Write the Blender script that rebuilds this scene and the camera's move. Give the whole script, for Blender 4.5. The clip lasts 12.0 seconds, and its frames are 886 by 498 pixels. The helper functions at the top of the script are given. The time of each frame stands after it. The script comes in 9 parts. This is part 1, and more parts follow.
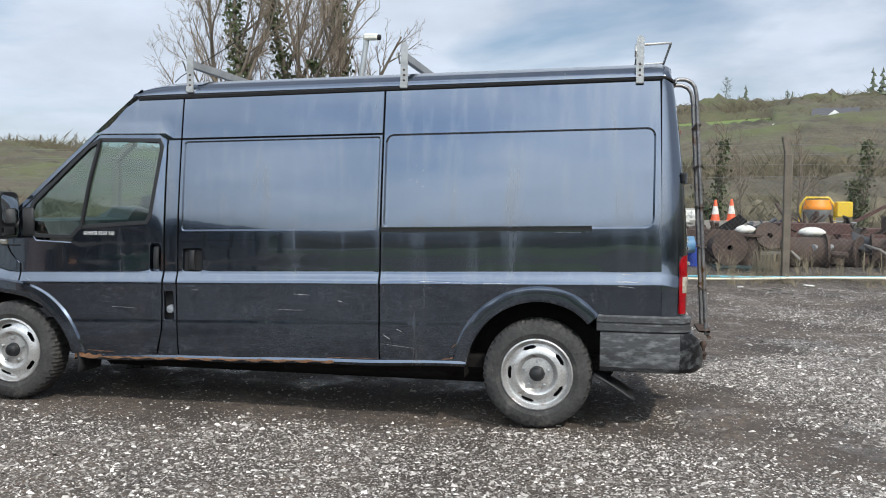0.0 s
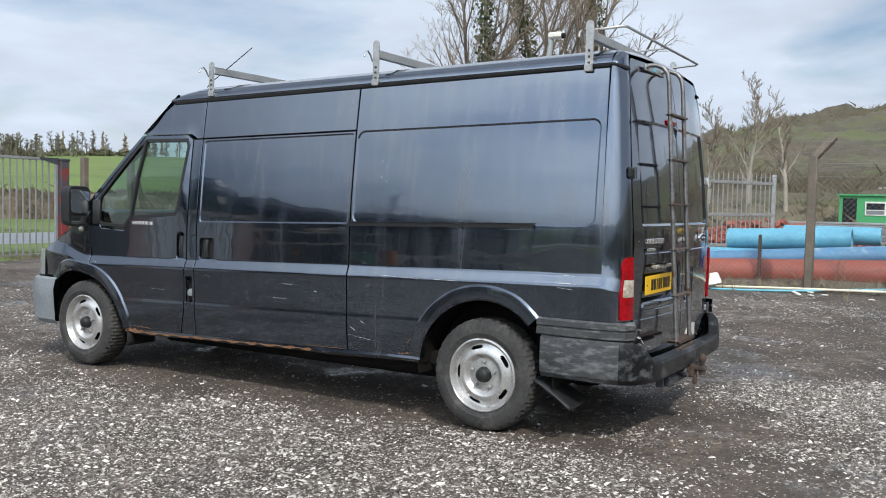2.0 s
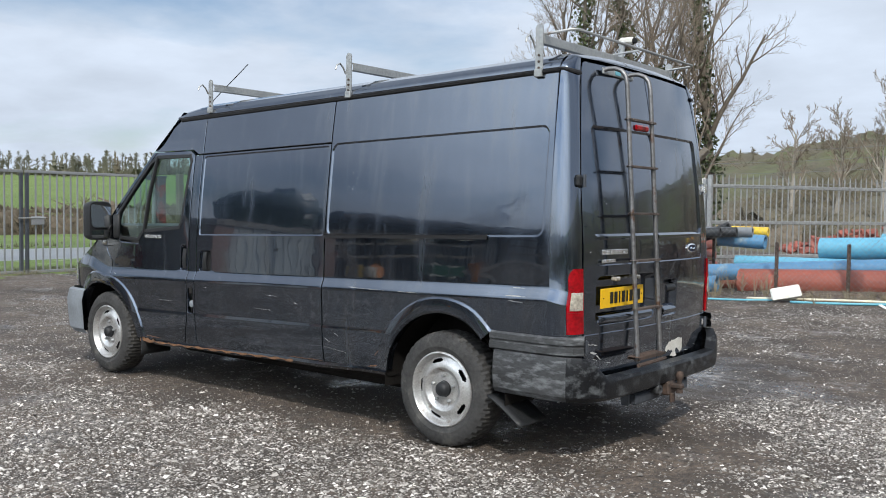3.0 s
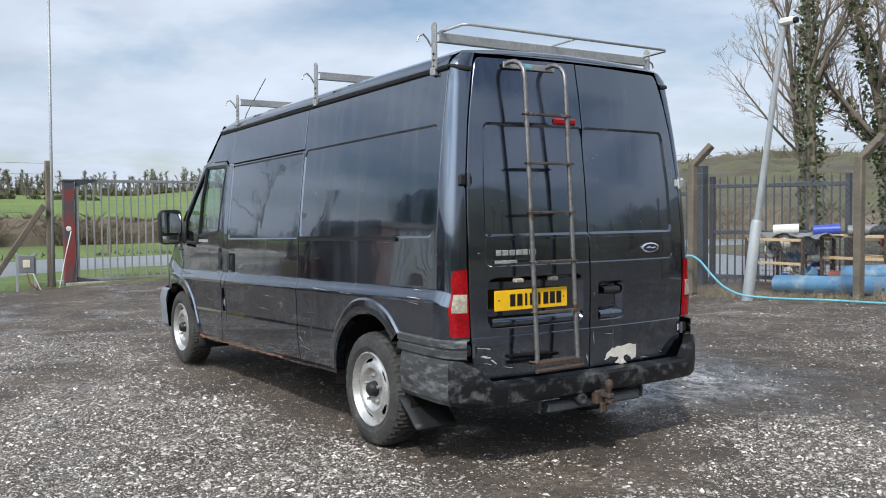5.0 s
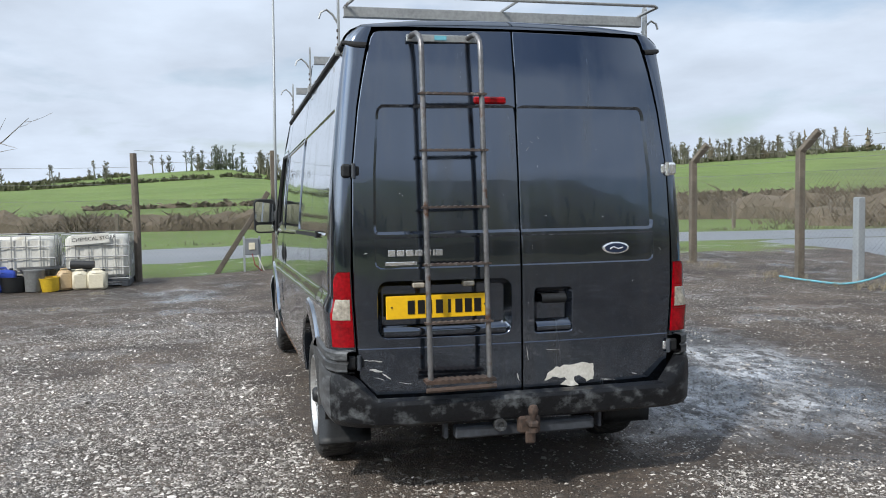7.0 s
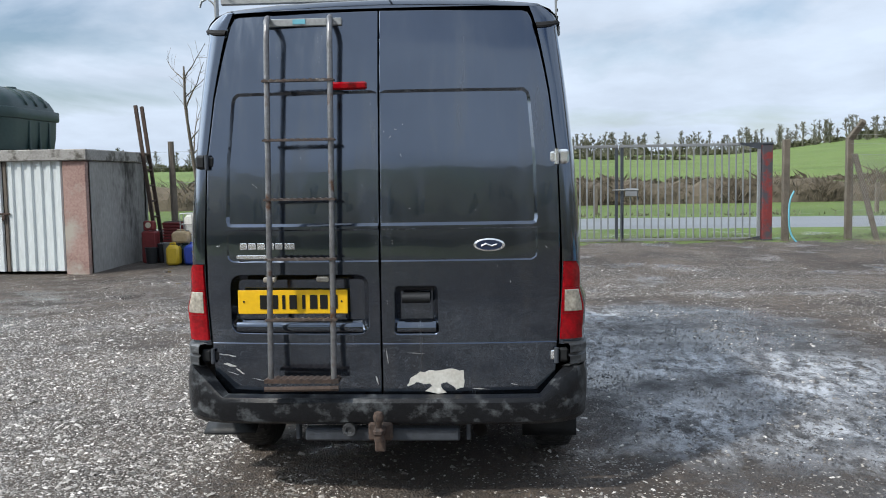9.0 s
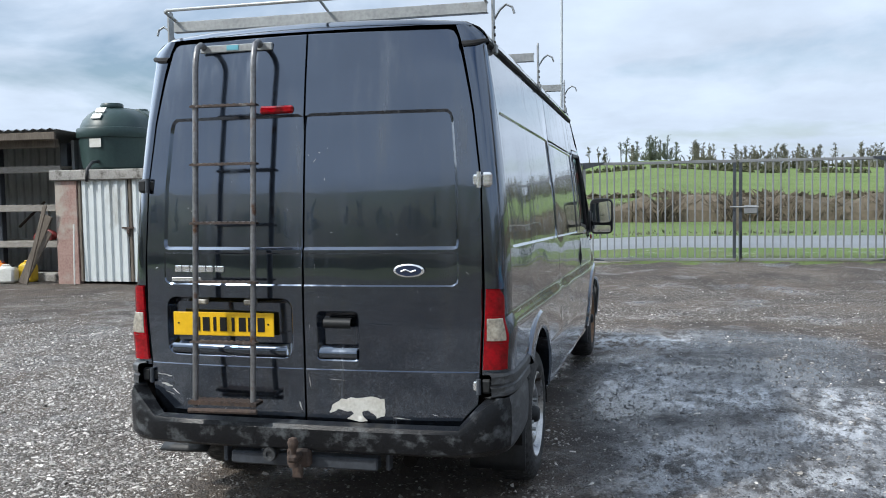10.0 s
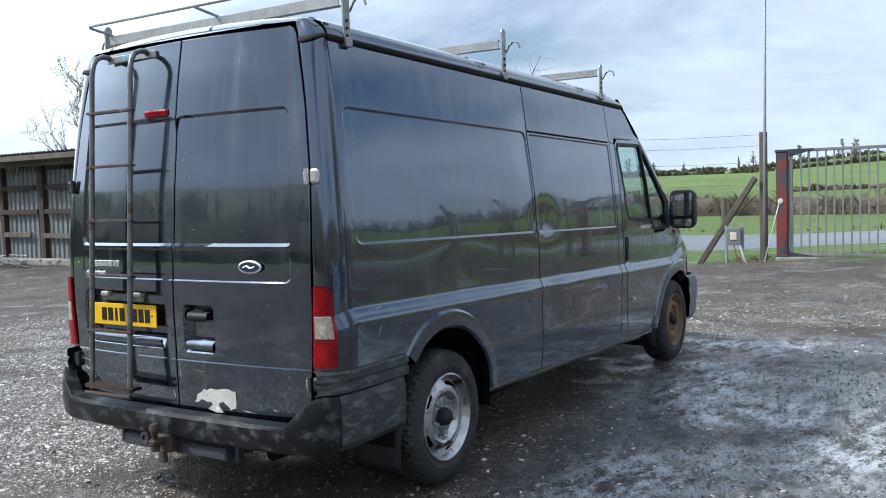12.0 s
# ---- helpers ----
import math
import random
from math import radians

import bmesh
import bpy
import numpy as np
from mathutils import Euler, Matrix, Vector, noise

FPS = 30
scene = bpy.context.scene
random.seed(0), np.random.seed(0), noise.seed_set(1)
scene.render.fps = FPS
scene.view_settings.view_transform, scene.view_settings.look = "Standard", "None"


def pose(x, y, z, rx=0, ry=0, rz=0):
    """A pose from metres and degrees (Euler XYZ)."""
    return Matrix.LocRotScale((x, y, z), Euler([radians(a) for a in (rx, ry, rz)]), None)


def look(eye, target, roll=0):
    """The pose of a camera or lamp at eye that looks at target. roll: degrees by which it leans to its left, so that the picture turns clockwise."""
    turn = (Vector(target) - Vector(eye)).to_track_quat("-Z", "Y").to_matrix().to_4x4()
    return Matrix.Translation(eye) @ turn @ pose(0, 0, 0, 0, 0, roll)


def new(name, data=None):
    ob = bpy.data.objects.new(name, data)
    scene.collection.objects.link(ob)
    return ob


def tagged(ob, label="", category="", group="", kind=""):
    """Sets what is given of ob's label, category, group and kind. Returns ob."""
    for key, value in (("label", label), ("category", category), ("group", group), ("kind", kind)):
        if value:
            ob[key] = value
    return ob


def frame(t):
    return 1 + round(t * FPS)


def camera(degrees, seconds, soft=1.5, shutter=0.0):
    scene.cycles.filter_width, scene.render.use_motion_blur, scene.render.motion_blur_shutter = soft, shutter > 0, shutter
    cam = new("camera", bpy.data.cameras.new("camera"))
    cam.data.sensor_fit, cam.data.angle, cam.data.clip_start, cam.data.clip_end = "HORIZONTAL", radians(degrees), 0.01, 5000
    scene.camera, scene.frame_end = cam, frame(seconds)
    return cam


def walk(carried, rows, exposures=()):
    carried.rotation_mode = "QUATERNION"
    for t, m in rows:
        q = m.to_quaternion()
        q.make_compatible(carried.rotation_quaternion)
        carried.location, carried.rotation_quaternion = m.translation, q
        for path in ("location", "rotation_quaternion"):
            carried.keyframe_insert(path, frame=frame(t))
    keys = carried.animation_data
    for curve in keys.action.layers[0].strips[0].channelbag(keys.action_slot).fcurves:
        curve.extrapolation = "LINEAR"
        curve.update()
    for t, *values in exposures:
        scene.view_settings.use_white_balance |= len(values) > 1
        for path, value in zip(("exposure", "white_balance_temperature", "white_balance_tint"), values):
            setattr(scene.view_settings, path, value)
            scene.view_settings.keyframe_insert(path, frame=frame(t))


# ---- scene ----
cam = camera(52.5, 12.0, 1.0)
PATH = [
    (0, (0.448, -6.637, 1.422), (0.081, -4.673, 1.324), 0.7),
    (0.5, (1.022, -6.48, 1.425), (0.484, -4.558, 1.307), 1.0),
    (1, (1.669, -6.364, 1.4), (0.946, -4.502, 1.288), 1.3),
    (1.5, (2.14, -6.061, 1.399), (1.262, -4.268, 1.287), 1.4),
    (2, (2.587, -5.821, 1.417), (1.571, -4.101, 1.312), 1.3),
    (2.5, (3.054, -5.549, 1.434), (1.911, -3.91, 1.338), 1.1),
    (3, (3.415, -5.15, 1.431), (2.157, -3.597, 1.347), 0.7),
    (3.2, (3.557, -4.995, 1.434), (2.253, -3.48, 1.355), 0.7),
    (4.8, (4.739, -3.765, 1.443), (3.108, -2.611, 1.361), -0.7),
    (5, (4.836, -3.598, 1.438), (3.171, -2.493, 1.355), -0.5),
    (5.5, (4.92, -3.044, 1.423), (3.174, -2.074, 1.324), -0.7),
    (6, (5.081, -2.483, 1.433), (3.251, -1.684, 1.324), -0.9),
    (6.5, (5.126, -1.93, 1.437), (3.23, -1.306, 1.323), -1.0),
    (7, (5.164, -1.421, 1.478), (3.224, -0.949, 1.362), -0.8),
    (7.2, (5.22, -1.233, 1.47), (3.268, -0.814, 1.351), -0.8),
    (9, (5.061, 0.557, 1.519), (3.072, 0.429, 1.36), -0.9),
    (9.5, (4.867, 1.058, 1.554), (2.895, 0.757, 1.409), -0.8),
    (10, (4.784, 1.615, 1.548), (2.847, 1.134, 1.425), -0.9),
    (10.5, (4.56, 2.131, 1.501), (2.67, 1.486, 1.378), -1.1),
    (11, (4.402, 2.661, 1.494), (2.573, 1.862, 1.363), -1.2),
    (11.5, (4.21, 3.081, 1.503), (2.448, 2.144, 1.371), -1.6),
    (12, (3.907, 3.419, 1.515), (2.222, 2.35, 1.391), -1.8),
]
walk(cam, [(t, look(eye, target, roll)) for t, eye, target, roll in PATH], [(0, 0.13, 6500, 10), (5, 0.15, 6440, 10), (9, 0.20, 6310, 9), (12, 0.30, 6040, 8)])

# ---- world and sun ----
SUN_AZ, SUN_EL = -46.0, 44.0          # degrees: azimuth from +x, elevation
world = bpy.data.worlds.new("world")
scene.world = world
world.use_nodes = True
wn, wl = world.node_tree.nodes, world.node_tree.links
wn.clear()
w_out = wn.new("ShaderNodeOutputWorld")
w_bg = wn.new("ShaderNodeBackground")
sky = wn.new("ShaderNodeTexSky")
sky.sky_type = "NISHITA"
sky.sun_disc = False
sky.sun_elevation = radians(SUN_EL)
sky.sun_rotation = radians(90 - SUN_AZ)
sky.air_density, sky.dust_density, sky.ozone_density = 1.0, 1.5, 1.5
w_tc = wn.new("ShaderNodeTexCoord")
w_sep = wn.new("ShaderNodeSeparateXYZ")
w_div = wn.new("ShaderNodeMath"); w_div.operation = "MAXIMUM"; w_div.inputs[1].default_value = 0.0
w_add = wn.new("ShaderNodeMath"); w_add.operation = "ADD"; w_add.inputs[1].default_value = 0.22
w_dv = wn.new("ShaderNodeVectorMath"); w_dv.operation = "DIVIDE"
w_comb = wn.new("ShaderNodeCombineXYZ")
w_n1 = wn.new("ShaderNodeTexNoise"); w_n1.inputs["Scale"].default_value = 1.15; w_n1.inputs["Detail"].default_value = 7; w_n1.inputs["Roughness"].default_value = 0.52; w_n1.inputs["Distortion"].default_value = 0.3
w_n2 = wn.new("ShaderNodeTexNoise"); w_n2.inputs["Scale"].default_value = 2.4; w_n2.inputs["Detail"].default_value = 8; w_n2.inputs["Roughness"].default_value = 0.55
w_r1 = wn.new("ShaderNodeMapRange"); w_r1.inputs[1].default_value, w_r1.inputs[2].default_value, w_r1.inputs[3].default_value, w_r1.inputs[4].default_value = 0.315, 0.50, 0.0, 1.0
w_r2 = wn.new("ShaderNodeMapRange"); w_r2.inputs[1].default_value, w_r2.inputs[2].default_value, w_r2.inputs[3].default_value, w_r2.inputs[4].default_value = 0.30, 0.68, 6.2, 7.7
w_tint = wn.new("ShaderNodeMix"); w_tint.data_type = "RGBA"; w_tint.blend_type = "MULTIPLY"; w_tint.inputs[0].default_value = 1.0
w_tint.inputs[6].default_value = (0.83, 0.94, 1.10, 1)
w_mix = wn.new("ShaderNodeMix"); w_mix.data_type = "RGBA"
wl.new(w_tc.outputs["Generated"], w_sep.inputs[0])
wl.new(w_sep.outputs[2], w_div.inputs[0]); wl.new(w_div.outputs[0], w_add.inputs[0])
for k in range(3):
    wl.new(w_add.outputs[0], w_comb.inputs[k])
wl.new(w_tc.outputs["Generated"], w_dv.inputs[0]); wl.new(w_comb.outputs[0], w_dv.inputs[1])
wl.new(w_dv.outputs[0], w_n1.inputs["Vector"]); wl.new(w_dv.outputs[0], w_n2.inputs["Vector"])
wl.new(w_n1.outputs[0], w_r1.inputs[0]); wl.new(w_n2.outputs[0], w_r2.inputs[0])
wl.new(w_r2.outputs[0], w_tint.inputs[7])
wl.new(w_r1.outputs[0], w_mix.inputs[0])
wl.new(sky.outputs[0], w_mix.inputs[6]); wl.new(w_tint.outputs[2], w_mix.inputs[7])
# bright cloud patch added south, away from the sun, to light the van's side
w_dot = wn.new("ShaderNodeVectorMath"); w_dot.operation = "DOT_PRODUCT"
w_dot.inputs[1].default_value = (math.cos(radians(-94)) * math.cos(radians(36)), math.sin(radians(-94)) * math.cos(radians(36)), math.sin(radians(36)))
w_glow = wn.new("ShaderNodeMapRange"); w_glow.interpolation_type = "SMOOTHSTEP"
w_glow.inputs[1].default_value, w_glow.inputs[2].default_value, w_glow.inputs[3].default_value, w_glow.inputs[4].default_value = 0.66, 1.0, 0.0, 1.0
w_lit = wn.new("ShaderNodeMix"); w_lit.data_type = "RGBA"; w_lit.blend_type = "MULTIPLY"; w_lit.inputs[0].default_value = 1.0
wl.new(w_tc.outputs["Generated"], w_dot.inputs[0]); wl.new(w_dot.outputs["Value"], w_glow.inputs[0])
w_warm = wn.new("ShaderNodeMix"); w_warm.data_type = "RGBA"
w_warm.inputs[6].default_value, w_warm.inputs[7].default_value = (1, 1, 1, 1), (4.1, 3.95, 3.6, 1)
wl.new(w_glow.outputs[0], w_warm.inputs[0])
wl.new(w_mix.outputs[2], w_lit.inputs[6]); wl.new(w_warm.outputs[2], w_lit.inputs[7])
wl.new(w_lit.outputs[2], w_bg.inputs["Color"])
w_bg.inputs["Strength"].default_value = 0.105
wl.new(w_bg.outputs[0], w_out.inputs["Surface"])

sun = new("sun", bpy.data.lights.new("sun", "SUN"))
sun.data.energy, sun.data.angle, sun.data.color = 3.0, radians(3), (1.0, 0.95, 0.87)
_az, _el = radians(SUN_AZ), radians(SUN_EL)
sun.matrix_world = look((20 * math.cos(_az) * math.cos(_el), 20 * math.sin(_az) * math.cos(_el), 20 * math.sin(_el)), (0, 0, 0))

# ---- materials ----


def links_of(m):
    return m.node_tree.nodes, m.node_tree.links


def material(name, rough=0.6, metal=0.0, base=(0.5, 0.5, 0.5), dark=None, scale=3.0, fine=40.0, amount=0.35, bump=0.15, bump_scale=60.0,
             stain=None, stain_at=(0.52, 0.66), stain_scale=2.0, stain_rough=None, coat=0.0, spec=0.5, stretch=(1, 1, 1), random_tint=0.0):
    """A surface whose colour varies at two scales, with optional stains of another colour, and fine relief."""
    m = bpy.data.materials.new(name)
    m.use_nodes = True
    n, l = links_of(m)
    p = n["Principled BSDF"]
    p.inputs["Metallic"].default_value = metal
    p.inputs["Roughness"].default_value = rough
    p.inputs["Coat Weight"].default_value = coat
    p.inputs["Coat Roughness"].default_value = 0.08
    p.inputs["Specular IOR Level"].default_value = spec
    tc = n.new("ShaderNodeTexCoord")
    mp = n.new("ShaderNodeMapping")
    mp.inputs["Scale"].default_value = stretch
    l.new(tc.outputs["Object"], mp.inputs[0])
    a = n.new("ShaderNodeTexNoise"); a.inputs["Scale"].default_value = scale; a.inputs["Detail"].default_value = 5
    b = n.new("ShaderNodeTexNoise"); b.inputs["Scale"].default_value = fine; b.inputs["Detail"].default_value = 4
    l.new(mp.outputs[0], a.inputs["Vector"]); l.new(mp.outputs[0], b.inputs["Vector"])
    mix = n.new("ShaderNodeMix"); mix.data_type = "RGBA"
    dark = dark or tuple(c * (1 - amount) for c in base)
    mix.inputs[6].default_value, mix.inputs[7].default_value = (*dark, 1), (*base, 1)
    av = n.new("ShaderNodeMath"); av.operation = "MULTIPLY_ADD"; av.inputs[1].default_value = 0.5
    hb = n.new("ShaderNodeMath"); hb.operation = "MULTIPLY"; hb.inputs[1].default_value = 0.5
    l.new(b.outputs[0], hb.inputs[0]); l.new(a.outputs[0], av.inputs[0]); l.new(hb.outputs[0], av.inputs[2])
    mr = n.new("ShaderNodeMapRange"); mr.inputs[1].default_value, mr.inputs[2].default_value = 0.34, 0.66
    l.new(av.outputs[0], mr.inputs[0]); l.new(mr.outputs[0], mix.inputs[0])
    col = mix.outputs[2]
    if random_tint:
        oi = n.new("ShaderNodeObjectInfo")
        hs = n.new("ShaderNodeHueSaturation")
        rr = n.new("ShaderNodeMapRange"); rr.inputs[3].default_value, rr.inputs[4].default_value = 1 - random_tint, 1 + random_tint
        l.new(oi.outputs["Random"], rr.inputs[0]); l.new(rr.outputs[0], hs.inputs["Value"]); l.new(col, hs.inputs["Color"])
        col = hs.outputs[0]
    if stain:
        s = n.new("ShaderNodeTexNoise"); s.inputs["Scale"].default_value = stain_scale; s.inputs["Detail"].default_value = 8; s.inputs["Roughness"].default_value = 0.62
        l.new(mp.outputs[0], s.inputs["Vector"])
        sr = n.new("ShaderNodeMapRange"); sr.inputs[1].default_value, sr.inputs[2].default_value = stain_at
        l.new(s.outputs[0], sr.inputs[0])
        sm = n.new("ShaderNodeMix"); sm.data_type = "RGBA"
        l.new(sr.outputs[0], sm.inputs[0]); l.new(col, sm.inputs[6]); sm.inputs[7].default_value = (*stain, 1)
        col = sm.outputs[2]
        if stain_rough is not None:
            rm = n.new("ShaderNodeMapRange"); rm.inputs[3].default_value, rm.inputs[4].default_value = rough, stain_rough
            l.new(sr.outputs[0], rm.inputs[0]); l.new(rm.outputs[0], p.inputs["Roughness"])
    l.new(col, p.inputs["Base Color"])
    if bump:
        c = n.new("ShaderNodeTexNoise"); c.inputs["Scale"].default_value = bump_scale; c.inputs["Detail"].default_value = 4
        l.new(mp.outputs[0], c.inputs["Vector"])
        bp = n.new("ShaderNodeBump"); bp.inputs["Strength"].default_value = bump; bp.inputs["Distance"].default_value = 0.01
        l.new(c.outputs[0], bp.inputs["Height"]); l.new(bp.outputs[0], p.inputs["Normal"])
    return m


def plain(name, colour, rough=0.5, metal=0.0, emit=0.0, alpha=1.0, trans=0.0, spec=0.5):
    m = bpy.data.materials.new(name)
    m.use_nodes = True
    p = m.node_tree.nodes["Principled BSDF"]
    p.inputs["Base Color"].default_value = (*colour, 1)
    p.inputs["Roughness"].default_value = rough
    p.inputs["Metallic"].default_value = metal
    p.inputs["Transmission Weight"].default_value = trans
    p.inputs["Specular IOR Level"].default_value = spec
    return m


# ---- shapes ----


class Shape:
    """Collects vertices and faces of one mesh."""

    def __init__(self):
        self.v, self.f, self.loose = [], [], False

    def add(self, verts, faces, m=None):
        k = len(self.v)
        self.v.extend(tuple(m @ Vector(p)) if m else tuple(p) for p in verts)
        self.f.extend(tuple(i + k for i in f) for f in faces)
        return self

    def box(self, c, s, m=None, bev=0.0):
        hx, hy, hz = s[0] / 2, s[1] / 2, s[2] / 2
        b = min(bev, hx * 0.9, hy * 0.9, hz * 0.9)
        v, f = [], []
        if b <= 0:
            v = [(c[0] + i * hx, c[1] + j * hy, c[2] + k * hz) for i in (-1, 1) for j in (-1, 1) for k in (-1, 1)]
            f = [(0, 1, 3, 2), (4, 6, 7, 5), (0, 4, 5, 1), (2, 3, 7, 6), (0, 2, 6, 4), (1, 5, 7, 3)]
            return self.add(v, f, m)
        ix = {}
        for i in (-1, 1):
            for j in (-1, 1):
                for k in (-1, 1):
                    for a in range(3):
                        d = [hx - b, hy - b, hz - b]
                        d[a] = (hx, hy, hz)[a]
                        ix[i, j, k, a] = len(v)
                        v.append((c[0] + i * d[0], c[1] + j * d[1], c[2] + k * d[2]))
        for a in range(3):
            p, q = (a + 1) % 3, (a + 2) % 3
            for s_ in (-1, 1):
                def key(u, w):
                    t = [0, 0, 0]
                    t[a], t[p], t[q] = s_, u, w
                    return ix[t[0], t[1], t[2], a]
                loop = [key(-1, -1), key(1, -1), key(1, 1), key(-1, 1)]
                f.append(tuple(loop if s_ > 0 else loop[::-1]))
            for u in (-1, 1):
                for w in (-1, 1):
                    t0, t1 = [0, 0, 0], [0, 0, 0]
                    t0[a], t0[p], t0[q] = -1, u, w
                    t1[a], t1[p], t1[q] = 1, u, w
                    loop = [ix[(*t0, p)], ix[(*t1, p)], ix[(*t1, q)], ix[(*t0, q)]]
                    f.append(tuple(loop if u * w < 0 else loop[::-1]))
        for i in (-1, 1):
            for j in (-1, 1):
                for k in (-1, 1):
                    loop = [ix[i, j, k, 0], ix[i, j, k, 1], ix[i, j, k, 2]]
                    f.append(tuple(loop if i * j * k > 0 else loop[::-1]))
        return self.add(v, f, m)

    def beam(self, p, q, w, h, up=(0, 0, 1), bev=0.0):
        """A bar of w by h from p to q; h along up."""
        p, q = Vector(p), Vector(q)
        d = q - p
        x = d.normalized()
        y = Vector(up).cross(x)
        if y.length < 1e-4:
            y = Vector((0, 1, 0))
        y.normalize()
        z = x.cross(y)
        m = Matrix.Translation((p + q) / 2) @ Matrix((x, y, z)).transposed().to_4x4()
        return self.box((0, 0, 0), (d.length, w, h), m, bev)

    def tube(self, pts, r, n=8, caps=True, m=None):
        pts = [Vector(p) for p in pts]
        rs = r if isinstance(r, (list, tuple)) else [r] * len(pts)
        v, f = [], []
        t = (pts[1] - pts[0]).normalized()
        side = t.cross(Vector((0, 0, 1)))
        if side.length < 0.05:
            side = t.cross(Vector((0, 1, 0)))
        side.normalize()
        for i, p in enumerate(pts):
            a, b = pts[max(i - 1, 0)], pts[min(i + 1, len(pts) - 1)]
            t = (b - a).normalized()
            side = (side - t * side.dot(t)).normalized()
            up = t.cross(side)
            for k in range(n):
                g = 2 * math.pi * k / n
                v.append(p + (side * math.cos(g) + up * math.sin(g)) * rs[i])
        for i in range(len(pts) - 1):
            for k in range(n):
                f.append((i * n + k, i * n + (k + 1) % n, (i + 1) * n + (k + 1) % n, (i + 1) * n + k))
        if caps:
            f.append(tuple(range(n))[::-1])
            f.append(tuple(range((len(pts) - 1) * n, len(pts) * n)))
        return self.add(v, f, m)

    def lathe(self, prof, n=24, m=None, closed=False):
        """prof: (radius, height) pairs about the local z axis."""
        v, f = [], []
        for r, h in prof:
            for k in range(n):
                g = 2 * math.pi * k / n
                v.append((r * math.cos(g), r * math.sin(g), h))
        c = len(prof)
        for i in range(c if closed else c - 1):
            j = (i + 1) % c
            for k in range(n):
                f.append((i * n + k, i * n + (k + 1) % n, j * n + (k + 1) % n, j * n + k))
        return self.add(v, f, m)

    def grid(self, fn, us, vs, flip=False, wrap=False):
        v = [fn(a, b) for a in us for b in vs]
        c, f = len(vs), []
        for i in range(len(us) - (0 if wrap else 1)):
            j = (i + 1) % len(us)
            for k in range(c - 1):
                q = (i * c + k, j * c + k, j * c + k + 1, i * c + k + 1)
                f.append(q[::-1] if flip else q)
        return self.add(v, f)

    def prism(self, poly, z0, z1, m=None):
        n = len(poly)
        v = [(x, y, z0) for x, y in poly] + [(x, y, z1) for x, y in poly]
        f = [tuple(range(n))[::-1], tuple(range(n, 2 * n))] + [(i, (i + 1) % n, n + (i + 1) % n, n + i) for i in range(n)]
        return self.add(v, f, m)

    def mesh(self, name, mat, smooth=False, fix=True):
        me = bpy.data.meshes.new(name)
        me.from_pydata(self.v, [], self.f)
        if fix:
            bm = bmesh.new()
            bm.from_mesh(me)
            bmesh.ops.recalc_face_normals(bm, faces=bm.faces)
            bm.to_mesh(me)
            bm.free()
        for x in (mat if isinstance(mat, (list, tuple)) else [mat]):
            me.materials.append(x)
        if smooth:
            me.shade_smooth()
            if smooth is not True:
                me.set_sharp_from_angle(angle=radians(smooth))
        me.update()
        return me


def part(name, shape, mat, parent=None, label="", smooth=False, fix=True, m=None):
    ob = new(name, shape.mesh(name, mat, smooth, fix))
    if m is not None:
        ob.matrix_basis = m
    if parent is not None:
        ob.parent = parent
    if label:
        ob["label"] = label
    return ob


def thing(name, label, category, group="", kind="", at=(0, 0, 0), rz=0.0):
    ob = new(name)
    ob.empty_display_size = 0.2
    ob.matrix_basis = pose(*at, 0, 0, rz)
    return tagged(ob, label, category, group, kind)


def smoothstep(a, b, x):
    t = np.clip((x - a) / (b - a), 0, 1)
    return t * t * (3 - 2 * t)


def fnoise(x, y, s=1.0, o=0.0):
    return noise.noise(Vector((x * s + o, y * s - o, o)))


def arc(cx, cy, r, a0, a1, n):
    return [(cx + r * math.cos(radians(a0 + (a1 - a0) * i / n)), cy + r * math.sin(radians(a0 + (a1 - a0) * i / n))) for i in range(n + 1)]


def rounded(x0, y0, x1, y1, r, n=5):
    return arc(x1 - r, y1 - r, r, 0, 90, n) + arc(x0 + r, y1 - r, r, 90, 180, n) + arc(x0 + r, y0 + r, r, 180, 270, n) + arc(x1 - r, y0 + r, r, 270, 360, n)

PAINT = material("van_paint", rough=0.13, metal=1.0, base=(0.075, 0.097, 0.136), dark=(0.063, 0.083, 0.118), scale=1.3, fine=9, bump=0.0, coat=1.0, spec=0.5,
                 stain=(0.100, 0.114, 0.138), stain_at=(0.52, 0.72), stain_scale=9.0, stain_rough=0.33, stretch=(1, 1, 0.10))


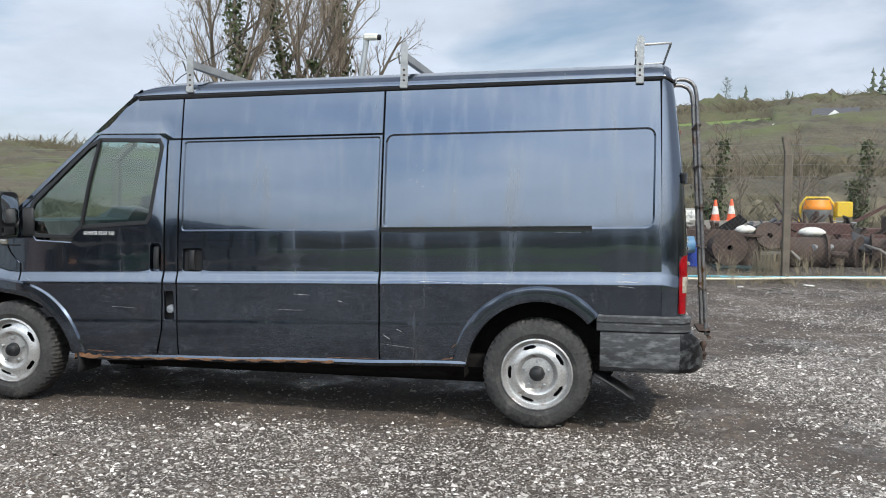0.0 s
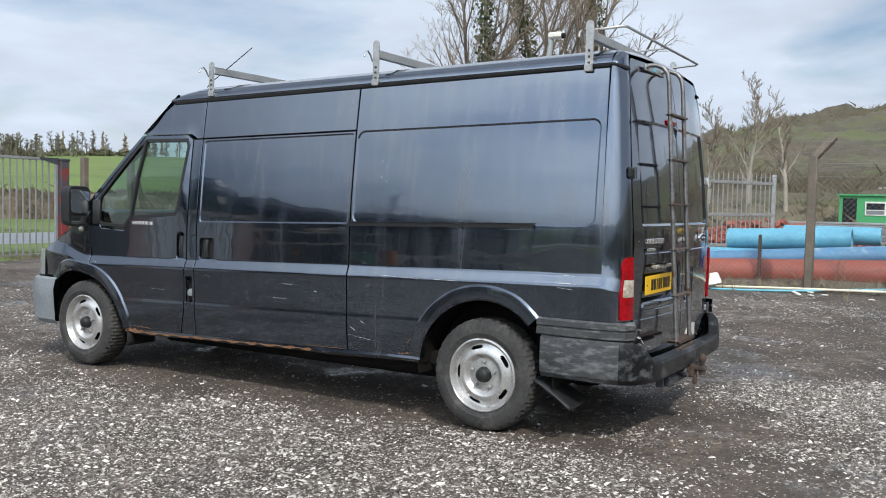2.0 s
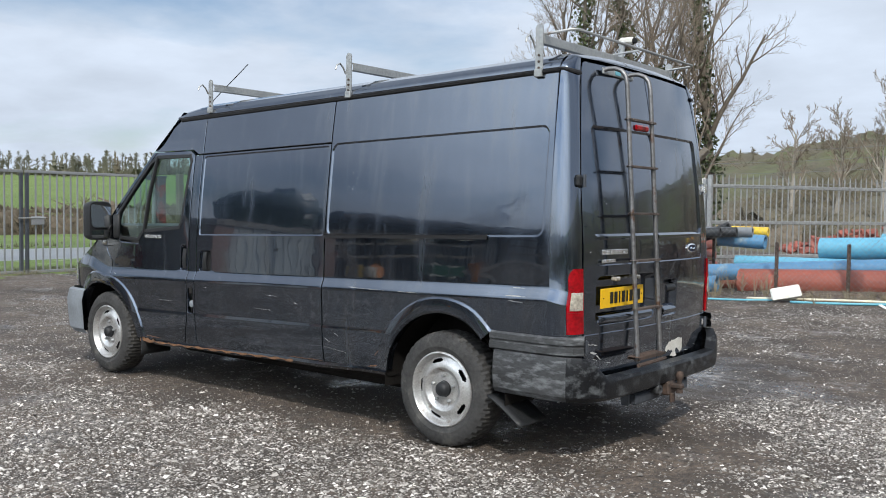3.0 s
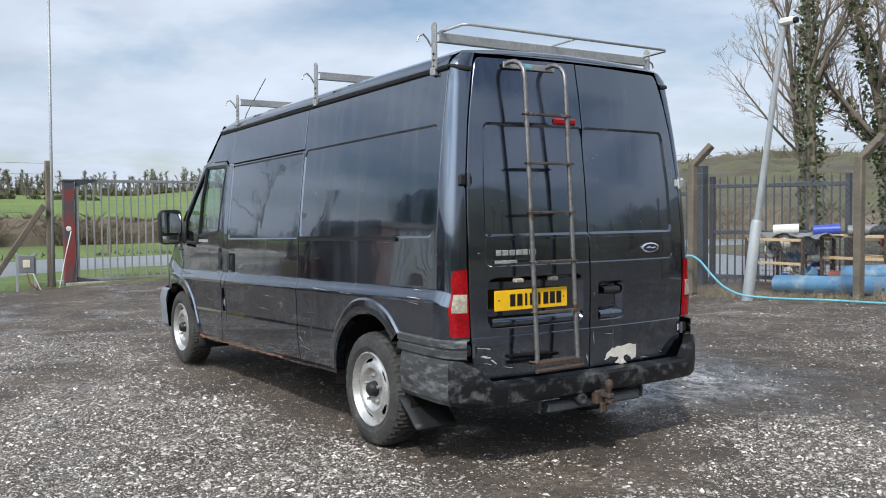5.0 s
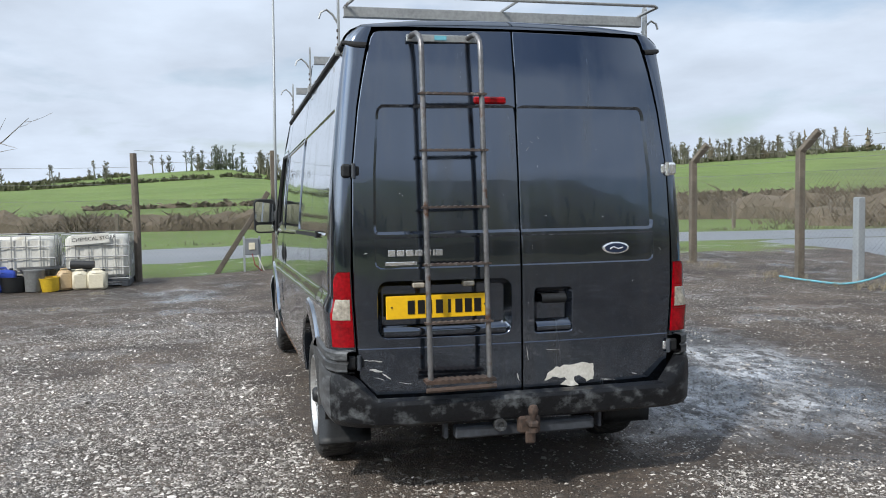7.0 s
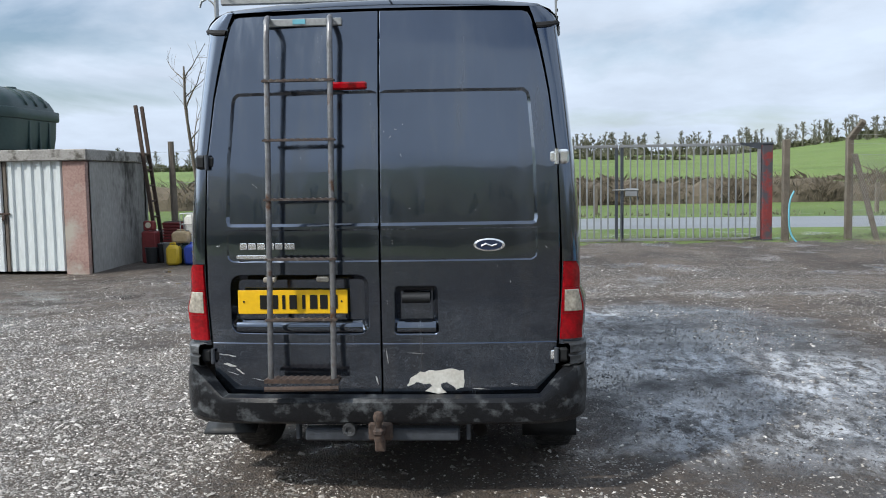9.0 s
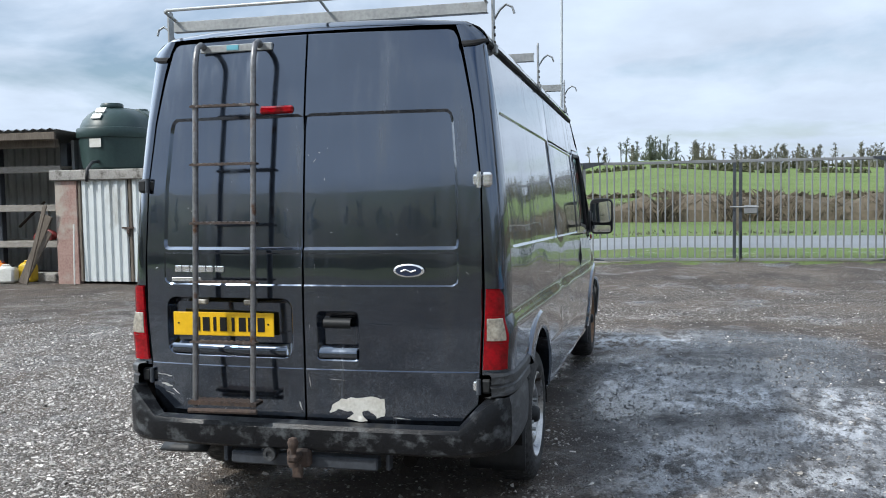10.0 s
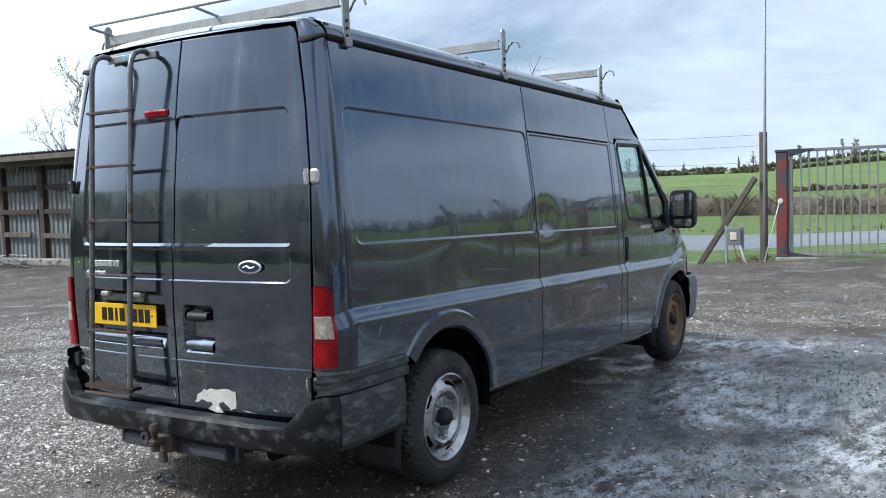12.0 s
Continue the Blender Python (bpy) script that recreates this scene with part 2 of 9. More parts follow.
def weather(m):
    """Rain streaks that dull the lacquer, and specks of dried mud."""
    n, l = links_of(m)
    p = n["Principled BSDF"]
    tc = n.new("ShaderNodeTexCoord")
    mp = n.new("ShaderNodeMapping"); mp.inputs["Scale"].default_value = (1, 1, 0.07)
    a = n.new("ShaderNodeTexNoise"); a.inputs["Scale"].default_value = 13; a.inputs["Detail"].default_value = 6
    r = n.new("ShaderNodeMapRange"); r.inputs[1].default_value, r.inputs[2].default_value, r.inputs[3].default_value, r.inputs[4].default_value = 0.48, 0.78, 0.02, 0.11
    l.new(tc.outputs["Object"], mp.inputs[0]); l.new(mp.outputs[0], a.inputs["Vector"]); l.new(a.outputs[0], r.inputs[0])
    l.new(r.outputs[0], p.inputs["Coat Roughness"])
    b = n.new("ShaderNodeTexNoise"); b.inputs["Scale"].default_value = 95; b.inputs["Detail"].default_value = 3
    c = n.new("ShaderNodeTexNoise"); c.inputs["Scale"].default_value = 2.2; c.inputs["Detail"].default_value = 4
    for t in (b, c):
        l.new(tc.outputs["Object"], t.inputs["Vector"])
    both = n.new("ShaderNodeMath"); both.operation = "MULTIPLY"
    l.new(b.outputs[0], both.inputs[0]); l.new(c.outputs[0], both.inputs[1])
    s = n.new("ShaderNodeMapRange"); s.inputs[1].default_value, s.inputs[2].default_value = 0.47, 0.49
    l.new(both.outputs[0], s.inputs[0])
    old = p.inputs["Base Color"].links[0].from_socket
    mx = n.new("ShaderNodeMix"); mx.data_type = "RGBA"; mx.inputs[7].default_value = (0.30, 0.28, 0.25, 1)
    l.new(s.outputs[0], mx.inputs[0]); l.new(old, mx.inputs[6]); l.new(mx.outputs[2], p.inputs["Base Color"])
    mt = n.new("ShaderNodeMath"); mt.operation = "SUBTRACT"; mt.inputs[0].default_value = 1.0
    wave = n.new("ShaderNodeTexNoise"); wave.inputs["Scale"].default_value = 3.0; wave.inputs["Detail"].default_value = 2
    l.new(tc.outputs["Object"], wave.inputs["Vector"])
    bp = n.new("ShaderNodeBump"); bp.inputs["Strength"].default_value = 0.35; bp.inputs["Distance"].default_value = 0.004
    l.new(wave.outputs[0], bp.inputs["Height"]); l.new(bp.outputs[0], p.inputs["Normal"]); l.new(bp.outputs[0], p.inputs["Coat Normal"])
    l.new(s.outputs[0], mt.inputs[1]); l.new(mt.outputs[0], p.inputs["Coat Weight"])
    flake = n.new("ShaderNodeMath"); flake.operation = "MULTIPLY"; flake.inputs[1].default_value = 0.96
    l.new(mt.outputs[0], flake.inputs[0]); l.new(flake.outputs[0], p.inputs["Metallic"])


weather(PAINT)
PAINT.node_tree.nodes["Principled BSDF"].inputs["Coat IOR"].default_value = 1.7
BARE = material("scraped_paint", rough=0.6, base=(0.50, 0.50, 0.48), dark=(0.22, 0.22, 0.22), scale=20, fine=90, bump=0.05)
GAP = plain("gap_black", (0.004, 0.004, 0.005), 0.8)
PLASTIC = material("black_plastic", rough=0.5, base=(0.020, 0.021, 0.023), dark=(0.010, 0.011, 0.012), scale=6, fine=60, bump=0.12, bump_scale=250, spec=0.35)
SCUFFED = material("scuffed_plastic", rough=0.34, base=(0.010, 0.011, 0.013), dark=(0.004, 0.004, 0.005), scale=5, fine=60, bump=0.15, bump_scale=120, spec=0.3,
                   stain=(0.105, 0.113, 0.118), stain_at=(0.51, 0.72), stain_scale=11, stain_rough=0.55, stretch=(1.0, 1.0, 1.3))
SCRAPED = material("scraped_plastic", rough=0.5, base=(0.05, 0.052, 0.055), dark=(0.016, 0.017, 0.018), scale=5, fine=60, bump=0.1, bump_scale=120,
                   stain=(0.125, 0.132, 0.138), stain_at=(0.50, 0.66), stain_scale=16, stain_rough=0.6, stretch=(0.6, 0.6, 1.8))
GREYPLASTIC = material("grey_plastic", rough=0.55, base=(0.20, 0.22, 0.24), dark=(0.13, 0.14, 0.155), scale=4, fine=50, bump=0.08)
TYRE = material("tyre_rubber", rough=0.78, base=(0.044, 0.043, 0.042), dark=(0.015, 0.015, 0.015), scale=7, fine=45, bump=0.3, bump_scale=110,
                stain=(0.10, 0.095, 0.085), stain_at=(0.56, 0.76), stain_scale=9)
RIM = material("silver_steel_rim", rough=0.33, metal=0.7, base=(0.60, 0.60, 0.59), dark=(0.36, 0.355, 0.35), scale=12, fine=90, bump=0.05,
               stain=(0.20, 0.15, 0.11), stain_at=(0.58, 0.72), stain_scale=14)
RIM_BRIGHT = material("bright_steel_rim", rough=0.28, metal=0.9, base=(0.62, 0.62, 0.62), dark=(0.40, 0.40, 0.40), scale=12, fine=90, bump=0.05,
                      stain=(0.10, 0.08, 0.06), stain_at=(0.54, 0.64), stain_scale=11)
RIM_RUSTY = material("rusty_rim", rough=0.7, metal=0.1, base=(0.26, 0.15, 0.08), dark=(0.13, 0.08, 0.05), scale=12, fine=70, bump=0.2)
STEEL = material("galvanised_steel", rough=0.45, metal=0.55, base=(0.42, 0.43, 0.43), dark=(0.27, 0.28, 0.28), scale=9, fine=60, bump=0.06,
                 stain=(0.16, 0.09, 0.05), stain_at=(0.66, 0.78), stain_scale=8)
RUNG = material("rung_steel", rough=0.6, metal=0.3, base=(0.15, 0.12, 0.105), dark=(0.06, 0.045, 0.04), scale=9, fine=60, bump=0.2,
                stain=(0.34, 0.33, 0.32), stain_at=(0.58, 0.66), stain_scale=16)
LADDER = material("ladder_steel", rough=0.4, metal=0.7, base=(0.26, 0.26, 0.265), dark=(0.13, 0.125, 0.125), scale=7, fine=50, bump=0.1,
                  stain=(0.12, 0.065, 0.04), stain_at=(0.57, 0.66), stain_scale=7)
RUST = material("rusty_steel", rough=0.82, metal=0.1, base=(0.098, 0.062, 0.045), dark=(0.034, 0.027, 0.024), scale=9, fine=55, bump=0.35, bump_scale=90)
SILLRUST = material("sill_rust", rough=0.85, base=(0.25, 0.12, 0.055), dark=(0.06, 0.035, 0.022), scale=16, fine=60, bump=0.4, bump_scale=120)
GLASS = bpy.data.materials.new("van_glass")
GLASS.use_nodes = True
_n, _l = links_of(GLASS)
_tr = _n.new("ShaderNodeBsdfTransparent"); _tr.inputs[0].default_value = (0.70, 0.84, 0.80, 1)
_gl = _n.new("ShaderNodeBsdfGlossy"); _gl.inputs["Roughness"].default_value = 0.02
_lw = _n.new("ShaderNodeLayerWeight")
_pw = _n.new("ShaderNodeMath"); _pw.operation = "POWER"; _pw.inputs[1].default_value = 4.0
_fr = _n.new("ShaderNodeMath"); _fr.operation = "MULTIPLY_ADD"; _fr.inputs[1].default_value, _fr.inputs[2].default_value = 0.85, 0.09
_l.new(_lw.outputs["Facing"], _pw.inputs[0]); _l.new(_pw.outputs[0], _fr.inputs[0])
_mx = _n.new("ShaderNodeMixShader")
_l.new(_fr.outputs[0], _mx.inputs[0]); _l.new(_tr.outputs[0], _mx.inputs[1]); _l.new(_gl.outputs[0], _mx.inputs[2])
_l.new(_mx.outputs[0], _n["Material Output"].inputs["Surface"])
MIRROR = plain("mirror_glass", (0.85, 0.87, 0.88), 0.03, 1.0)
CHROME = plain("chrome", (0.86, 0.87, 0.88), 0.22, 0.85)
LAMP_RED = material("lamp_red", rough=0.12, coat=0.2, base=(0.36, 0.001, 0.007), dark=(0.13, 0.001, 0.003), scale=11, fine=60, bump=0.04, bump_scale=90, spec=0.35)
LAMP_CLEAR = material("lamp_clear", rough=0.15, coat=1.0, base=(0.50, 0.46, 0.38), dark=(0.20, 0.18, 0.15), scale=24, fine=70, bump=0.25, bump_scale=70)
HEADLAMP = plain("headlamp_lens", (0.35, 0.37, 0.4), 0.08, 0.3)
PLATE = material("plate_yellow", rough=0.35, base=(0.86, 0.52, 0.01), dark=(0.74, 0.43, 0.01), scale=6, fine=50, bump=0.02)
BLACK = plain("black_letters", (0.006, 0.006, 0.006), 0.4)
BADGE_BLUE = plain("badge_navy", (0.02, 0.03, 0.06), 0.15)
WHITE_PAINT = material("bare_white", rough=0.5, base=(0.66, 0.65, 0.60), dark=(0.46, 0.44, 0.39), scale=12, fine=70, bump=0.1)
SEAT = material("seat_cloth", rough=0.9, base=(0.06, 0.06, 0.065), dark=(0.03, 0.03, 0.035), scale=8, fine=120, bump=0.2)
DASH = material("dash_grey", rough=0.6, base=(0.10, 0.105, 0.11), dark=(0.06, 0.06, 0.065), scale=6, fine=90, bump=0.1)
UNDER = material("underbody", rough=0.85, base=(0.012, 0.011, 0.010), dark=(0.006, 0.005, 0.005), scale=6, fine=50, bump=0.3, spec=0.2)

GATE_GREY = material("gate_paint", rough=0.55, metal=0.2, base=(0.26, 0.27, 0.28), dark=(0.18, 0.19, 0.20), scale=3, fine=40, bump=0.08,
                     stain=(0.14, 0.08, 0.05), stain_at=(0.68, 0.8), stain_scale=5, random_tint=0.08)
GATE_RED = material("red_primer", rough=0.7, base=(0.25, 0.035, 0.032), dark=(0.13, 0.028, 0.03), scale=3, fine=25, bump=0.1,
                    stain=(0.06, 0.06, 0.072), stain_at=(0.47, 0.54), stain_scale=2.2)
DARKSTEEL = material("dark_steel", rough=0.5, metal=0.3, base=(0.075, 0.085, 0.10), dark=(0.04, 0.045, 0.055), scale=4, fine=40, bump=0.08)
CONCRETE = material("post_concrete", rough=0.88, base=(0.165, 0.14, 0.11), dark=(0.08, 0.068, 0.054), scale=5, fine=45, bump=0.35, bump_scale=70,
                    stain=(0.09, 0.085, 0.07), stain_at=(0.54, 0.68), stain_scale=3)
GALV = material("pole_galvanised", rough=0.5, metal=0.25, base=(0.38, 0.41, 0.43), dark=(0.28, 0.305, 0.32), scale=3, fine=40, bump=0.06)
WIRE = plain("fence_wire", (0.20, 0.20, 0.20), 0.5, 0.5)
OLDWOOD = material("weathered_wood", rough=0.9, base=(0.19, 0.16, 0.13), dark=(0.09, 0.075, 0.06), scale=4, fine=40, bump=0.3, stretch=(1, 1, 0.25))
SHELF_WOOD = material("shelf_board", rough=0.85, base=(0.34, 0.32, 0.29), dark=(0.20, 0.185, 0.165), scale=3, fine=30, bump=0.2, stretch=(1, 0.3, 1))
CORR_GREY = material("grey_cladding", rough=0.6, metal=0.2, base=(0.27, 0.29, 0.30), dark=(0.19, 0.20, 0.21), scale=1.5, fine=20, bump=0.08,
                     stain=(0.13, 0.13, 0.13), stain_at=(0.55, 0.7), stain_scale=1.5, stretch=(1, 1, 0.2))
# grey cladding made paler: light inside the store put into its colour
CORR_LIT = material("lit_grey_cladding", rough=0.6, metal=0.1, base=(0.52, 0.54, 0.55), dark=(0.36, 0.38, 0.39), scale=1.5, fine=20, bump=0.08,
                     stain=(0.2, 0.2, 0.2), stain_at=(0.56, 0.7), stain_scale=1.5, stretch=(1, 1, 0.2))
CORR_WHITE = material("white_cladding", rough=0.5, base=(0.70, 0.74, 0.74), dark=(0.58, 0.62, 0.62), scale=1.2, fine=16, bump=0.05,
                      stain=(0.30, 0.28, 0.24), stain_at=(0.58, 0.74), stain_scale=1.8, stretch=(1, 1, 0.35))
PINK_RENDER = material("worn_pink_render", rough=0.92, base=(0.42, 0.29, 0.25), dark=(0.25, 0.15, 0.13), scale=2.2, fine=26, bump=0.35, bump_scale=45,
                       stain=(0.40, 0.36, 0.31), stain_at=(0.50, 0.62), stain_scale=1.6)
GREY_RENDER = material("grey_render", rough=0.92, base=(0.34, 0.335, 0.32), dark=(0.20, 0.195, 0.185), scale=1.6, fine=24, bump=0.35, bump_scale=45,
                       stain=(0.045, 0.043, 0.04), stain_at=(0.53, 0.64), stain_scale=1.3, stretch=(1, 1, 0.4))
CONC_SLAB = material("slab_concrete", rough=0.9, base=(0.40, 0.385, 0.36), dark=(0.24, 0.23, 0.215), scale=2, fine=30, bump=0.3, bump_scale=50,
                     stain=(0.09, 0.082, 0.07), stain_at=(0.50, 0.64), stain_scale=5)
TANK_GREEN = material("green_tank", rough=0.42, base=(0.030, 0.060, 0.058), dark=(0.020, 0.042, 0.042), scale=2, fine=20, bump=0.04)
PIPE_BLUE = material("blue_plastic_pipe", rough=0.42, base=(0.10, 0.25, 0.41), dark=(0.06, 0.16, 0.29), scale=2.2, fine=18, bump=0.1,
                     stain=(0.28, 0.36, 0.40), stain_at=(0.56, 0.72), stain_scale=3)
PIPE_CYAN = material("cyan_plastic_pipe", rough=0.42, base=(0.13, 0.39, 0.53), dark=(0.09, 0.28, 0.41), scale=2.2, fine=18, bump=0.06)
PIPE_RED = material("red_clay_pipe", rough=0.6, base=(0.32, 0.085, 0.055), dark=(0.19, 0.055, 0.04), scale=2.2, fine=20, bump=0.12)
HOSE = material("blue_hose", rough=0.45, base=(0.15, 0.43, 0.52), dark=(0.10, 0.33, 0.42), scale=3, fine=30, bump=0.02)
HUT_GREEN = material("hut_green", rough=0.6, base=(0.05, 0.33, 0.12), dark=(0.035, 0.25, 0.09), scale=1.5, fine=15, bump=0.1)
WHITE_PLASTIC = material("white_plastic", rough=0.45, base=(0.72, 0.72, 0.68), dark=(0.58, 0.57, 0.52), scale=4, fine=30, bump=0.04,
                         stain=(0.40, 0.33, 0.20), stain_at=(0.56, 0.76), stain_scale=3)
YELLOWED = material("yellowed_plastic", rough=0.5, base=(0.58, 0.44, 0.26), dark=(0.42, 0.30, 0.17), scale=5, fine=30, bump=0.05)
CREAM = material("cream_plastic", rough=0.45, base=(0.70, 0.66, 0.52), dark=(0.55, 0.50, 0.38), scale=5, fine=30, bump=0.05)
BLUE_PLASTIC = plain("blue_plastic", (0.03, 0.07, 0.40), 0.4)
YELLOW_PLASTIC = material("yellow_plastic", rough=0.45, base=(0.72, 0.50, 0.03), dark=(0.55, 0.36, 0.03), scale=5, fine=30, bump=0.05)
ORANGE_PLASTIC = material("orange_plastic", rough=0.45, base=(0.85, 0.30, 0.02), dark=(0.7, 0.22, 0.02), scale=5, fine=30, bump=0.03)
RED_PAINT = material("red_paint", rough=0.55, base=(0.24, 0.03, 0.03), dark=(0.13, 0.022, 0.022), scale=5, fine=40, bump=0.08)
MAROON = material("maroon_rust", rough=0.75, base=(0.095, 0.042, 0.034), dark=(0.045, 0.027, 0.023), scale=4, fine=30, bump=0.2)
CONE_ORANGE = material("cone_orange", rough=0.5, base=(0.80, 0.12, 0.03), dark=(0.62, 0.09, 0.03), scale=5, fine=30, bump=0.03)
GREEN_CRATE = plain("crate_green", (0.02, 0.13, 0.075), 0.5)
BIN_BLACK = plain("black_bin", (0.022, 0.024, 0.026), 0.5)
GREY_CAN = material("grey_can", rough=0.5, base=(0.22, 0.23, 0.23), dark=(0.14, 0.145, 0.145), scale=5, fine=30, bump=0.05)
ASPHALT = material("asphalt", rough=0.28, base=(0.15, 0.155, 0.162), dark=(0.095, 0.10, 0.105), scale=0.35, fine=14, bump=0.25, bump_scale=60,
                   stain=(0.15, 0.155, 0.16), stain_at=(0.48, 0.66), stain_scale=0.25, stretch=(1, 0.15, 1))
BARK = material("bark", rough=0.92, base=(0.17, 0.145, 0.115), dark=(0.085, 0.07, 0.055), scale=5, fine=40, bump=0.4, stretch=(1, 1, 0.3))
BARK_PALE = material("pale_bark", rough=0.9, base=(0.36, 0.33, 0.28), dark=(0.20, 0.175, 0.14), scale=3, fine=30, bump=0.3, stretch=(1, 1, 0.5))
TWIG = material("twig", rough=0.9, base=(0.25, 0.205, 0.16), dark=(0.15, 0.12, 0.09), scale=2, fine=12, bump=0.0)
IVY = material("ivy_leaf", rough=0.5, base=(0.062, 0.082, 0.026), dark=(0.028, 0.040, 0.014), scale=2, fine=9, bump=0.0)
# far conifers paler and greyer: distance haze put into the colour
CONIFER_HAZE = material("hazy_conifer", rough=0.8, base=(0.12, 0.14, 0.095), dark=(0.075, 0.09, 0.06), scale=0.6, fine=6, bump=0.0)
HEDGE = material("bare_hedge", rough=0.95, base=(0.155, 0.125, 0.09), dark=(0.085, 0.072, 0.05), scale=0.35, fine=5, bump=0.0)
# ridge twigs lightened and greyed to paint in the haze of distance
RIDGE_HAZE = material("hazy_ridge_trees", rough=0.95, base=(0.175, 0.170, 0.125), dark=(0.095, 0.095, 0.066), scale=0.08, fine=3, bump=0.0)
HEDGE_GREEN = material("green_hedge", rough=0.9, base=(0.125, 0.13, 0.068), dark=(0.065, 0.072, 0.038), scale=0.35, fine=5, bump=0.0)
WOODLAND = material("winter_woodland", rough=0.95, base=(0.170, 0.146, 0.096), dark=(0.078, 0.070, 0.046), scale=0.05, fine=1.2, bump=0.0)
CANOPY = material("winter_canopy", rough=0.95, base=(0.125, 0.106, 0.070), dark=(0.032, 0.029, 0.020), scale=0.11, fine=2.4, amount=0.5, bump=0.0, stain=(0.088, 0.098, 0.040), stain_at=(0.48, 0.60), stain_scale=0.035)
DRYGRASS = material("dry_grass", rough=0.9, base=(0.30, 0.255, 0.175), dark=(0.16, 0.135, 0.09), scale=2, fine=12, bump=0.0)
HOUSE_WHITE = material("house_render", rough=0.8, base=(0.78, 0.78, 0.76), dark=(0.68, 0.68, 0.66), scale=0.5, fine=6, bump=0.05)
SLATE = material("roof_slate", rough=0.7, base=(0.10, 0.10, 0.11), dark=(0.06, 0.06, 0.07), scale=0.8, fine=12, bump=0.1)
DARKWINDOW = plain("dark_window", (0.02, 0.024, 0.03), 0.08)


def ground_material():
    """Wet gravel and mud in the yard, grass and rough land beyond it."""
    m = bpy.data.materials.new("yard_and_land")
    m.use_nodes = True
    n, l = links_of(m)
    p = n["Principled BSDF"]
    tc = n.new("ShaderNodeTexCoord")

    def tex(scale, detail=6, rough=0.6, kind="ShaderNodeTexNoise"):
        t = n.new(kind)
        t.inputs["Scale"].default_value = scale
        if kind == "ShaderNodeTexNoise":
            t.inputs["Detail"].default_value, t.inputs["Roughness"].default_value = detail, rough
        l.new(tc.outputs["Object"], t.inputs["Vector"])
        return t

    def ramp(sock, a, b, lo=0.0, hi=1.0):
        r = n.new("ShaderNodeMapRange")
        r.inputs[1].default_value, r.inputs[2].default_value, r.inputs[3].default_value, r.inputs[4].default_value = a, b, lo, hi
        l.new(sock, r.inputs[0])
        return r.outputs[0]

    def mix(f, a, b, kind="MIX"):
        x = n.new("ShaderNodeMix")
        x.data_type, x.blend_type = "RGBA", kind
        if isinstance(f, float):
            x.inputs[0].default_value = f
        else:
            l.new(f, x.inputs[0])
        for i, c in ((6, a), (7, b)):
            if isinstance(c, tuple):
                x.inputs[i].default_value = (*c, 1)
            else:
                l.new(c, x.inputs[i])
        return x.outputs[2]

    attr = n.new("ShaderNodeVertexColor")
    attr.layer_name = "cover"           # red: pale stone share, green: grass share, blue: wetness
    sep = n.new("ShaderNodeSeparateColor")
    l.new(attr.outputs["Color"], sep.inputs[0])
    mud = mix(ramp(tex(1.1).outputs[0], 0.38, 0.62), (0.055, 0.042, 0.032), (0.155, 0.118, 0.090))
    mud = mix(ramp(tex(17, 6, 0.7).outputs[0], 0.40, 0.66), mud, (0.050, 0.042, 0.036))
    mud = mix(ramp(sep.outputs[2], 0.35, 0.75), mud, (0.056, 0.055, 0.056))
    chips = tex(72, 2, 0.5, "ShaderNodeTexVoronoi")
    cell = n.new("ShaderNodeSeparateColor")
    l.new(chips.outputs["Color"], cell.inputs[0])
    stone = mix(ramp(cell.outputs[1], 0.35, 1.0), (0.075, 0.065, 0.055), (0.56, 0.525, 0.48))
    broken = n.new("ShaderNodeMath"); broken.operation = "MULTIPLY_ADD"
    broken.inputs[1].default_value, broken.inputs[2].default_value = 0.75, -0.30
    l.new(tex(3.2, 8, 0.7).outputs[0], broken.inputs[0])
    share = n.new("ShaderNodeMath"); share.operation = "ADD"
    l.new(broken.outputs[0], share.inputs[0]); l.new(sep.outputs[0], share.inputs[1])
    here = n.new("ShaderNodeMath"); here.operation = "LESS_THAN"
    l.new(cell.outputs[0], here.inputs[0]); l.new(share.outputs[0], here.inputs[1])
    apart = n.new("ShaderNodeMath"); apart.operation = "LESS_THAN"; apart.inputs[1].default_value = 0.47
    l.new(chips.outputs["Distance"], apart.inputs[0])
    chip = n.new("ShaderNodeMath"); chip.operation = "MULTIPLY"
    l.new(here.outputs[0], chip.inputs[0]); l.new(apart.outputs[0], chip.inputs[1])
    yard = mix(chip.outputs[0], mud, stone)
    land_mix = n.new("ShaderNodeVertexColor"); land_mix.layer_name = "land"
    sf = n.new("ShaderNodeSeparateColor")
    l.new(land_mix.outputs["Color"], sf.inputs[0])
    fs = n.new("ShaderNodeMath"); fs.operation = "MULTIPLY"
    l.new(sf.outputs[1], fs.inputs[0]); streak = n.new("ShaderNodeMapping"); streak.inputs["Scale"].default_value = (4.2, 9.0, 6.0); streak.inputs["Rotation"].default_value = (0, 0, 0.5)
    l.new(tc.outputs["Object"], streak.inputs[0])
    wisps = n.new("ShaderNodeTexNoise"); wisps.inputs["Scale"].default_value = 1.0; wisps.inputs["Detail"].default_value = 9; wisps.inputs["Roughness"].default_value = 0.74
    l.new(streak.outputs[0], wisps.inputs["Vector"])
    l.new(ramp(wisps.outputs[0], 0.44, 0.57), fs.inputs[1])
    # sky sheen on the wet mud, mixed in as a pale colour
    yard = mix(fs.outputs[0], yard, (0.52, 0.535, 0.56))
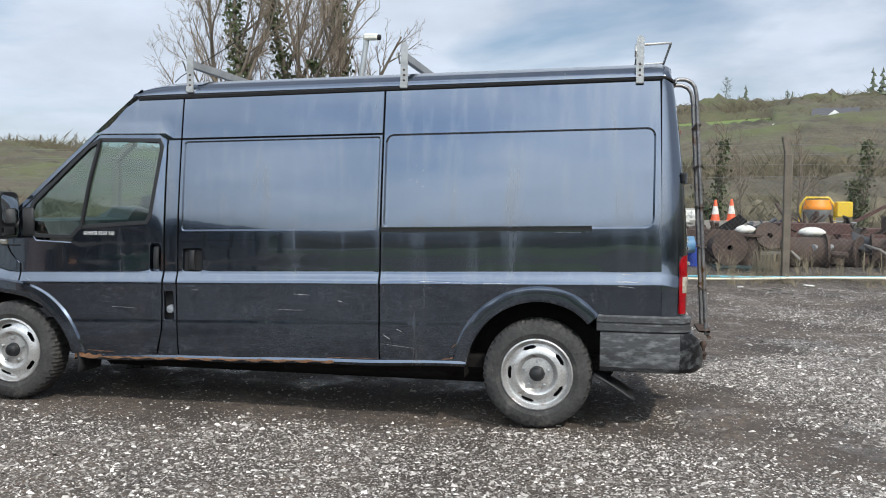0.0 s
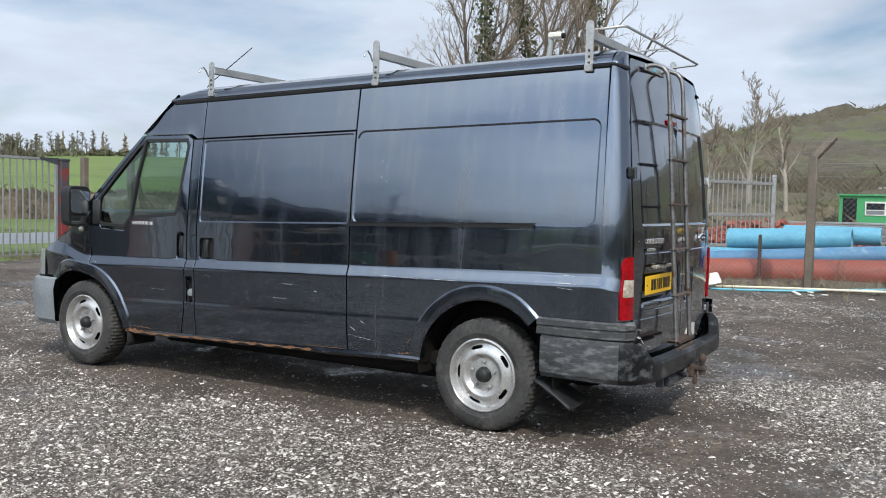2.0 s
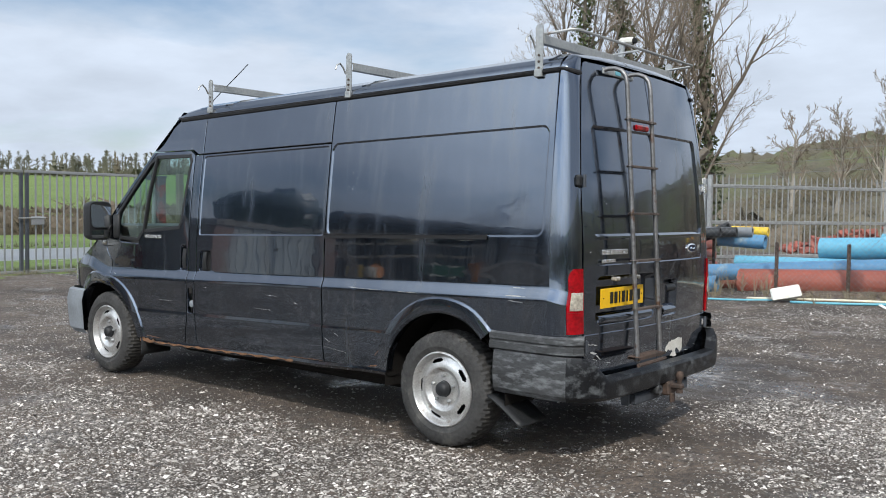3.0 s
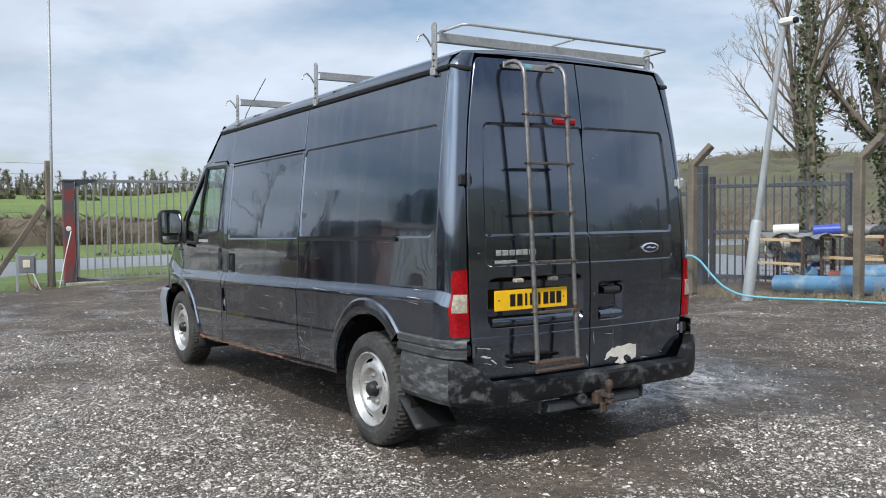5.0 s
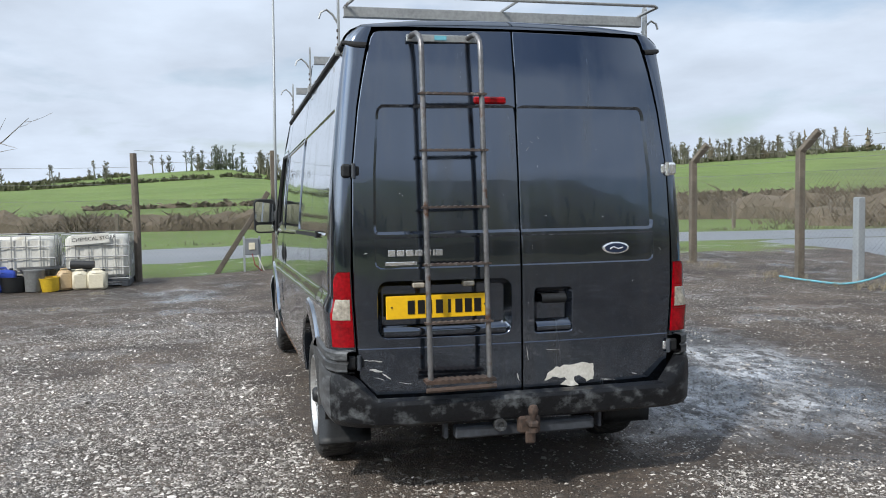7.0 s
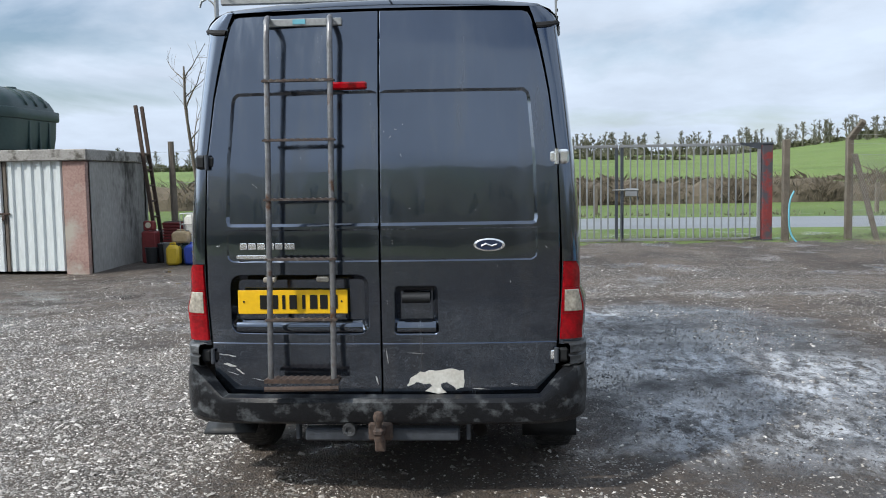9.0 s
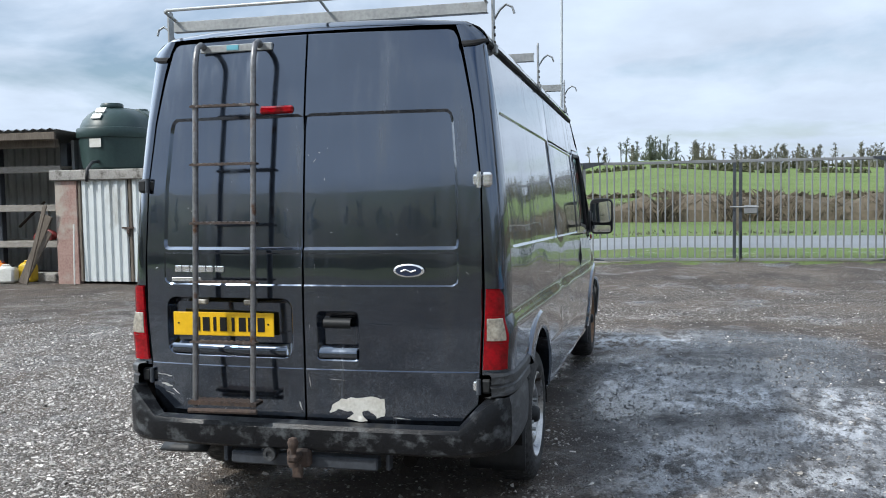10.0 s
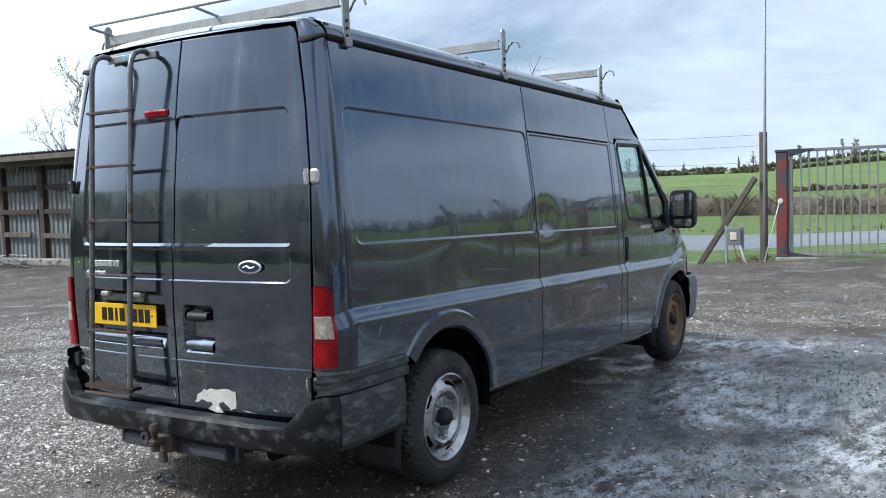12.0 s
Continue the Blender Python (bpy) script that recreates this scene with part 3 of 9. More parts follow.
    far = mix(ramp(tex(0.09, 5).outputs[0], 0.4, 0.6), (0.095, 0.155, 0.026), (0.135, 0.205, 0.04))
    far = mix(ramp(tex(0.9, 6).outputs[0], 0.45, 0.75), far, (0.15, 0.17, 0.055))
    wild = mix(ramp(tex(0.045, 6, 0.7).outputs[0], 0.42, 0.58), (0.115, 0.10, 0.058), (0.145, 0.14, 0.062))
    rough_land = n.new("ShaderNodeVertexColor"); rough_land.layer_name = "land"
    sl = n.new("ShaderNodeSeparateColor")
    l.new(rough_land.outputs["Color"], sl.inputs[0])
    far = mix(sl.outputs[0], far, wild)
    edge = n.new("ShaderNodeMath"); edge.operation = "ADD"
    l.new(sep.outputs[1], edge.inputs[0]); l.new(ramp(tex(1.7, 6).outputs[0], 0.3, 0.7, -0.35, 0.35), edge.inputs[1])
    grassy = ramp(edge.outputs[0], 0.45, 0.6)
    l.new(mix(grassy, yard, far), p.inputs["Base Color"])
    wet = n.new("ShaderNodeMath"); wet.operation = "ADD"
    l.new(sep.outputs[2], wet.inputs[0]); l.new(ramp(tex(1.3, 7, 0.62).outputs[0], 0.36, 0.64, -0.5, 0.5), wet.inputs[1])
    l.new(ramp(wet.outputs[0], 0.30, 0.74, 0.80, 0.10), p.inputs["Roughness"])
    bump = n.new("ShaderNodeBump")
    bump.inputs["Distance"].default_value = 0.02
    l.new(ramp(wet.outputs[0], 0.45, 0.95, 0.80, 0.10), bump.inputs["Strength"])
    hsum = n.new("ShaderNodeMath"); hsum.operation = "ADD"
    l.new(ramp(chips.outputs["Distance"], 0.0, 0.6, 1.0, 0.0), hsum.inputs[0]); l.new(tex(14, 6, 0.7).outputs[0], hsum.inputs[1])
    l.new(hsum.outputs[0], bump.inputs["Height"]); l.new(bump.outputs[0], p.inputs["Normal"])
    return m


GROUND = ground_material()
GRAVEL = bpy.data.materials.new("loose_stone")
GRAVEL.use_nodes = True
_n, _l = links_of(GRAVEL)
_g = _n.new("ShaderNodeNewGeometry")
_r = _n.new("ShaderNodeValToRGB")
_r.color_ramp.elements[0].color, _r.color_ramp.elements[1].color = (0.06, 0.052, 0.044, 1), (0.82, 0.78, 0.73, 1)
_e = _r.color_ramp.elements.new(0.45); _e.color = (0.21, 0.19, 0.168, 1)
_e = _r.color_ramp.elements.new(0.8); _e.color = (0.46, 0.43, 0.395, 1)
_l.new(_g.outputs["Random Per Island"], _r.inputs[0]); _l.new(_r.outputs[0], _n["Principled BSDF"].inputs["Base Color"])
_n["Principled BSDF"].inputs["Roughness"].default_value = 0.45
GRAVEL_DARK = bpy.data.materials.new("wet_stone")
GRAVEL_DARK.use_nodes = True
_n, _l = links_of(GRAVEL_DARK)
_g = _n.new("ShaderNodeNewGeometry")
_r = _n.new("ShaderNodeValToRGB")
_r.color_ramp.elements[0].color, _r.color_ramp.elements[1].color = (0.018, 0.018, 0.019, 1), (0.20, 0.20, 0.205, 1)
_e = _r.color_ramp.elements.new(0.8); _e.color = (0.050, 0.050, 0.051, 1)
_l.new(_g.outputs["Random Per Island"], _r.inputs[0]); _l.new(_r.outputs[0], _n["Principled BSDF"].inputs["Base Color"])
_n["Principled BSDF"].inputs["Roughness"].default_value = 0.32

# ---- ground, road, hills ----
SKYLINE = [(-180, 2.2), (-174, 1.7), (-168, 1.3), (-160, 1.0), (-120, 1.4), (-110, 3.5), (-80, 5.0), (-45, 8.0), (0, 11.0), (25, 10.0), (45, 6.0), (60, 5.2), (75, 6.3), (85, 5.9), (93, 5.5), (98, 5.2),
           (107, 3.4), (118, 2.7), (126, 2.9), (135, 2.6), (143, 2.7), (152, 2.2), (158, 2.2), (166, 1.5), (174, 1.5), (180, 2.2)]


def yard_height(x, y):
    if x > -8 and y < 4.5:
        return 0.0
    a = 0.19 * smoothstep(-8, -12.5, x) * smoothstep(-3, 2, y)
    b = 0.045 * max(0.0, y - 4.5) * smoothstep(-5, 0, x) * (1 - smoothstep(8.5, 12.5, y))
    b += 0.40 * smoothstep(8.5, 12.5, y) * smoothstep(-6, -1.5, x)
    return float(a + b)


def land_height(x, y):
    r = math.hypot(x, y)
    if r < 16:
        z = yard_height(x, y) + 0.022 * fnoise(x, y, 0.55, 1.7) + 0.012 * fnoise(x, y, 2.1, 4.2) - 0.012
        return z + 0.006 * fnoise(x, y, 7.0, 9.0)
    th = math.degrees(math.atan2(y, x))
    el = np.interp(th, [a for a, _ in SKYLINE], [b for _, b in SKYLINE])
    z = yard_height(x, y) * float(1 - smoothstep(16, 40, r))
    side = float(smoothstep(60, 75, th) * (1 - smoothstep(100, 122, th)))     # the steeper northern hill
    start, top = 55 - 15 * side, 330 + 60 * side
    t = np.clip((r - start) / (top - start), 0, 1)
    rise = t ** (1.35 - 0.25 * side)
    z += float(rise) * math.tan(radians(float(el))) * top
    if r > top:
        z -= (r - top) * 0.03
    if r > 40:
        z += fnoise(x, y, 0.02, 3.1) * 1.2 * float(smoothstep(40, 120, r))
    return z


SHEEN_SPOTS = ((-4.6, 1.0, 0.42), (-4.8, 1.7, 0.42), (-3.35, 1.43, 0.36), (-2.5, 1.5, 0.40), (-2.25, 1.95, 0.40), (-2.1, 2.55, 0.45), (-1.35, 2.75, 0.42), (-0.65, 1.72, 0.36), (-0.2, 2.5, 0.38), (-2.05, 3.25, 0.42), (-0.15, 1.65, 0.30))
STONY = ((-2.3, -2.4, 0.8), (-1.4, -1.9, 0.8), (-0.2, -1.25, 0.55), (0.5, -1.7, 0.5), (1.5, 1.5, 0.7), (2.3, 0.9, 0.9), (-3.1, -1.6, 0.5), (0.72, -0.25, 0.4), (-5.4, -2.0, 1.0), (-4.9, -4.6, 1.5), (-7.4, 3.2, 1.1), (-6.4, 4.5, 1.0), (-7.0, 1.1, 1.0), (-3.2, -5.3, 1.2), (3.4, 1.5, 1.0), (1.7, 1.3, 0.8), (0.6, -2.3, 1.2), (-1.6, -3.3, 1.3), (2.7, 0.3, 0.7), (2.2, 1.9, 0.6), (-8.3, 2.4, 0.9), (-8.0, 4.9, 1.0), (-9.3, 3.8, 0.8))
MUDDY = ((-2.7, -1.0, 0.6), (1.7, -0.85, 0.6), (1.85, 4.0, 0.9), (1.4, 2.7, 0.6), (1.35, 0.08, 0.45), (-0.3, 3.4, 0.8), (-1.9, 4.9, 1.0), (0.6, 0.0, 0.4), (-5.5, 2.3, 0.7), (-3.2, 3.8, 0.7), (-3.1, -2.75, 0.5))


def near_any(x, y, spots):
    return sum(math.exp(-((x - a) ** 2 + (y - b) ** 2) / (r * r)) for a, b, r in spots)


def pale_share(x, y):
    """How much of the yard's surface is pale broken stone."""
    wx, wy = x + 1.1 * fnoise(x, y, 0.7, 41.0), y + 0.8 * fnoise(x, y, 0.8, 53.0)
    v = 0.27 + 0.50 * fnoise(x * 0.55 + 0.3 * y, y, 0.75, 12.0) + 0.42 * fnoise(x, y, 1.9, 5.0) + 0.25 * fnoise(x, y, 4.3, 8.0)
    v += 0.40 * near_any(x + 0.25 * fnoise(x, y, 2.0, 3.0), y + 0.25 * fnoise(x, y, 2.0, 6.0), STONY) - 0.45 * near_any(x, y, MUDDY)
    v -= 0.75 * math.exp(-(((wx + 2.1) / 3.1) ** 4 + ((wy - 2.3) / 1.5) ** 4))
    # under the van less stone, so its shade is put into the ground colour
    v -= 0.6 * math.exp(-(((x + 1.7) / 2.6) ** 6 + (y / 0.85) ** 6))
    return 0.03 + 0.66 * max(0.0, min(1.0, (v - 0.04) / 0.58)) ** 1.3


def sky_sheen(x, y):
    """Sky sheen on the dark wet mud, painted as pale films."""
    v = sum(math.exp(-(((x - a) / (r * 1.4)) ** 2 + ((y - b) / r) ** 2)) for a, b, r in SHEEN_SPOTS)
    return min(1.0, v * (0.85 + 0.9 * fnoise(x, y, 2.6, 17.0)))


def wetness(x, y):
    wx, wy = x + 1.1 * fnoise(x, y, 0.7, 41.0), y + 0.8 * fnoise(x, y, 0.8, 53.0)
    v = 0.14 + 0.30 * fnoise(x, y, 0.6, 31.0)
    v += 0.62 * math.exp(-(((wx + 2.4) / 3.1) ** 4 + ((wy - 2.3) / 1.6) ** 4))
    v += 0.5 * math.exp(-((x + 9.6) ** 2 / 1.6 + (y + 2.4) ** 2 / 1.2))
    v += 0.25 * math.exp(-((x + 6.0) ** 2 / 14.0 + (y + 5.0) ** 2 / 5.0))
    return min(max(v, 0.0), 1.0)


def grass_share(x, y):
    if x < -13.2:
        return 1.0
    v = smoothstep(-12.6, -13.4, x)
    v = max(v, 0.55 * math.exp(-((x + 12.7) ** 2) / 0.25) * (1 if y > -0.6 else 0))
    if y > 30 or y < -26 or x > 26:
        v = 1.0
    return float(v)


def build_ground():
    n_th = 400
    rad = list(np.arange(0.12, 12.0, 0.12)) + list(np.geomspace(12.0, 60, 46)) + list(np.geomspace(63, 3000, 52))
    verts, cover, land = [(0.0, 0.0, land_height(0, 0))], [(0.3, 0.0, 0.2)], [0.0]
    film = [0.0]
    for r in rad:
        for k in range(n_th):
            g = 2 * math.pi * k / n_th
            x, y = r * math.cos(g), r * math.sin(g)
            verts.append((x, y, land_height(x, y)))
            near = r < 40
            cover.append((pale_share(x, y) if near else 0.3, grass_share(x, y) if near else 1.0, wetness(x, y) if r < 20 else 0.0))
            th = math.degrees(g if g < math.pi else g - 2 * math.pi)
            w = float(smoothstep(-60, -30, th) * (1 - smoothstep(133, 146, th)))
            if 156 <= th or th < -100:
                w = 0.0
            film.append(sky_sheen(x, y) if r < 9 else 0.0)
            if 79.5 < th < 92 and 215 < r < 318:
                w = 0.0
            land.append(min(1.0, w * (0.6 + 1.6 * max(0.0, fnoise(x, y, 0.012, 8.0) + 0.25))))
    faces = [(0, 1 + k, 1 + (k + 1) % n_th) for k in range(n_th)]
    for i in range(len(rad) - 1):
        a, b = 1 + i * n_th, 1 + (i + 1) * n_th
        for k in range(n_th):
            q = (k + 1) % n_th
            faces.append((a + k, b + k, b + q, a + q))
    s = Shape()
    s.v, s.f = verts, faces
    ob = part("ground", s, GROUND, smooth=True, fix=False)
    me = ob.data
    c1 = me.color_attributes.new("cover", "FLOAT_COLOR", "POINT")
    c1.data.foreach_set("color", np.array([(a, b, c, 1) for a, b, c in cover], dtype=np.float32).ravel())
    c2 = me.color_attributes.new("land", "FLOAT_COLOR", "POINT")
    c2.data.foreach_set("color", np.array([(a, b, 0, 1) for a, b in zip(land, film)], dtype=np.float32).ravel())
    return tagged(ob, "yard of wet mud and pale broken stone, fields beyond", "ground", kind="structure")


build_ground()


def road_line(t):
    """Middle of the road outside the gate, as it passes the yard."""
    y = -90 + 200 * t
    return -20.0 - 0.09 * max(0, y - 6) ** 1.25 * 0.2 + 0.02 * max(0, -y), y


s = Shape()
s.grid(lambda t, u: (road_line(t)[0] + u, road_line(t)[1], land_height(road_line(t)[0] + u, road_line(t)[1]) + 0.06 - 0.12 * (abs(u) / 3.6) ** 6),
       np.linspace(0, 1, 80), np.linspace(-3.6, 3.6, 7), flip=True)
tagged(part("road", s, ASPHALT, smooth=True, fix=False), "worn grey asphalt country road, damp", "road", kind="structure")
s = Shape()
s.grid(lambda t, u: (-6.5 - 9.5 * t, 11.5 + 0.6 * t + u, land_height(-6.5 - 9.5 * t, 11.5 + 0.6 * t + u) + 0.05 - 0.12 * (abs(u - 2.7) / 3.3) ** 6), np.linspace(0, 1, 16), np.linspace(-0.6, 6.0, 6), flip=True)
tagged(part("road", s, ASPHALT, smooth=True, fix=False), "grey asphalt lane outside the yard fence", "road", kind="structure")


def field(fn, area, step=0.12):
    """Samples fn on a grid, and gives a quick bilinear reader of it."""
    xs, ys = np.arange(area[0], area[1] + step, step), np.arange(area[2], area[3] + step, step)
    g = np.array([[fn(float(a), float(b)) for b in ys] for a in xs])

    def read(x, y):
        u, v = (x - area[0]) / step, (y - area[2]) / step
        i, j = np.clip(u.astype(int), 0, len(xs) - 2), np.clip(v.astype(int), 0, len(ys) - 2)
        p, q = u - i, v - j
        return g[i, j] * (1 - p) * (1 - q) + g[i + 1, j] * p * (1 - q) + g[i, j + 1] * (1 - p) * q + g[i + 1, j + 1] * p * q
    return read


def build_gravel(name, label, mat, total, seed, wanted, area, scale=1.0):
    """Loose angular chips, thickest where the ground calls for them."""
    rng = np.random.default_rng(seed)
    base = np.array([(1, 0.75, 0), (-1, 0.8, 0), (-0.9, -0.8, 0), (0.95, -0.7, 0), (0.45, 0.05, 1), (-0.5, -0.05, 0.9)], dtype=float)
    tri = np.array([(0, 1, 5), (0, 5, 4), (2, 3, 4), (2, 4, 5), (1, 2, 5), (3, 0, 4)])
    share, height = field(wanted, area), field(land_height, area, 0.10)
    gx, gy = np.zeros(0), np.zeros(0)
    while len(gx) < total:
        x, y = rng.uniform(area[0], area[1], 200000), rng.uniform(area[2], area[3], 200000)
        near = np.clip(1.25 - np.hypot(x - 1.5, y + 0.3) / 8.0, 0.04, 1.0)
        ok = rng.random(200000) < share(x, y) * near
        gx, gy = np.append(gx, x[ok]), np.append(gy, y[ok])
    gx, gy = gx[:total], gy[:total]
    n = total
    size = np.minimum(rng.gamma(2.4, 0.0020, n) + 0.0030, 0.019) * scale
    sx, sy, sz = rng.uniform(0.8, 1.5, n), rng.uniform(0.5, 0.95, n), rng.uniform(0.35, 0.85, n)
    local = (base[None] + rng.uniform(-0.26, 0.26, (n, 6, 3))) * np.stack([sx, sy, sz], 1)[:, None, :] * size[:, None, None]
    lean = rng.normal(0, 0.28, (n, 2, 1))
    lx, ly = local[:, :, 0], local[:, :, 1]
    lz = local[:, :, 2] + lean[:, 0] * lx + lean[:, 1] * ly
    yaw = rng.uniform(0, 6.28, n)
    c, s_ = np.cos(yaw)[:, None], np.sin(yaw)[:, None]
    v = np.stack([lx * c - ly * s_ + gx[:, None], lx * s_ + ly * c + gy[:, None], lz + (height(gx, gy) - 0.002)[:, None]], 2).reshape(-1, 3)
    f = (tri[None] + (np.arange(n) * 6)[:, None, None]).reshape(-1, 3)
    me = bpy.data.meshes.new(name)
    me.vertices.add(len(v)); me.vertices.foreach_set("co", v.ravel())
    me.loops.add(f.size); me.loops.foreach_set("vertex_index", f.ravel())
    me.polygons.add(len(f)); me.polygons.foreach_set("loop_start", np.arange(0, f.size, 3))
    me.update(calc_edges=True)
    me.materials.append(mat)
    return tagged(new(name, me), label, "gravel", kind="stuff")


build_gravel("gravel", "pale broken stone chippings scattered over wet mud", GRAVEL, 195000, 4, lambda x, y: pale_share(x, y) * 1.1 + 0.03, (-9.5, 6.0, -8.0, 8.5))
build_gravel("wet_gravel", "dark wet stone chippings in black mud", GRAVEL_DARK, 24000, 9, lambda x, y: 1.6 * max(0.0, wetness(x, y) - 0.35), (-6.0, 2.2, 0.4, 5.0), 0.62)

# ---- the van: heading -x, rear axle over the origin ----
from mathutils import geometry

van = thing("panel_van", "dark navy long panel van, scuffed and rusty, on wet gravel", "van")
PROF_Z = [0.20, 0.40, 0.52, 0.648, 0.662, 0.80, 0.905, 0.925, 0.985, 1.002, 1.28, 1.60, 1.89, 2.20, 2.32]
PROF_Y = [0.880, 0.926, 0.944, 0.953, 0.950, 0.954, 0.962, 0.960, 0.939, 0.936, 0.934, 0.907, 0.872, 0.824, 0.800]
NOSE_X = [-4.72, -4.62, -4.5, -4.35, -4.2, -4.0, -3.7, -3.3]
NOSE_Y = [0.42, 0.27, 0.165, 0.095, 0.052, 0.022, 0.006, 0.0]
DOOR_Z = [0.40, 0.50, 1.10, 1.60, 1.90, 2.05, 2.16, 2.25, 2.31]
DOOR_Y = [0.79, 0.805, 0.838, 0.823, 0.787, 0.760, 0.735, 0.712, 0.690]
REAR_Z = [0.30, 0.50, 1.00, 1.25, 1.60, 1.90, 2.10, 2.29]
REAR_X = [0.94, 0.955, 0.965, 0.960, 0.932, 0.897, 0.868, 0.832]


FINE_Z = np.arange(0.20, 2.40, 0.005)
FINE_Y = np.interp(FINE_Z, PROF_Z, PROF_Y)
FINE_Y = np.where(FINE_Z > 1.12, np.convolve(np.pad(FINE_Y, 25, mode="edge"), np.ones(51) / 51, "valid"), np.convolve(np.pad(FINE_Y, 1, mode="edge"), np.ones(3) / 3, "valid"))


def half_width(x, z):
    return float(np.interp(z, FINE_Z, FINE_Y) - np.interp(x, NOSE_X, NOSE_Y))


def door_edge(z):
    return float(np.interp(z, DOOR_Z, DOOR_Y))


def rear_x(y, z):
    return float(np.interp(z, REAR_Z, REAR_X)) - 0.045 * (abs(y) / 0.8) ** 2.5


DENTS = {1: ((-1.25, 1.36, 0.17, 0.10, 0.013), (-1.10, 1.78, 0.12, 0.20, 0.009), (-1.22, 0.85, 0.17, 0.16, 0.011), (-0.2, 1.12, 0.28, 0.10, 0.006), (-2.0, 0.80, 0.32, 0.14, 0.007), (0.30, 1.55, 0.3, 0.3, 0.004)),
         -1: ((-0.75, 0.88, 0.30, 0.09, 0.004), (0.55, 0.95, 0.12, 0.12, 0.006), (-1.6, 0.80, 0.32, 0.12, 0.004), (-1.3, 1.6, 0.5, 0.3, 0.003), (-3.0, 0.8, 0.3, 0.2, 0.004))}


def side_map(sign):
    def fn(x, z, d=0.0):
        dent = sum(k * math.exp(-(((x - a) / p) ** 2 + ((z - b) / q) ** 2)) for a, b, p, q, k in DENTS[sign])
        return (x, sign * (half_width(x, z) - d - dent), z)
    return fn


def rear_map(y, z, d=0.0):
    return (rear_x(y, z) - d, y, z)


def gap_to(q, seg_a, seg_b):
    """Distance from a point to the nearest of many segments."""
    d = seg_b - seg_a
    t = np.clip(((q - seg_a) * d).sum(1) / np.maximum((d * d).sum(1), 1e-12), 0, 1)
    return float(np.sqrt((((seg_a + d * t[:, None]) - q) ** 2).sum(1)).min())


def split_at(loop, levels):
    """Adds a point wherever a loop crosses one of the levels."""
    out = []
    for i, (a, b) in enumerate(loop):
        c, e = loop[(i + 1) % len(loop)]
        out.append((a, b))
        cross = [z for z in levels if min(b, e) + 0.002 < z < max(b, e) - 0.002]
        for z in sorted(cross, reverse=e < b):
            out.append((a + (c - a) * (z - b) / (e - b), z))
    return out


def resample(loop, step):
    out = []
    for i, (a, b) in enumerate(loop):
        c, e = loop[(i + 1) % len(loop)]
        k = max(1, int(math.ceil(math.hypot(c - a, e - b) / step)))
        out += [(a + (c - a) * j / k, b + (e - b) * j / k) for j in range(k)]
    return out


def area2(loop):
    return sum(loop[i][0] * loop[(i + 1) % len(loop)][1] - loop[(i + 1) % len(loop)][0] * loop[i][1] for i in range(len(loop)))


def inset(loop, d):
    """Moves a closed loop inwards by d."""
    sgn = 1 if area2(loop) > 0 else -1
    out, n = [], len(loop)
    for i in range(n):
        p, q, r = loop[i - 1], loop[i], loop[(i + 1) % n]
        n1, n2 = (-(q[1] - p[1]), q[0] - p[0]), (-(r[1] - q[1]), r[0] - q[0])
        l1, l2 = math.hypot(*n1) or 1, math.hypot(*n2) or 1
        m = (n1[0] / l1 + n2[0] / l2, n1[1] / l1 + n2[1] / l2)
        k = m[0] ** 2 + m[1] ** 2
        s_ = 2 * d * sgn / max(k, 0.7)
        out.append((q[0] + m[0] * s_, q[1] + m[1] * s_))
    return out


def inside(p, loop):
    x, y, c = p[0], p[1], False
    for i in range(len(loop)):
        (a, b), (e, f) = loop[i - 1], loop[i]
        if (b > y) != (f > y) and x < (e - a) * (y - b) / (f - b) + a:
            c = not c
    return c


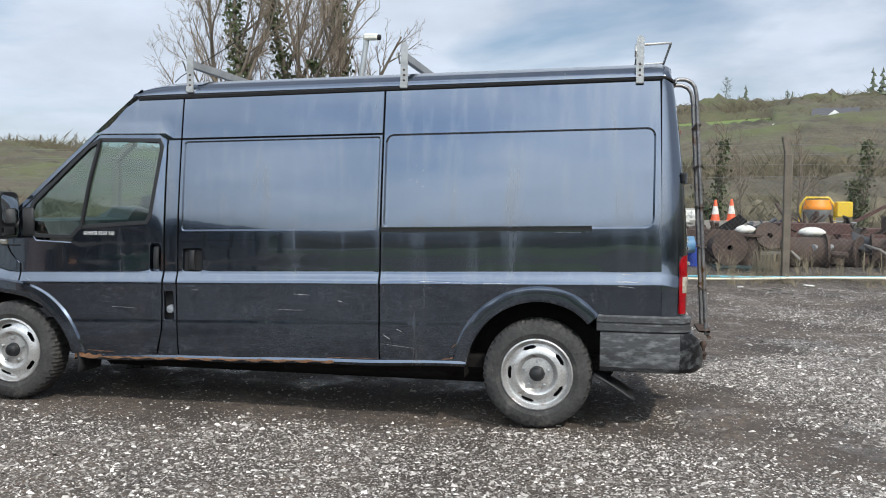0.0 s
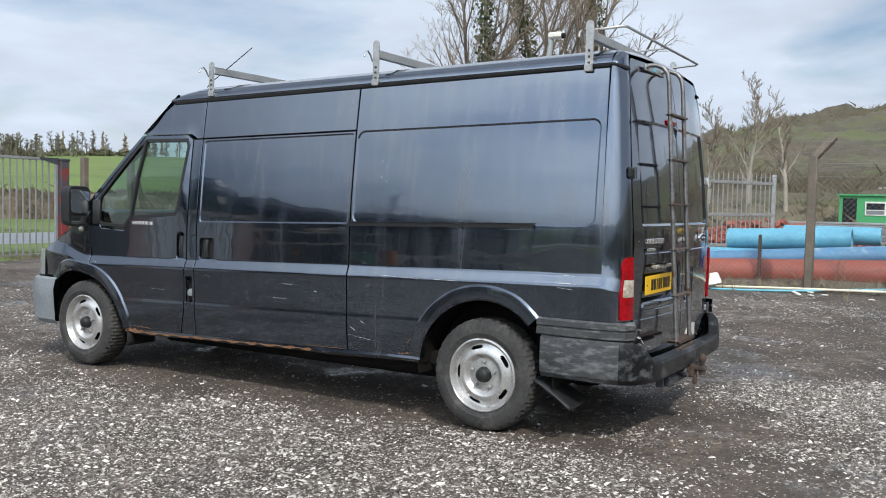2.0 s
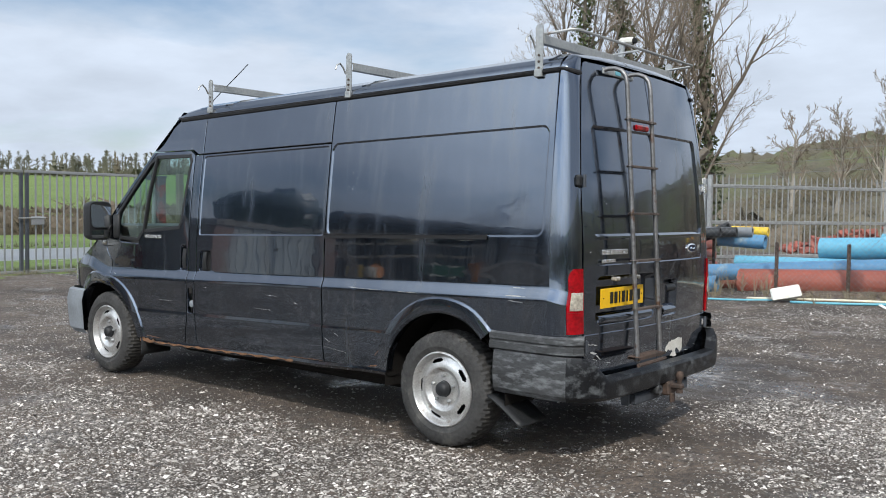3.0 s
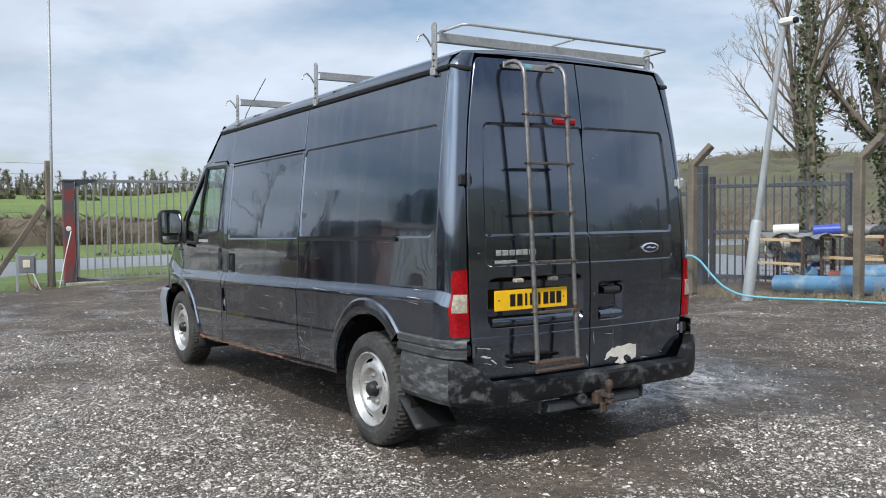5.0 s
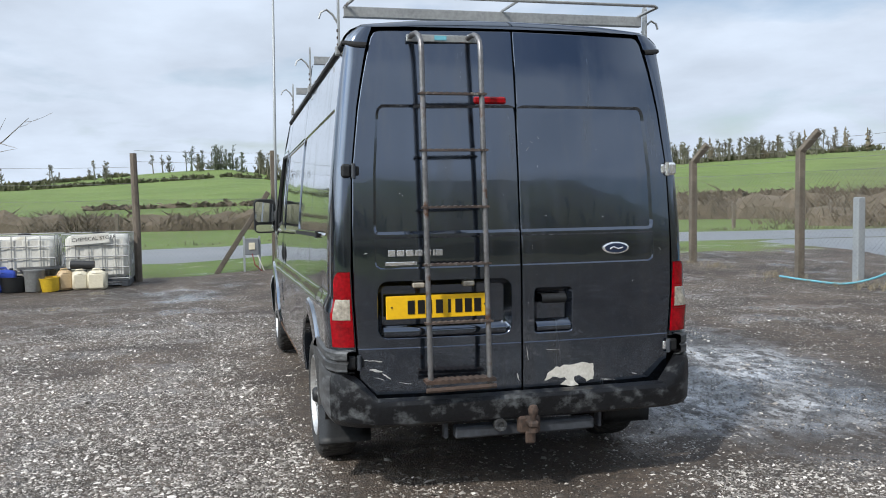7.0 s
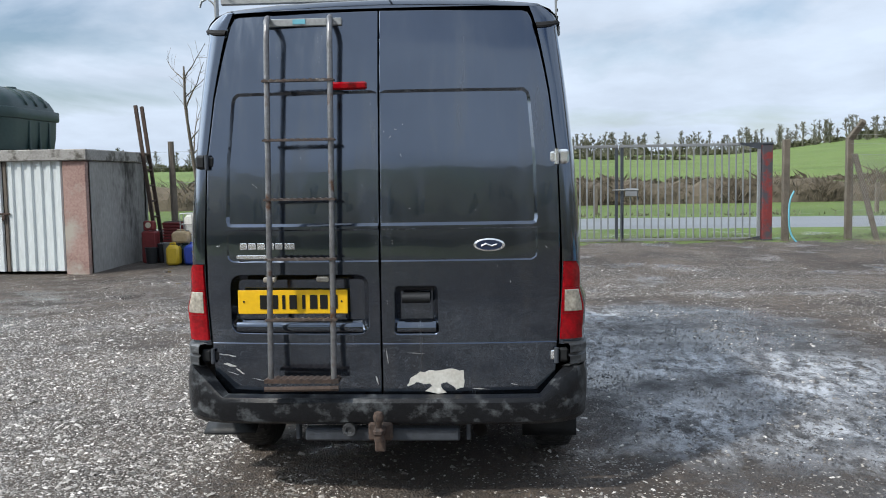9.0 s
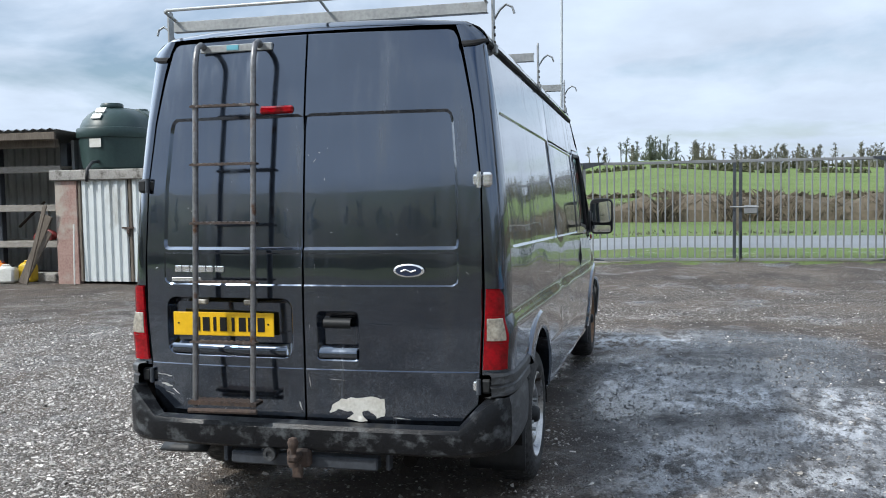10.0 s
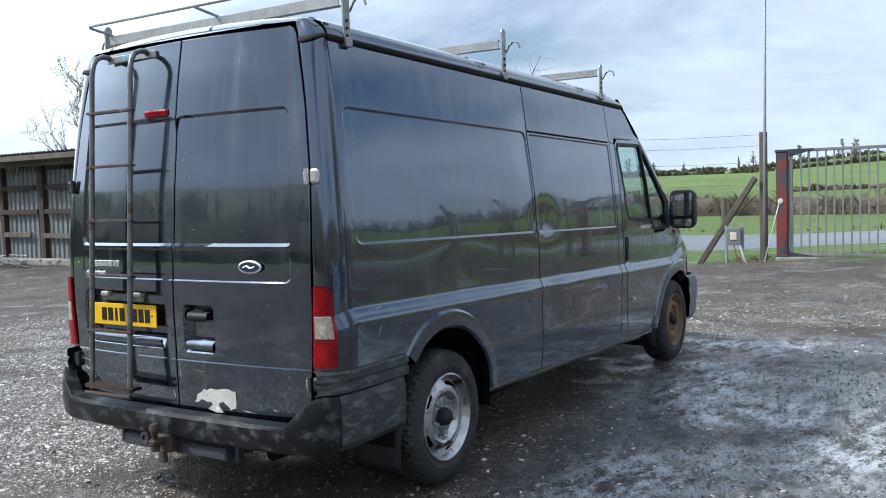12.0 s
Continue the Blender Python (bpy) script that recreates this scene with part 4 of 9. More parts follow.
def panel(loop, fn, holes=(), presses=(), step=0.06, thick=0.018, bevel=0.003, extra=()):
    """A sheet panel bounded by loop in the plane of (a, b), laid on the surface fn(a, b, depth), with cut holes, pressed fields (loop, width, depth)
    and folded, slightly rounded edges."""
    s = Shape()
    outer = split_at(resample(loop, step), extra)
    face = inset(outer, bevel)
    cuts = [split_at(resample(h, step), extra) for h in holes]
    faces_in = [inset(h, -bevel) for h in cuts]
    lines = [face] + faces_in
    fields, bands = [], []
    for pl, width, depth in presses:
        a = resample(pl, step * 0.6)
        b = inset(a, width)
        lines += [inset(a, -0.004), a, b, inset(b, 0.004)]
        bands.append((inset(a, -0.022), inset(b, 0.022)))
        fields.append((b, depth))
    pts, edges = [], []
    for ln in lines:
        k = len(pts)
        pts += ln
        edges += [(k + i, k + (i + 1) % len(ln)) for i in range(len(ln))]
    xs, zs = [p[0] for p in face], [p[1] for p in face]
    rims = [face] + faces_in
    seg_a = np.array([p for r in rims for p in r])
    seg_b = np.array([p for r in rims for p in r[1:] + r[:1]])
    rows_b = sorted(list(extra) + [float(b) for b in np.arange(min(zs), max(zs), step) if all(abs(b - e) > 0.018 for e in extra)])
    for a in np.arange(min(xs), max(xs), step):
        for b in rows_b:
            q = (float(a), float(b))
            if gap_to(np.array(q), seg_a, seg_b) < step * 0.42:
                continue
            if any(inside(q, g) and not inside(q, e) for g, e in bands):
                continue
            if min(zs) < b < max(zs) and inside(q, face) and not any(inside(q, h) for h in faces_in):
                pts.append(q)
    cv, _, cf, *_ = geometry.delaunay_2d_cdt([Vector(p) for p in pts], edges, [], 0, 1e-5)
    keep = []
    for t in cf:
        c = (sum(cv[i][0] for i in t) / 3, sum(cv[i][1] for i in t) / 3)
        if inside(c, face) and not any(inside(c, h) for h in faces_in):
            keep.append(t)
    wide = [(inset(fl, -0.0015), dep) for fl, dep in fields]

    def sunk(p):
        return sum(dep for fl, dep in wide if inside(p, fl))
    s.add([fn(p[0], p[1], sunk(p)) for p in cv], keep)
    for a, b in [(face, outer)] + list(zip(faces_in, cuts)):
        n = len(a)
        dd = [sunk(p) for p in a]
        rows = [[fn(*p, d) for p, d in zip(a, dd)], [fn(*p, d + bevel * 0.8) for p, d in zip(b, dd)], [fn(*p, d + thick) for p, d in zip(b, dd)]]
        s.add([p for r in rows for p in r], [(r * n + i, r * n + (i + 1) % n, (r + 1) * n + (i + 1) % n, (r + 1) * n + i) for r in range(2) for i in range(n)])
    s.loose = True
    return s


def sheet(name, shape, mat, parent, label="", angle=25):
    me = shape.mesh(name, mat, False, False)
    bm = bmesh.new()
    bm.from_mesh(me)
    if not shape.loose:
        bmesh.ops.remove_doubles(bm, verts=bm.verts, dist=0.0004)
    bmesh.ops.recalc_face_normals(bm, faces=bm.faces)
    bm.to_mesh(me)
    bm.free()
    me.shade_smooth()
    me.set_sharp_from_angle(angle=radians(angle))
    ob = new(name, me)
    ob.parent = parent
    if label:
        ob["label"] = label
    return ob


CREASES = (0.640, 0.648, 0.662, 0.670, 0.895, 0.905, 0.925, 0.985, 1.002, 1.012)
REAR_ARCH = [p for p in arc(0.0, 0.345, 0.47, 180, 0, 20)]


def pillar_line(z):
    """Side edge of the windscreen."""
    return -3.66 + (z - 1.40) / 0.92


def quarter_loop(seam):
    return [(seam + 0.005, 0.41), (-0.47, 0.41)] + REAR_ARCH[2:-6] + [(0.355, 0.748), (0.762, 0.748), (0.766, 1.0), (0.750, 1.6), (0.732, 2.186), (seam + 0.005, 2.186)]


def slider_loops(seam):
    e = seam - 0.005
    return [(-2.462, 0.41), (e, 0.41), (e, 1.884), (-2.462, 1.884)], [(-2.462, 1.893), (e, 1.893), (e, 2.172), (-2.462, 2.160)]


bpillar = [(-2.562, 1.0), (-2.575, 0.60), (-2.622, 0.41), (-2.470, 0.41), (-2.470, 1.885), (-2.562, 1.885)]
cab_top = [(-2.470, 1.893), (-2.470, 2.160), (-2.80, 2.158), (pillar_line(2.10), 2.10), (pillar_line(1.90) + 0.01, 1.893)]
door_front = [(pillar_line(z) + 0.055, z) for z in (1.20, 1.40, 1.60, 1.80, 1.855)]
front_door = [(-3.245, 0.41), (-2.632, 0.41), (-2.585, 0.60), (-2.572, 1.0), (-2.572, 1.885)] + [(pillar_line(1.855) + 0.085, 1.885)] + door_front[::-1] \
    + [(-3.665, 1.06), (-3.665, 0.82)] + [(-3.75 + 0.53 * math.cos(radians(a)), 0.345 + 0.53 * math.sin(radians(a))) for a in (72, 60, 48, 36, 24, 14)]
window = [(-3.545, 1.17), (-3.27, 1.165), (-3.20, 1.235), (-2.70, 1.275), (-2.672, 1.32), (-2.602, 1.80), (-2.625, 1.845), (-3.075, 1.848), (-3.16, 1.80), (-3.575, 1.40), (-3.60, 1.33), (-3.59, 1.20)]
wing = [(-3.675, 0.84), (-3.675, 1.065)] + [(pillar_line(z) + 0.045, z) for z in (1.20, 1.40, 1.60, 1.80, 1.885)] + [(pillar_line(1.885) + 0.004, 1.885)] \
    + [(pillar_line(z), z) for z in (1.7, 1.5, 1.3, 1.18)] + [(-4.02, 1.09), (-4.25, 0.985), (-4.40, 0.90), (-4.48, 0.80), (-4.48, 0.69), (-4.10, 0.69)] + \
    [(-3.75 + 0.53 * math.cos(radians(a)), 0.345 + 0.53 * math.sin(radians(a))) for a in (138, 120, 100, 84)]


def van_side(sign, left):
    fn = side_map(sign)
    seam = -1.037 if left else -1.128
    quarter, (slider, slider_top) = quarter_loop(seam), slider_loops(seam)
    low, hi = 1.286, 1.886
    press_q = [(rounded(seam + 0.017, low, 0.712, hi, 0.055), 0.012, 0.007)]
    lines = [(rounded(-2.440, low, seam - 0.017, 1.874, 0.02), 0.010, 0.006)]
    sheet("rear_quarter_panel", panel(quarter, fn, presses=press_q, extra=CREASES), PAINT, van)
    if left:
        holes = [rounded(-2.475 + 0.045, 1.005, -2.285, 1.165, 0.02)]
        door = sheet("sliding_door", panel(slider, fn, holes=holes, presses=lines, extra=CREASES), PAINT, van)
        recess(door, holes[0], fn, -2.36, 1.085)
    else:
        sheet("side_panel", panel(slider, fn, presses=lines, extra=CREASES), PAINT, van, "dented dark panel with scrapes")
    sheet("upper_panel", panel(slider_top, fn), PAINT, van)
    sheet("door_pillar", panel(bpillar, fn, holes=[rounded(-2.558, 0.665, -2.488, 0.855, 0.012)] if left else [], extra=CREASES), PAINT, van)
    sheet("cab_upper_panel", panel(cab_top, fn), PAINT, van)
    handle_hole = rounded(-2.675, 1.005, -2.592, 1.165, 0.02)
    fd = sheet("front_door", panel(front_door, fn, holes=[window, handle_hole], extra=CREASES), PAINT, van)
    recess(fd, handle_hole, fn, -2.625, 1.085)
    sheet("front_wing", panel(wing, fn, extra=CREASES), PAINT, van)
    # window surround, panes and divider
    frame_ring = panel(inset(window, -0.012), lambda a, b, d=0: fn(a, b, d - 0.003), holes=[inset(window, 0.016)], thick=0.03)
    sheet("window_seal", frame_ring, PLASTIC, fd)
    glass = panel(inset(window, 0.006), lambda a, b, d=0: fn(a, b, d * 0.3 + 0.014), thick=0.012, bevel=0.001, step=0.10)
    g = sheet("window_pane", glass, GLASS, fd, "greenish side window glass")
    g.visible_shadow = False
    s = Shape()
    s.tube([fn(-3.095 + 0.02, 1.85, 0.004), fn(-3.14, 1.55, 0.004), fn(-3.195, 1.22, 0.004)], 0.017, 6)
    part("window_divider", s, PLASTIC, fd, smooth=60)
    # wheel arch lips
    for cx, r, a0, a1 in ((0.0, 0.47, 172, 46), (-3.75, 0.50, 8, 172)):
        s = Shape()
        ang = np.linspace(a0, a1, 26)

        def lip(a, k):
            dr, out = ((-0.012, -0.05), (-0.014, 0.010), (0.0, 0.020), (0.03, 0.019), (0.07, 0.012), (0.085, -0.002))[k]
            x = cx + (r + dr) * math.cos(radians(a)); z = 0.345 + (r + dr) * math.sin(radians(a))
            return (x, sign * (half_width(x, max(z, 0.42)) + out), z)
        s.grid(lip, ang, range(6))
        sheet("wheel_arch", s, PAINT, van)
        s = Shape()
        s.grid(lambda a, k: (cx + (r - 0.0) * math.cos(radians(a)), sign * (0.93 - 0.30 * k), 0.345 + r * math.sin(radians(a))), np.linspace(-5, 185, 24), (0, 1))
        s.grid(lambda a, k: (cx + r * k * math.cos(radians(a)), sign * 0.62, 0.345 + r * k * math.sin(radians(a))), np.linspace(-5, 185, 24), (0.05, 1))
        sheet("arch_liner", s, UNDER, van)
    # sill
    s = Shape()
    s.grid(lambda x, k: (x, sign * (0.926, 0.930, 0.916, 0.86, 0.80)[k], (0.412, 0.392, 0.372, 0.362, 0.37)[k] + 0.004 * math.sin(7 * x)), np.linspace(-3.24, -0.46, 40), range(5))
    sheet("sill", s, PAINT, van)
    if left:
        s = Shape()
        rnd = random.Random(5)
        prev = None
        xs = np.linspace(-3.25, -1.35, 70)
        top = [0.394 + 0.008 * rnd.random() ** 2 + (0.030 if x < -3.05 else 0) * rnd.random() for x in xs]
        s.grid(lambda i, k: (xs[i], sign * (half_width(xs[i], 0.41) + (0.0035, 0.004, 0.003)[k]), (top[i], 0.395, 0.384 + 0.006 * math.sin(i))[k]), range(70), range(3))
        sheet("rust_strip", s, SILLRUST, van, "orange rust along the sill edge")


def recess(parent, loop, fn, hx, hz):
    """A pull handle in a small pressed pocket."""
    s = Shape()
    back = resample(loop, 0.03)
    n = len(back)
    rows = [[fn(*p, 0.003) for p in back], [fn(*p, 0.035) for p in inset(back, 0.012)]]
    s.add([p for r in rows for p in r], [(i, (i + 1) % n, n + (i + 1) % n, n + i) for i in range(n)] + [tuple(range(n, 2 * n))])
    sheet("handle_pocket", s, PAINT, parent)
    s = Shape()
    w = 0.020
    s.grid(lambda t, g: tuple(Vector(fn(hx + w * math.cos(g), hz - 0.068 + 0.136 * t, 0.008 - 0.012 * math.sin(g) - 0.010 * math.sin(math.pi * t)))), np.linspace(0, 1, 9), np.linspace(-0.4, math.pi + 0.4, 9))
    sheet("handle", s, PLASTIC, parent, "black pull handle")


for sg, lf in ((-1, True), (1, False)):
    van_side(sg, lf)

# roof cap, gutter strip
SECT = [(0.820, 2.168), (0.834, 2.176), (0.838, 2.190), (0.834, 2.212), (0.822, 2.240), (0.798, 2.270), (0.74, 2.298), (0.5, 2.322), (0.25, 2.332), (0.0, 2.336)]
FULL = SECT + [(-y, z) for y, z in SECT[-2::-1]]


def roof_point(x, k):
    y, z = FULL[k]
    g = 1.0
    if x < -2.45:
        g = math.sqrt(max(0.0, 1 - ((-2.45 - x) / 0.42) ** 2)) ** 0.9
    if x > 0.66:
        g = 1 - 0.12 * ((x - 0.66) / 0.14) ** 2
    shrink = 1.0
    return (x - (0.05 * (1 - (y / 0.84) ** 2) if x < -2.6 else 0), y * shrink, 2.182 + (z - 2.182) * g + 0.008 * (x + 1.0))


s = Shape()
rx = list(np.linspace(-2.845, -2.45, 14)) + list(np.linspace(-2.3, 0.6, 18)) + [0.66, 0.69, 0.72, 0.745]
s.grid(roof_point, rx, range(len(FULL)))


def roof_end(y, t):
    """Rounds the roof down to the head of the rear doors."""
    a = abs(y)
    back = rear_x(y, 2.29) - 0.002 if a < 0.66 else 0.742 + (rear_x(0.66, 2.29) - 0.744) * math.sqrt(max(0.0, 1 - ((a - 0.66) / 0.107) ** 2))
    top = float(np.interp(a, [p[0] for p in SECT[::-1]], [p[1] for p in SECT[::-1]]))
    z0 = 2.182 + (top - 2.182) * (1 - 0.12 * (0.085 / 0.14) ** 2) + 0.014
    low = min(z0, 2.300 - 0.008 * (a / 0.7) ** 4)
    return (0.744 + (back - 0.744) * t, y, z0 + (low - z0) * t ** 2.2)


s.grid(roof_end, np.linspace(-0.766, 0.766, 41), (0.0, 0.25, 0.5, 0.7, 0.85, 0.95, 1.0))
sheet("roof", s, PAINT, van)
for sign in (-1, 1):
    s = Shape()
    s.grid(lambda x, k: (x, sign * (0.822, 0.842, 0.845, 0.838)[k], (2.148, 2.160, 2.176, 2.181)[k] + 0.008 * (x + 1.0)), np.linspace(-2.80, 0.745, 30), range(4))
    sheet("gutter", s, GAP, van, "black rubber gutter strip")

# windscreen, front panel above it, bonnet and nose
s = Shape()
s.grid(lambda z, v: (pillar_line(z) - 0.20 * (1 - v * v), v * half_width(pillar_line(z), z), z), np.linspace(1.18, 1.90, 8), np.linspace(-1, 1, 15))
ws = sheet("windscreen", s, GLASS, van, "greenish windscreen")
ws.visible_shadow = False
s = Shape()
s.grid(lambda z, v: (pillar_line(z) - (0.20 - 0.25 * (z - 1.9)) * (1 - v * v), v * half_width(pillar_line(z), z), z), np.linspace(1.90, 2.20, 6), np.linspace(-1, 1, 15))
sheet("front_upper_panel", s, PAINT, van)
top_edge = [(pillar_line(1.18), 1.18), (-4.02, 1.09), (-4.25, 0.985), (-4.40, 0.90), (-4.48, 0.80), (-4.50, 0.70)]
s = Shape()


def bonnet(i, v):
    x, z = top_edge[i]
    bulge = (0.20, 0.22, 0.22, 0.22, 0.20, 0.2)[i]
    return (x - bulge * (1 - v * v), v * half_width(x, z), z + 0.035 * (1 - v ** 4) * (1 if i < 4 else 0.3))


s.grid(bonnet, range(6), np.linspace(-1, 1, 17))
sheet("bonnet", s, PAINT, van)
for sign in (-1, 1):
    s = Shape()
    s.grid(lambda z, t: (-4.36 - 0.21 * t + 0.03 * (z - 0.8), sign * (half_width(-4.36 - 0.16 * t, 0.8) - 0.02 * t + 0.010), z), np.linspace(0.70, 0.93, 5), np.linspace(0, 1, 6))
    sheet("headlight", s, HEADLAMP, van, "clear headlamp")
    s = Shape()
    s.lathe([(0.0, 0.016), (0.017, 0.013), (0.026, 0.0)], 12, Matrix.Translation((-3.80, sign * (half_width(-3.80, 1.12) - 0.002), 1.125)) @ pose(0, 0, 0, 90 if sign < 0 else -90) @ Matrix.Diagonal((1.6, 1, 1, 1)))
    part("indicator", s, LAMP_CLEAR if sign < 0 else LAMP_RED, van, "small clear side repeater" if sign < 0 else "small red side repeater", smooth=True)
    s = Shape()
    s.tube([(-3.82, sign * (half_width(-3.8, 1.1) + 0.002), 1.10), (-3.67, sign * (half_width(-3.67, 1.1) + 0.002), 1.10)], 0.005, 6)
    part("trim_strip", s, PLASTIC, van)
s = Shape()
bz = [(0.30, -0.03), (0.34, 0.0), (0.52, 0.015), (0.60, 0.02), (0.685, 0.0), (0.70, -0.03)]


def front_bumper(v, k):
    z, o = bz[k]
    a = math.radians(v)
    c, q = math.cos(a), math.sin(a)
    return (-4.10 - (0.56 + o) * abs(c) ** 0.55 if True else 0, (0.955 + o) * (abs(q) ** 0.6) * (1 if q > 0 else -1), z)


s.grid(front_bumper, np.linspace(-90, 90, 41), range(len(bz)))
sheet("front_bumper", s, GREYPLASTIC, van, "grey plastic front bumper")

# rear corner pillars and lamps


def corner_point(sign, u, z, out=0.0):
    xs = 0.742 + 0.022 * (2.2 - z) / 1.45
    y0, yd = half_width(xs, z), door_edge(z) + 0.004
    if z > 2.16:
        y0 = float(np.interp(z, (2.16, 2.195, 2.215, 2.24, 2.268, 2.29), (0.831, 0.834, 0.830, 0.819, 0.797, 0.765)))
    xe = rear_x(yd, z) - 0.004
    p = [(xs, y0), (xs + 0.75 * (xe - xs), y0 - 0.004), (xe + 0.004, yd + 0.55 * (y0 - yd)), (xe, yd)]
    a, b, c, d = (1 - u) ** 3, 3 * u * (1 - u) ** 2, 3 * u * u * (1 - u), u ** 3
    x, y = a * p[0][0] + b * p[1][0] + c * p[2][0] + d * p[3][0], a * p[0][1] + b * p[1][1] + c * p[2][1] + d * p[3][1]
    k = math.radians(90 * u)
    return (x + out * math.sin(k), sign * (y + out * math.cos(k)), z)


for sign in (-1, 1):
    s = Shape()
    s.grid(lambda z, u: corner_point(sign, u, z) if u <= 1 else tuple(Vector(corner_point(sign, 1, z)) + Vector((-0.05, 0, 0))),
           [0.74, 0.80, 0.905, 0.925, 0.985, 1.0, 1.15, 1.3, 1.45, 1.6, 1.75, 1.9, 2.0, 2.1, 2.16, 2.195, 2.215, 2.24, 2.268, 2.29], list(np.linspace(0, 1, 12)) + [1.1])
    sheet("corner_pillar", s, PAINT, van)
    s = Shape()
    s.grid(lambda k, u: (lambda p: (p[0], p[1], p[2]))(corner_point(sign, u, (2.178, 2.181, 2.192, 2.203, 2.206)[k], (0.0, 0.009, 0.012, 0.009, 0.0)[k])), range(5), np.linspace(0.0, 0.99, 12))
    sheet("gutter_end", s, GAP, van)
    lamp = part("tail_light", Shape().grid(lambda z, u: corner_point(sign, u, z, 0.003), np.linspace(0.768, 1.12, 6), np.linspace(0.42, 0.985, 8)), PLASTIC, van, smooth=True)
    for z0, z1, mat, lab in ((1.004, 1.125, LAMP_RED, "red lens"), (0.884, 1.003, LAMP_RED, "red lens"), (0.765, 0.883, LAMP_RED, "red lens")):
        s = Shape()
        zz = np.linspace(z0, z1, 7)

        def lens(z, u):
            cut = 0.0
            if z > 1.07:
                cut = 0.17 * ((z - 1.07) / 0.055) ** 2.2
            lo = 0.42 + cut
            uu = lo + (0.985 - lo) * u
            return corner_point(sign, uu, z, 0.013 - (0.010 if u in (0.0, 1.0) else 0))
        s.grid(lens, zz, [0.0, 0.03] + list(np.linspace(0.08, 0.92, 8)) + [0.97, 1.0])
        sheet("lens", s, mat, lamp, lab)
    s = Shape()
    s.grid(lambda z, u: corner_point(sign, u, z, 0.0155 - (0.005 if u in (0.50, 0.93) or z in (0.892, 0.997) else 0)), [0.892, 0.897, 0.92, 0.944, 0.97, 0.992, 0.997], [0.50, 0.51, 0.60, 0.68, 0.76, 0.84, 0.92, 0.93])
    sheet("clear_lens", s, LAMP_CLEAR, lamp, "clear ribbed lens")
    # hinges
    for hz in (1.607, 0.69):
        hx, hy = rear_x(0.83, hz), sign * (door_edge(hz) + 0.02)
        h = part("hinge", Shape().box((hx + 0.002, hy + sign * 0.008, hz), (0.026, 0.050, 0.066), bev=0.011), CHROME if sign > 0 and hz > 1 else PLASTIC, van, "chrome door hinge" if sign > 0 and hz > 1 else "black door hinge")
        part("hinge_pin", Shape().tube([(hx + 0.018, hy - sign * 0.025, hz - 0.035), (hx + 0.018, hy - sign * 0.025, hz + 0.035)], 0.011, 8), CHROME if sign > 0 and hz > 1 else DARKSTEEL, h, smooth=60)
        part("hinge_leaf", Shape().box((hx + 0.006, hy - sign * 0.042, hz), (0.014, 0.024, 0.046), bev=0.006), CHROME if sign > 0 else PLASTIC, h)

# rear doors


def rear_door(sign):
    zt = 2.288
    zs = [0.50, 0.75, 1.0, 1.3, 1.6, 1.8, 1.9, 2.0, 2.1, 2.17, 2.22]
    edge = [(sign * (door_edge(z) - 0.004), z) for z in zs] + [(sign * (door_edge(2.25) - 0.004), 2.25), (sign * (door_edge(2.28) - 0.010), 2.278), (sign * (door_edge(2.288) - 0.03), zt)]
    loop = [(sign * 0.004, 0.50)] + edge + [(sign * 0.004, zt + 0.008)]
    presses, holes = [], []
    up = [(-sign * 0.03, 1.300), (sign * 0.705, 1.300)] + [(sign * a, b) for a, b in ((0.722, 1.306), (0.728, 1.325))] + [(sign * 0.722, 1.6), (sign * 0.700, 1.88), (sign * 0.692, 1.908), (sign * 0.672, 1.926)] + [(-sign * 0.03, 1.926)]
    presses.append((up if sign > 0 else up[::-1], 0.014, 0.012))
    low = [(-sign * 0.03, 1.135), (sign * 0.70, 1.135), (sign * 0.722, 1.15), (sign * 0.726, 1.17), (sign * 0.726, 1.288), (-sign * 0.03, 1.288)]
    presses.append((low if sign > 0 else low[::-1], 0.007, 0.004))
    skirt = [(-sign * 0.03, 0.44), (sign * 0.83, 0.44), (sign * 0.85, 0.755), (-sign * 0.03, 0.755)]
    presses.append((skirt if sign > 0 else skirt[::-1], 0.005, -0.0025))
    if sign < 0:
        hole = rounded(-0.715, 0.800, -0.055, 1.075, 0.05)
    else:
        hole = rounded(0.065, 0.795, 0.265, 1.020, 0.02)
    holes.append(hole)
    d = sheet("rear_door", panel(loop, rear_map, holes=holes, presses=presses, step=0.055), PAINT, van)
    # pocket behind the hole
    s = Shape()
    rim = resample(hole, 0.03)
    n = len(rim)
    deep = 0.052 if sign < 0 else 0.04
    zlo = min(p[1] for p in hole)
    rows = [[rear_map(*p, 0.002) for p in rim], [rear_map(p[0], p[1] + (0.028 if p[1] < zlo + 0.08 else 0.0), deep) for p in inset(rim, 0.026)]]
    s.add([p for r in rows for p in r], [(i, (i + 1) % n, n + (i + 1) % n, n + i) for i in range(n)] + [tuple(range(n, 2 * n))])
    sheet("pocket", s, PAINT, d, angle=15)
    return d


door_l, door_r = rear_door(-1), rear_door(1)

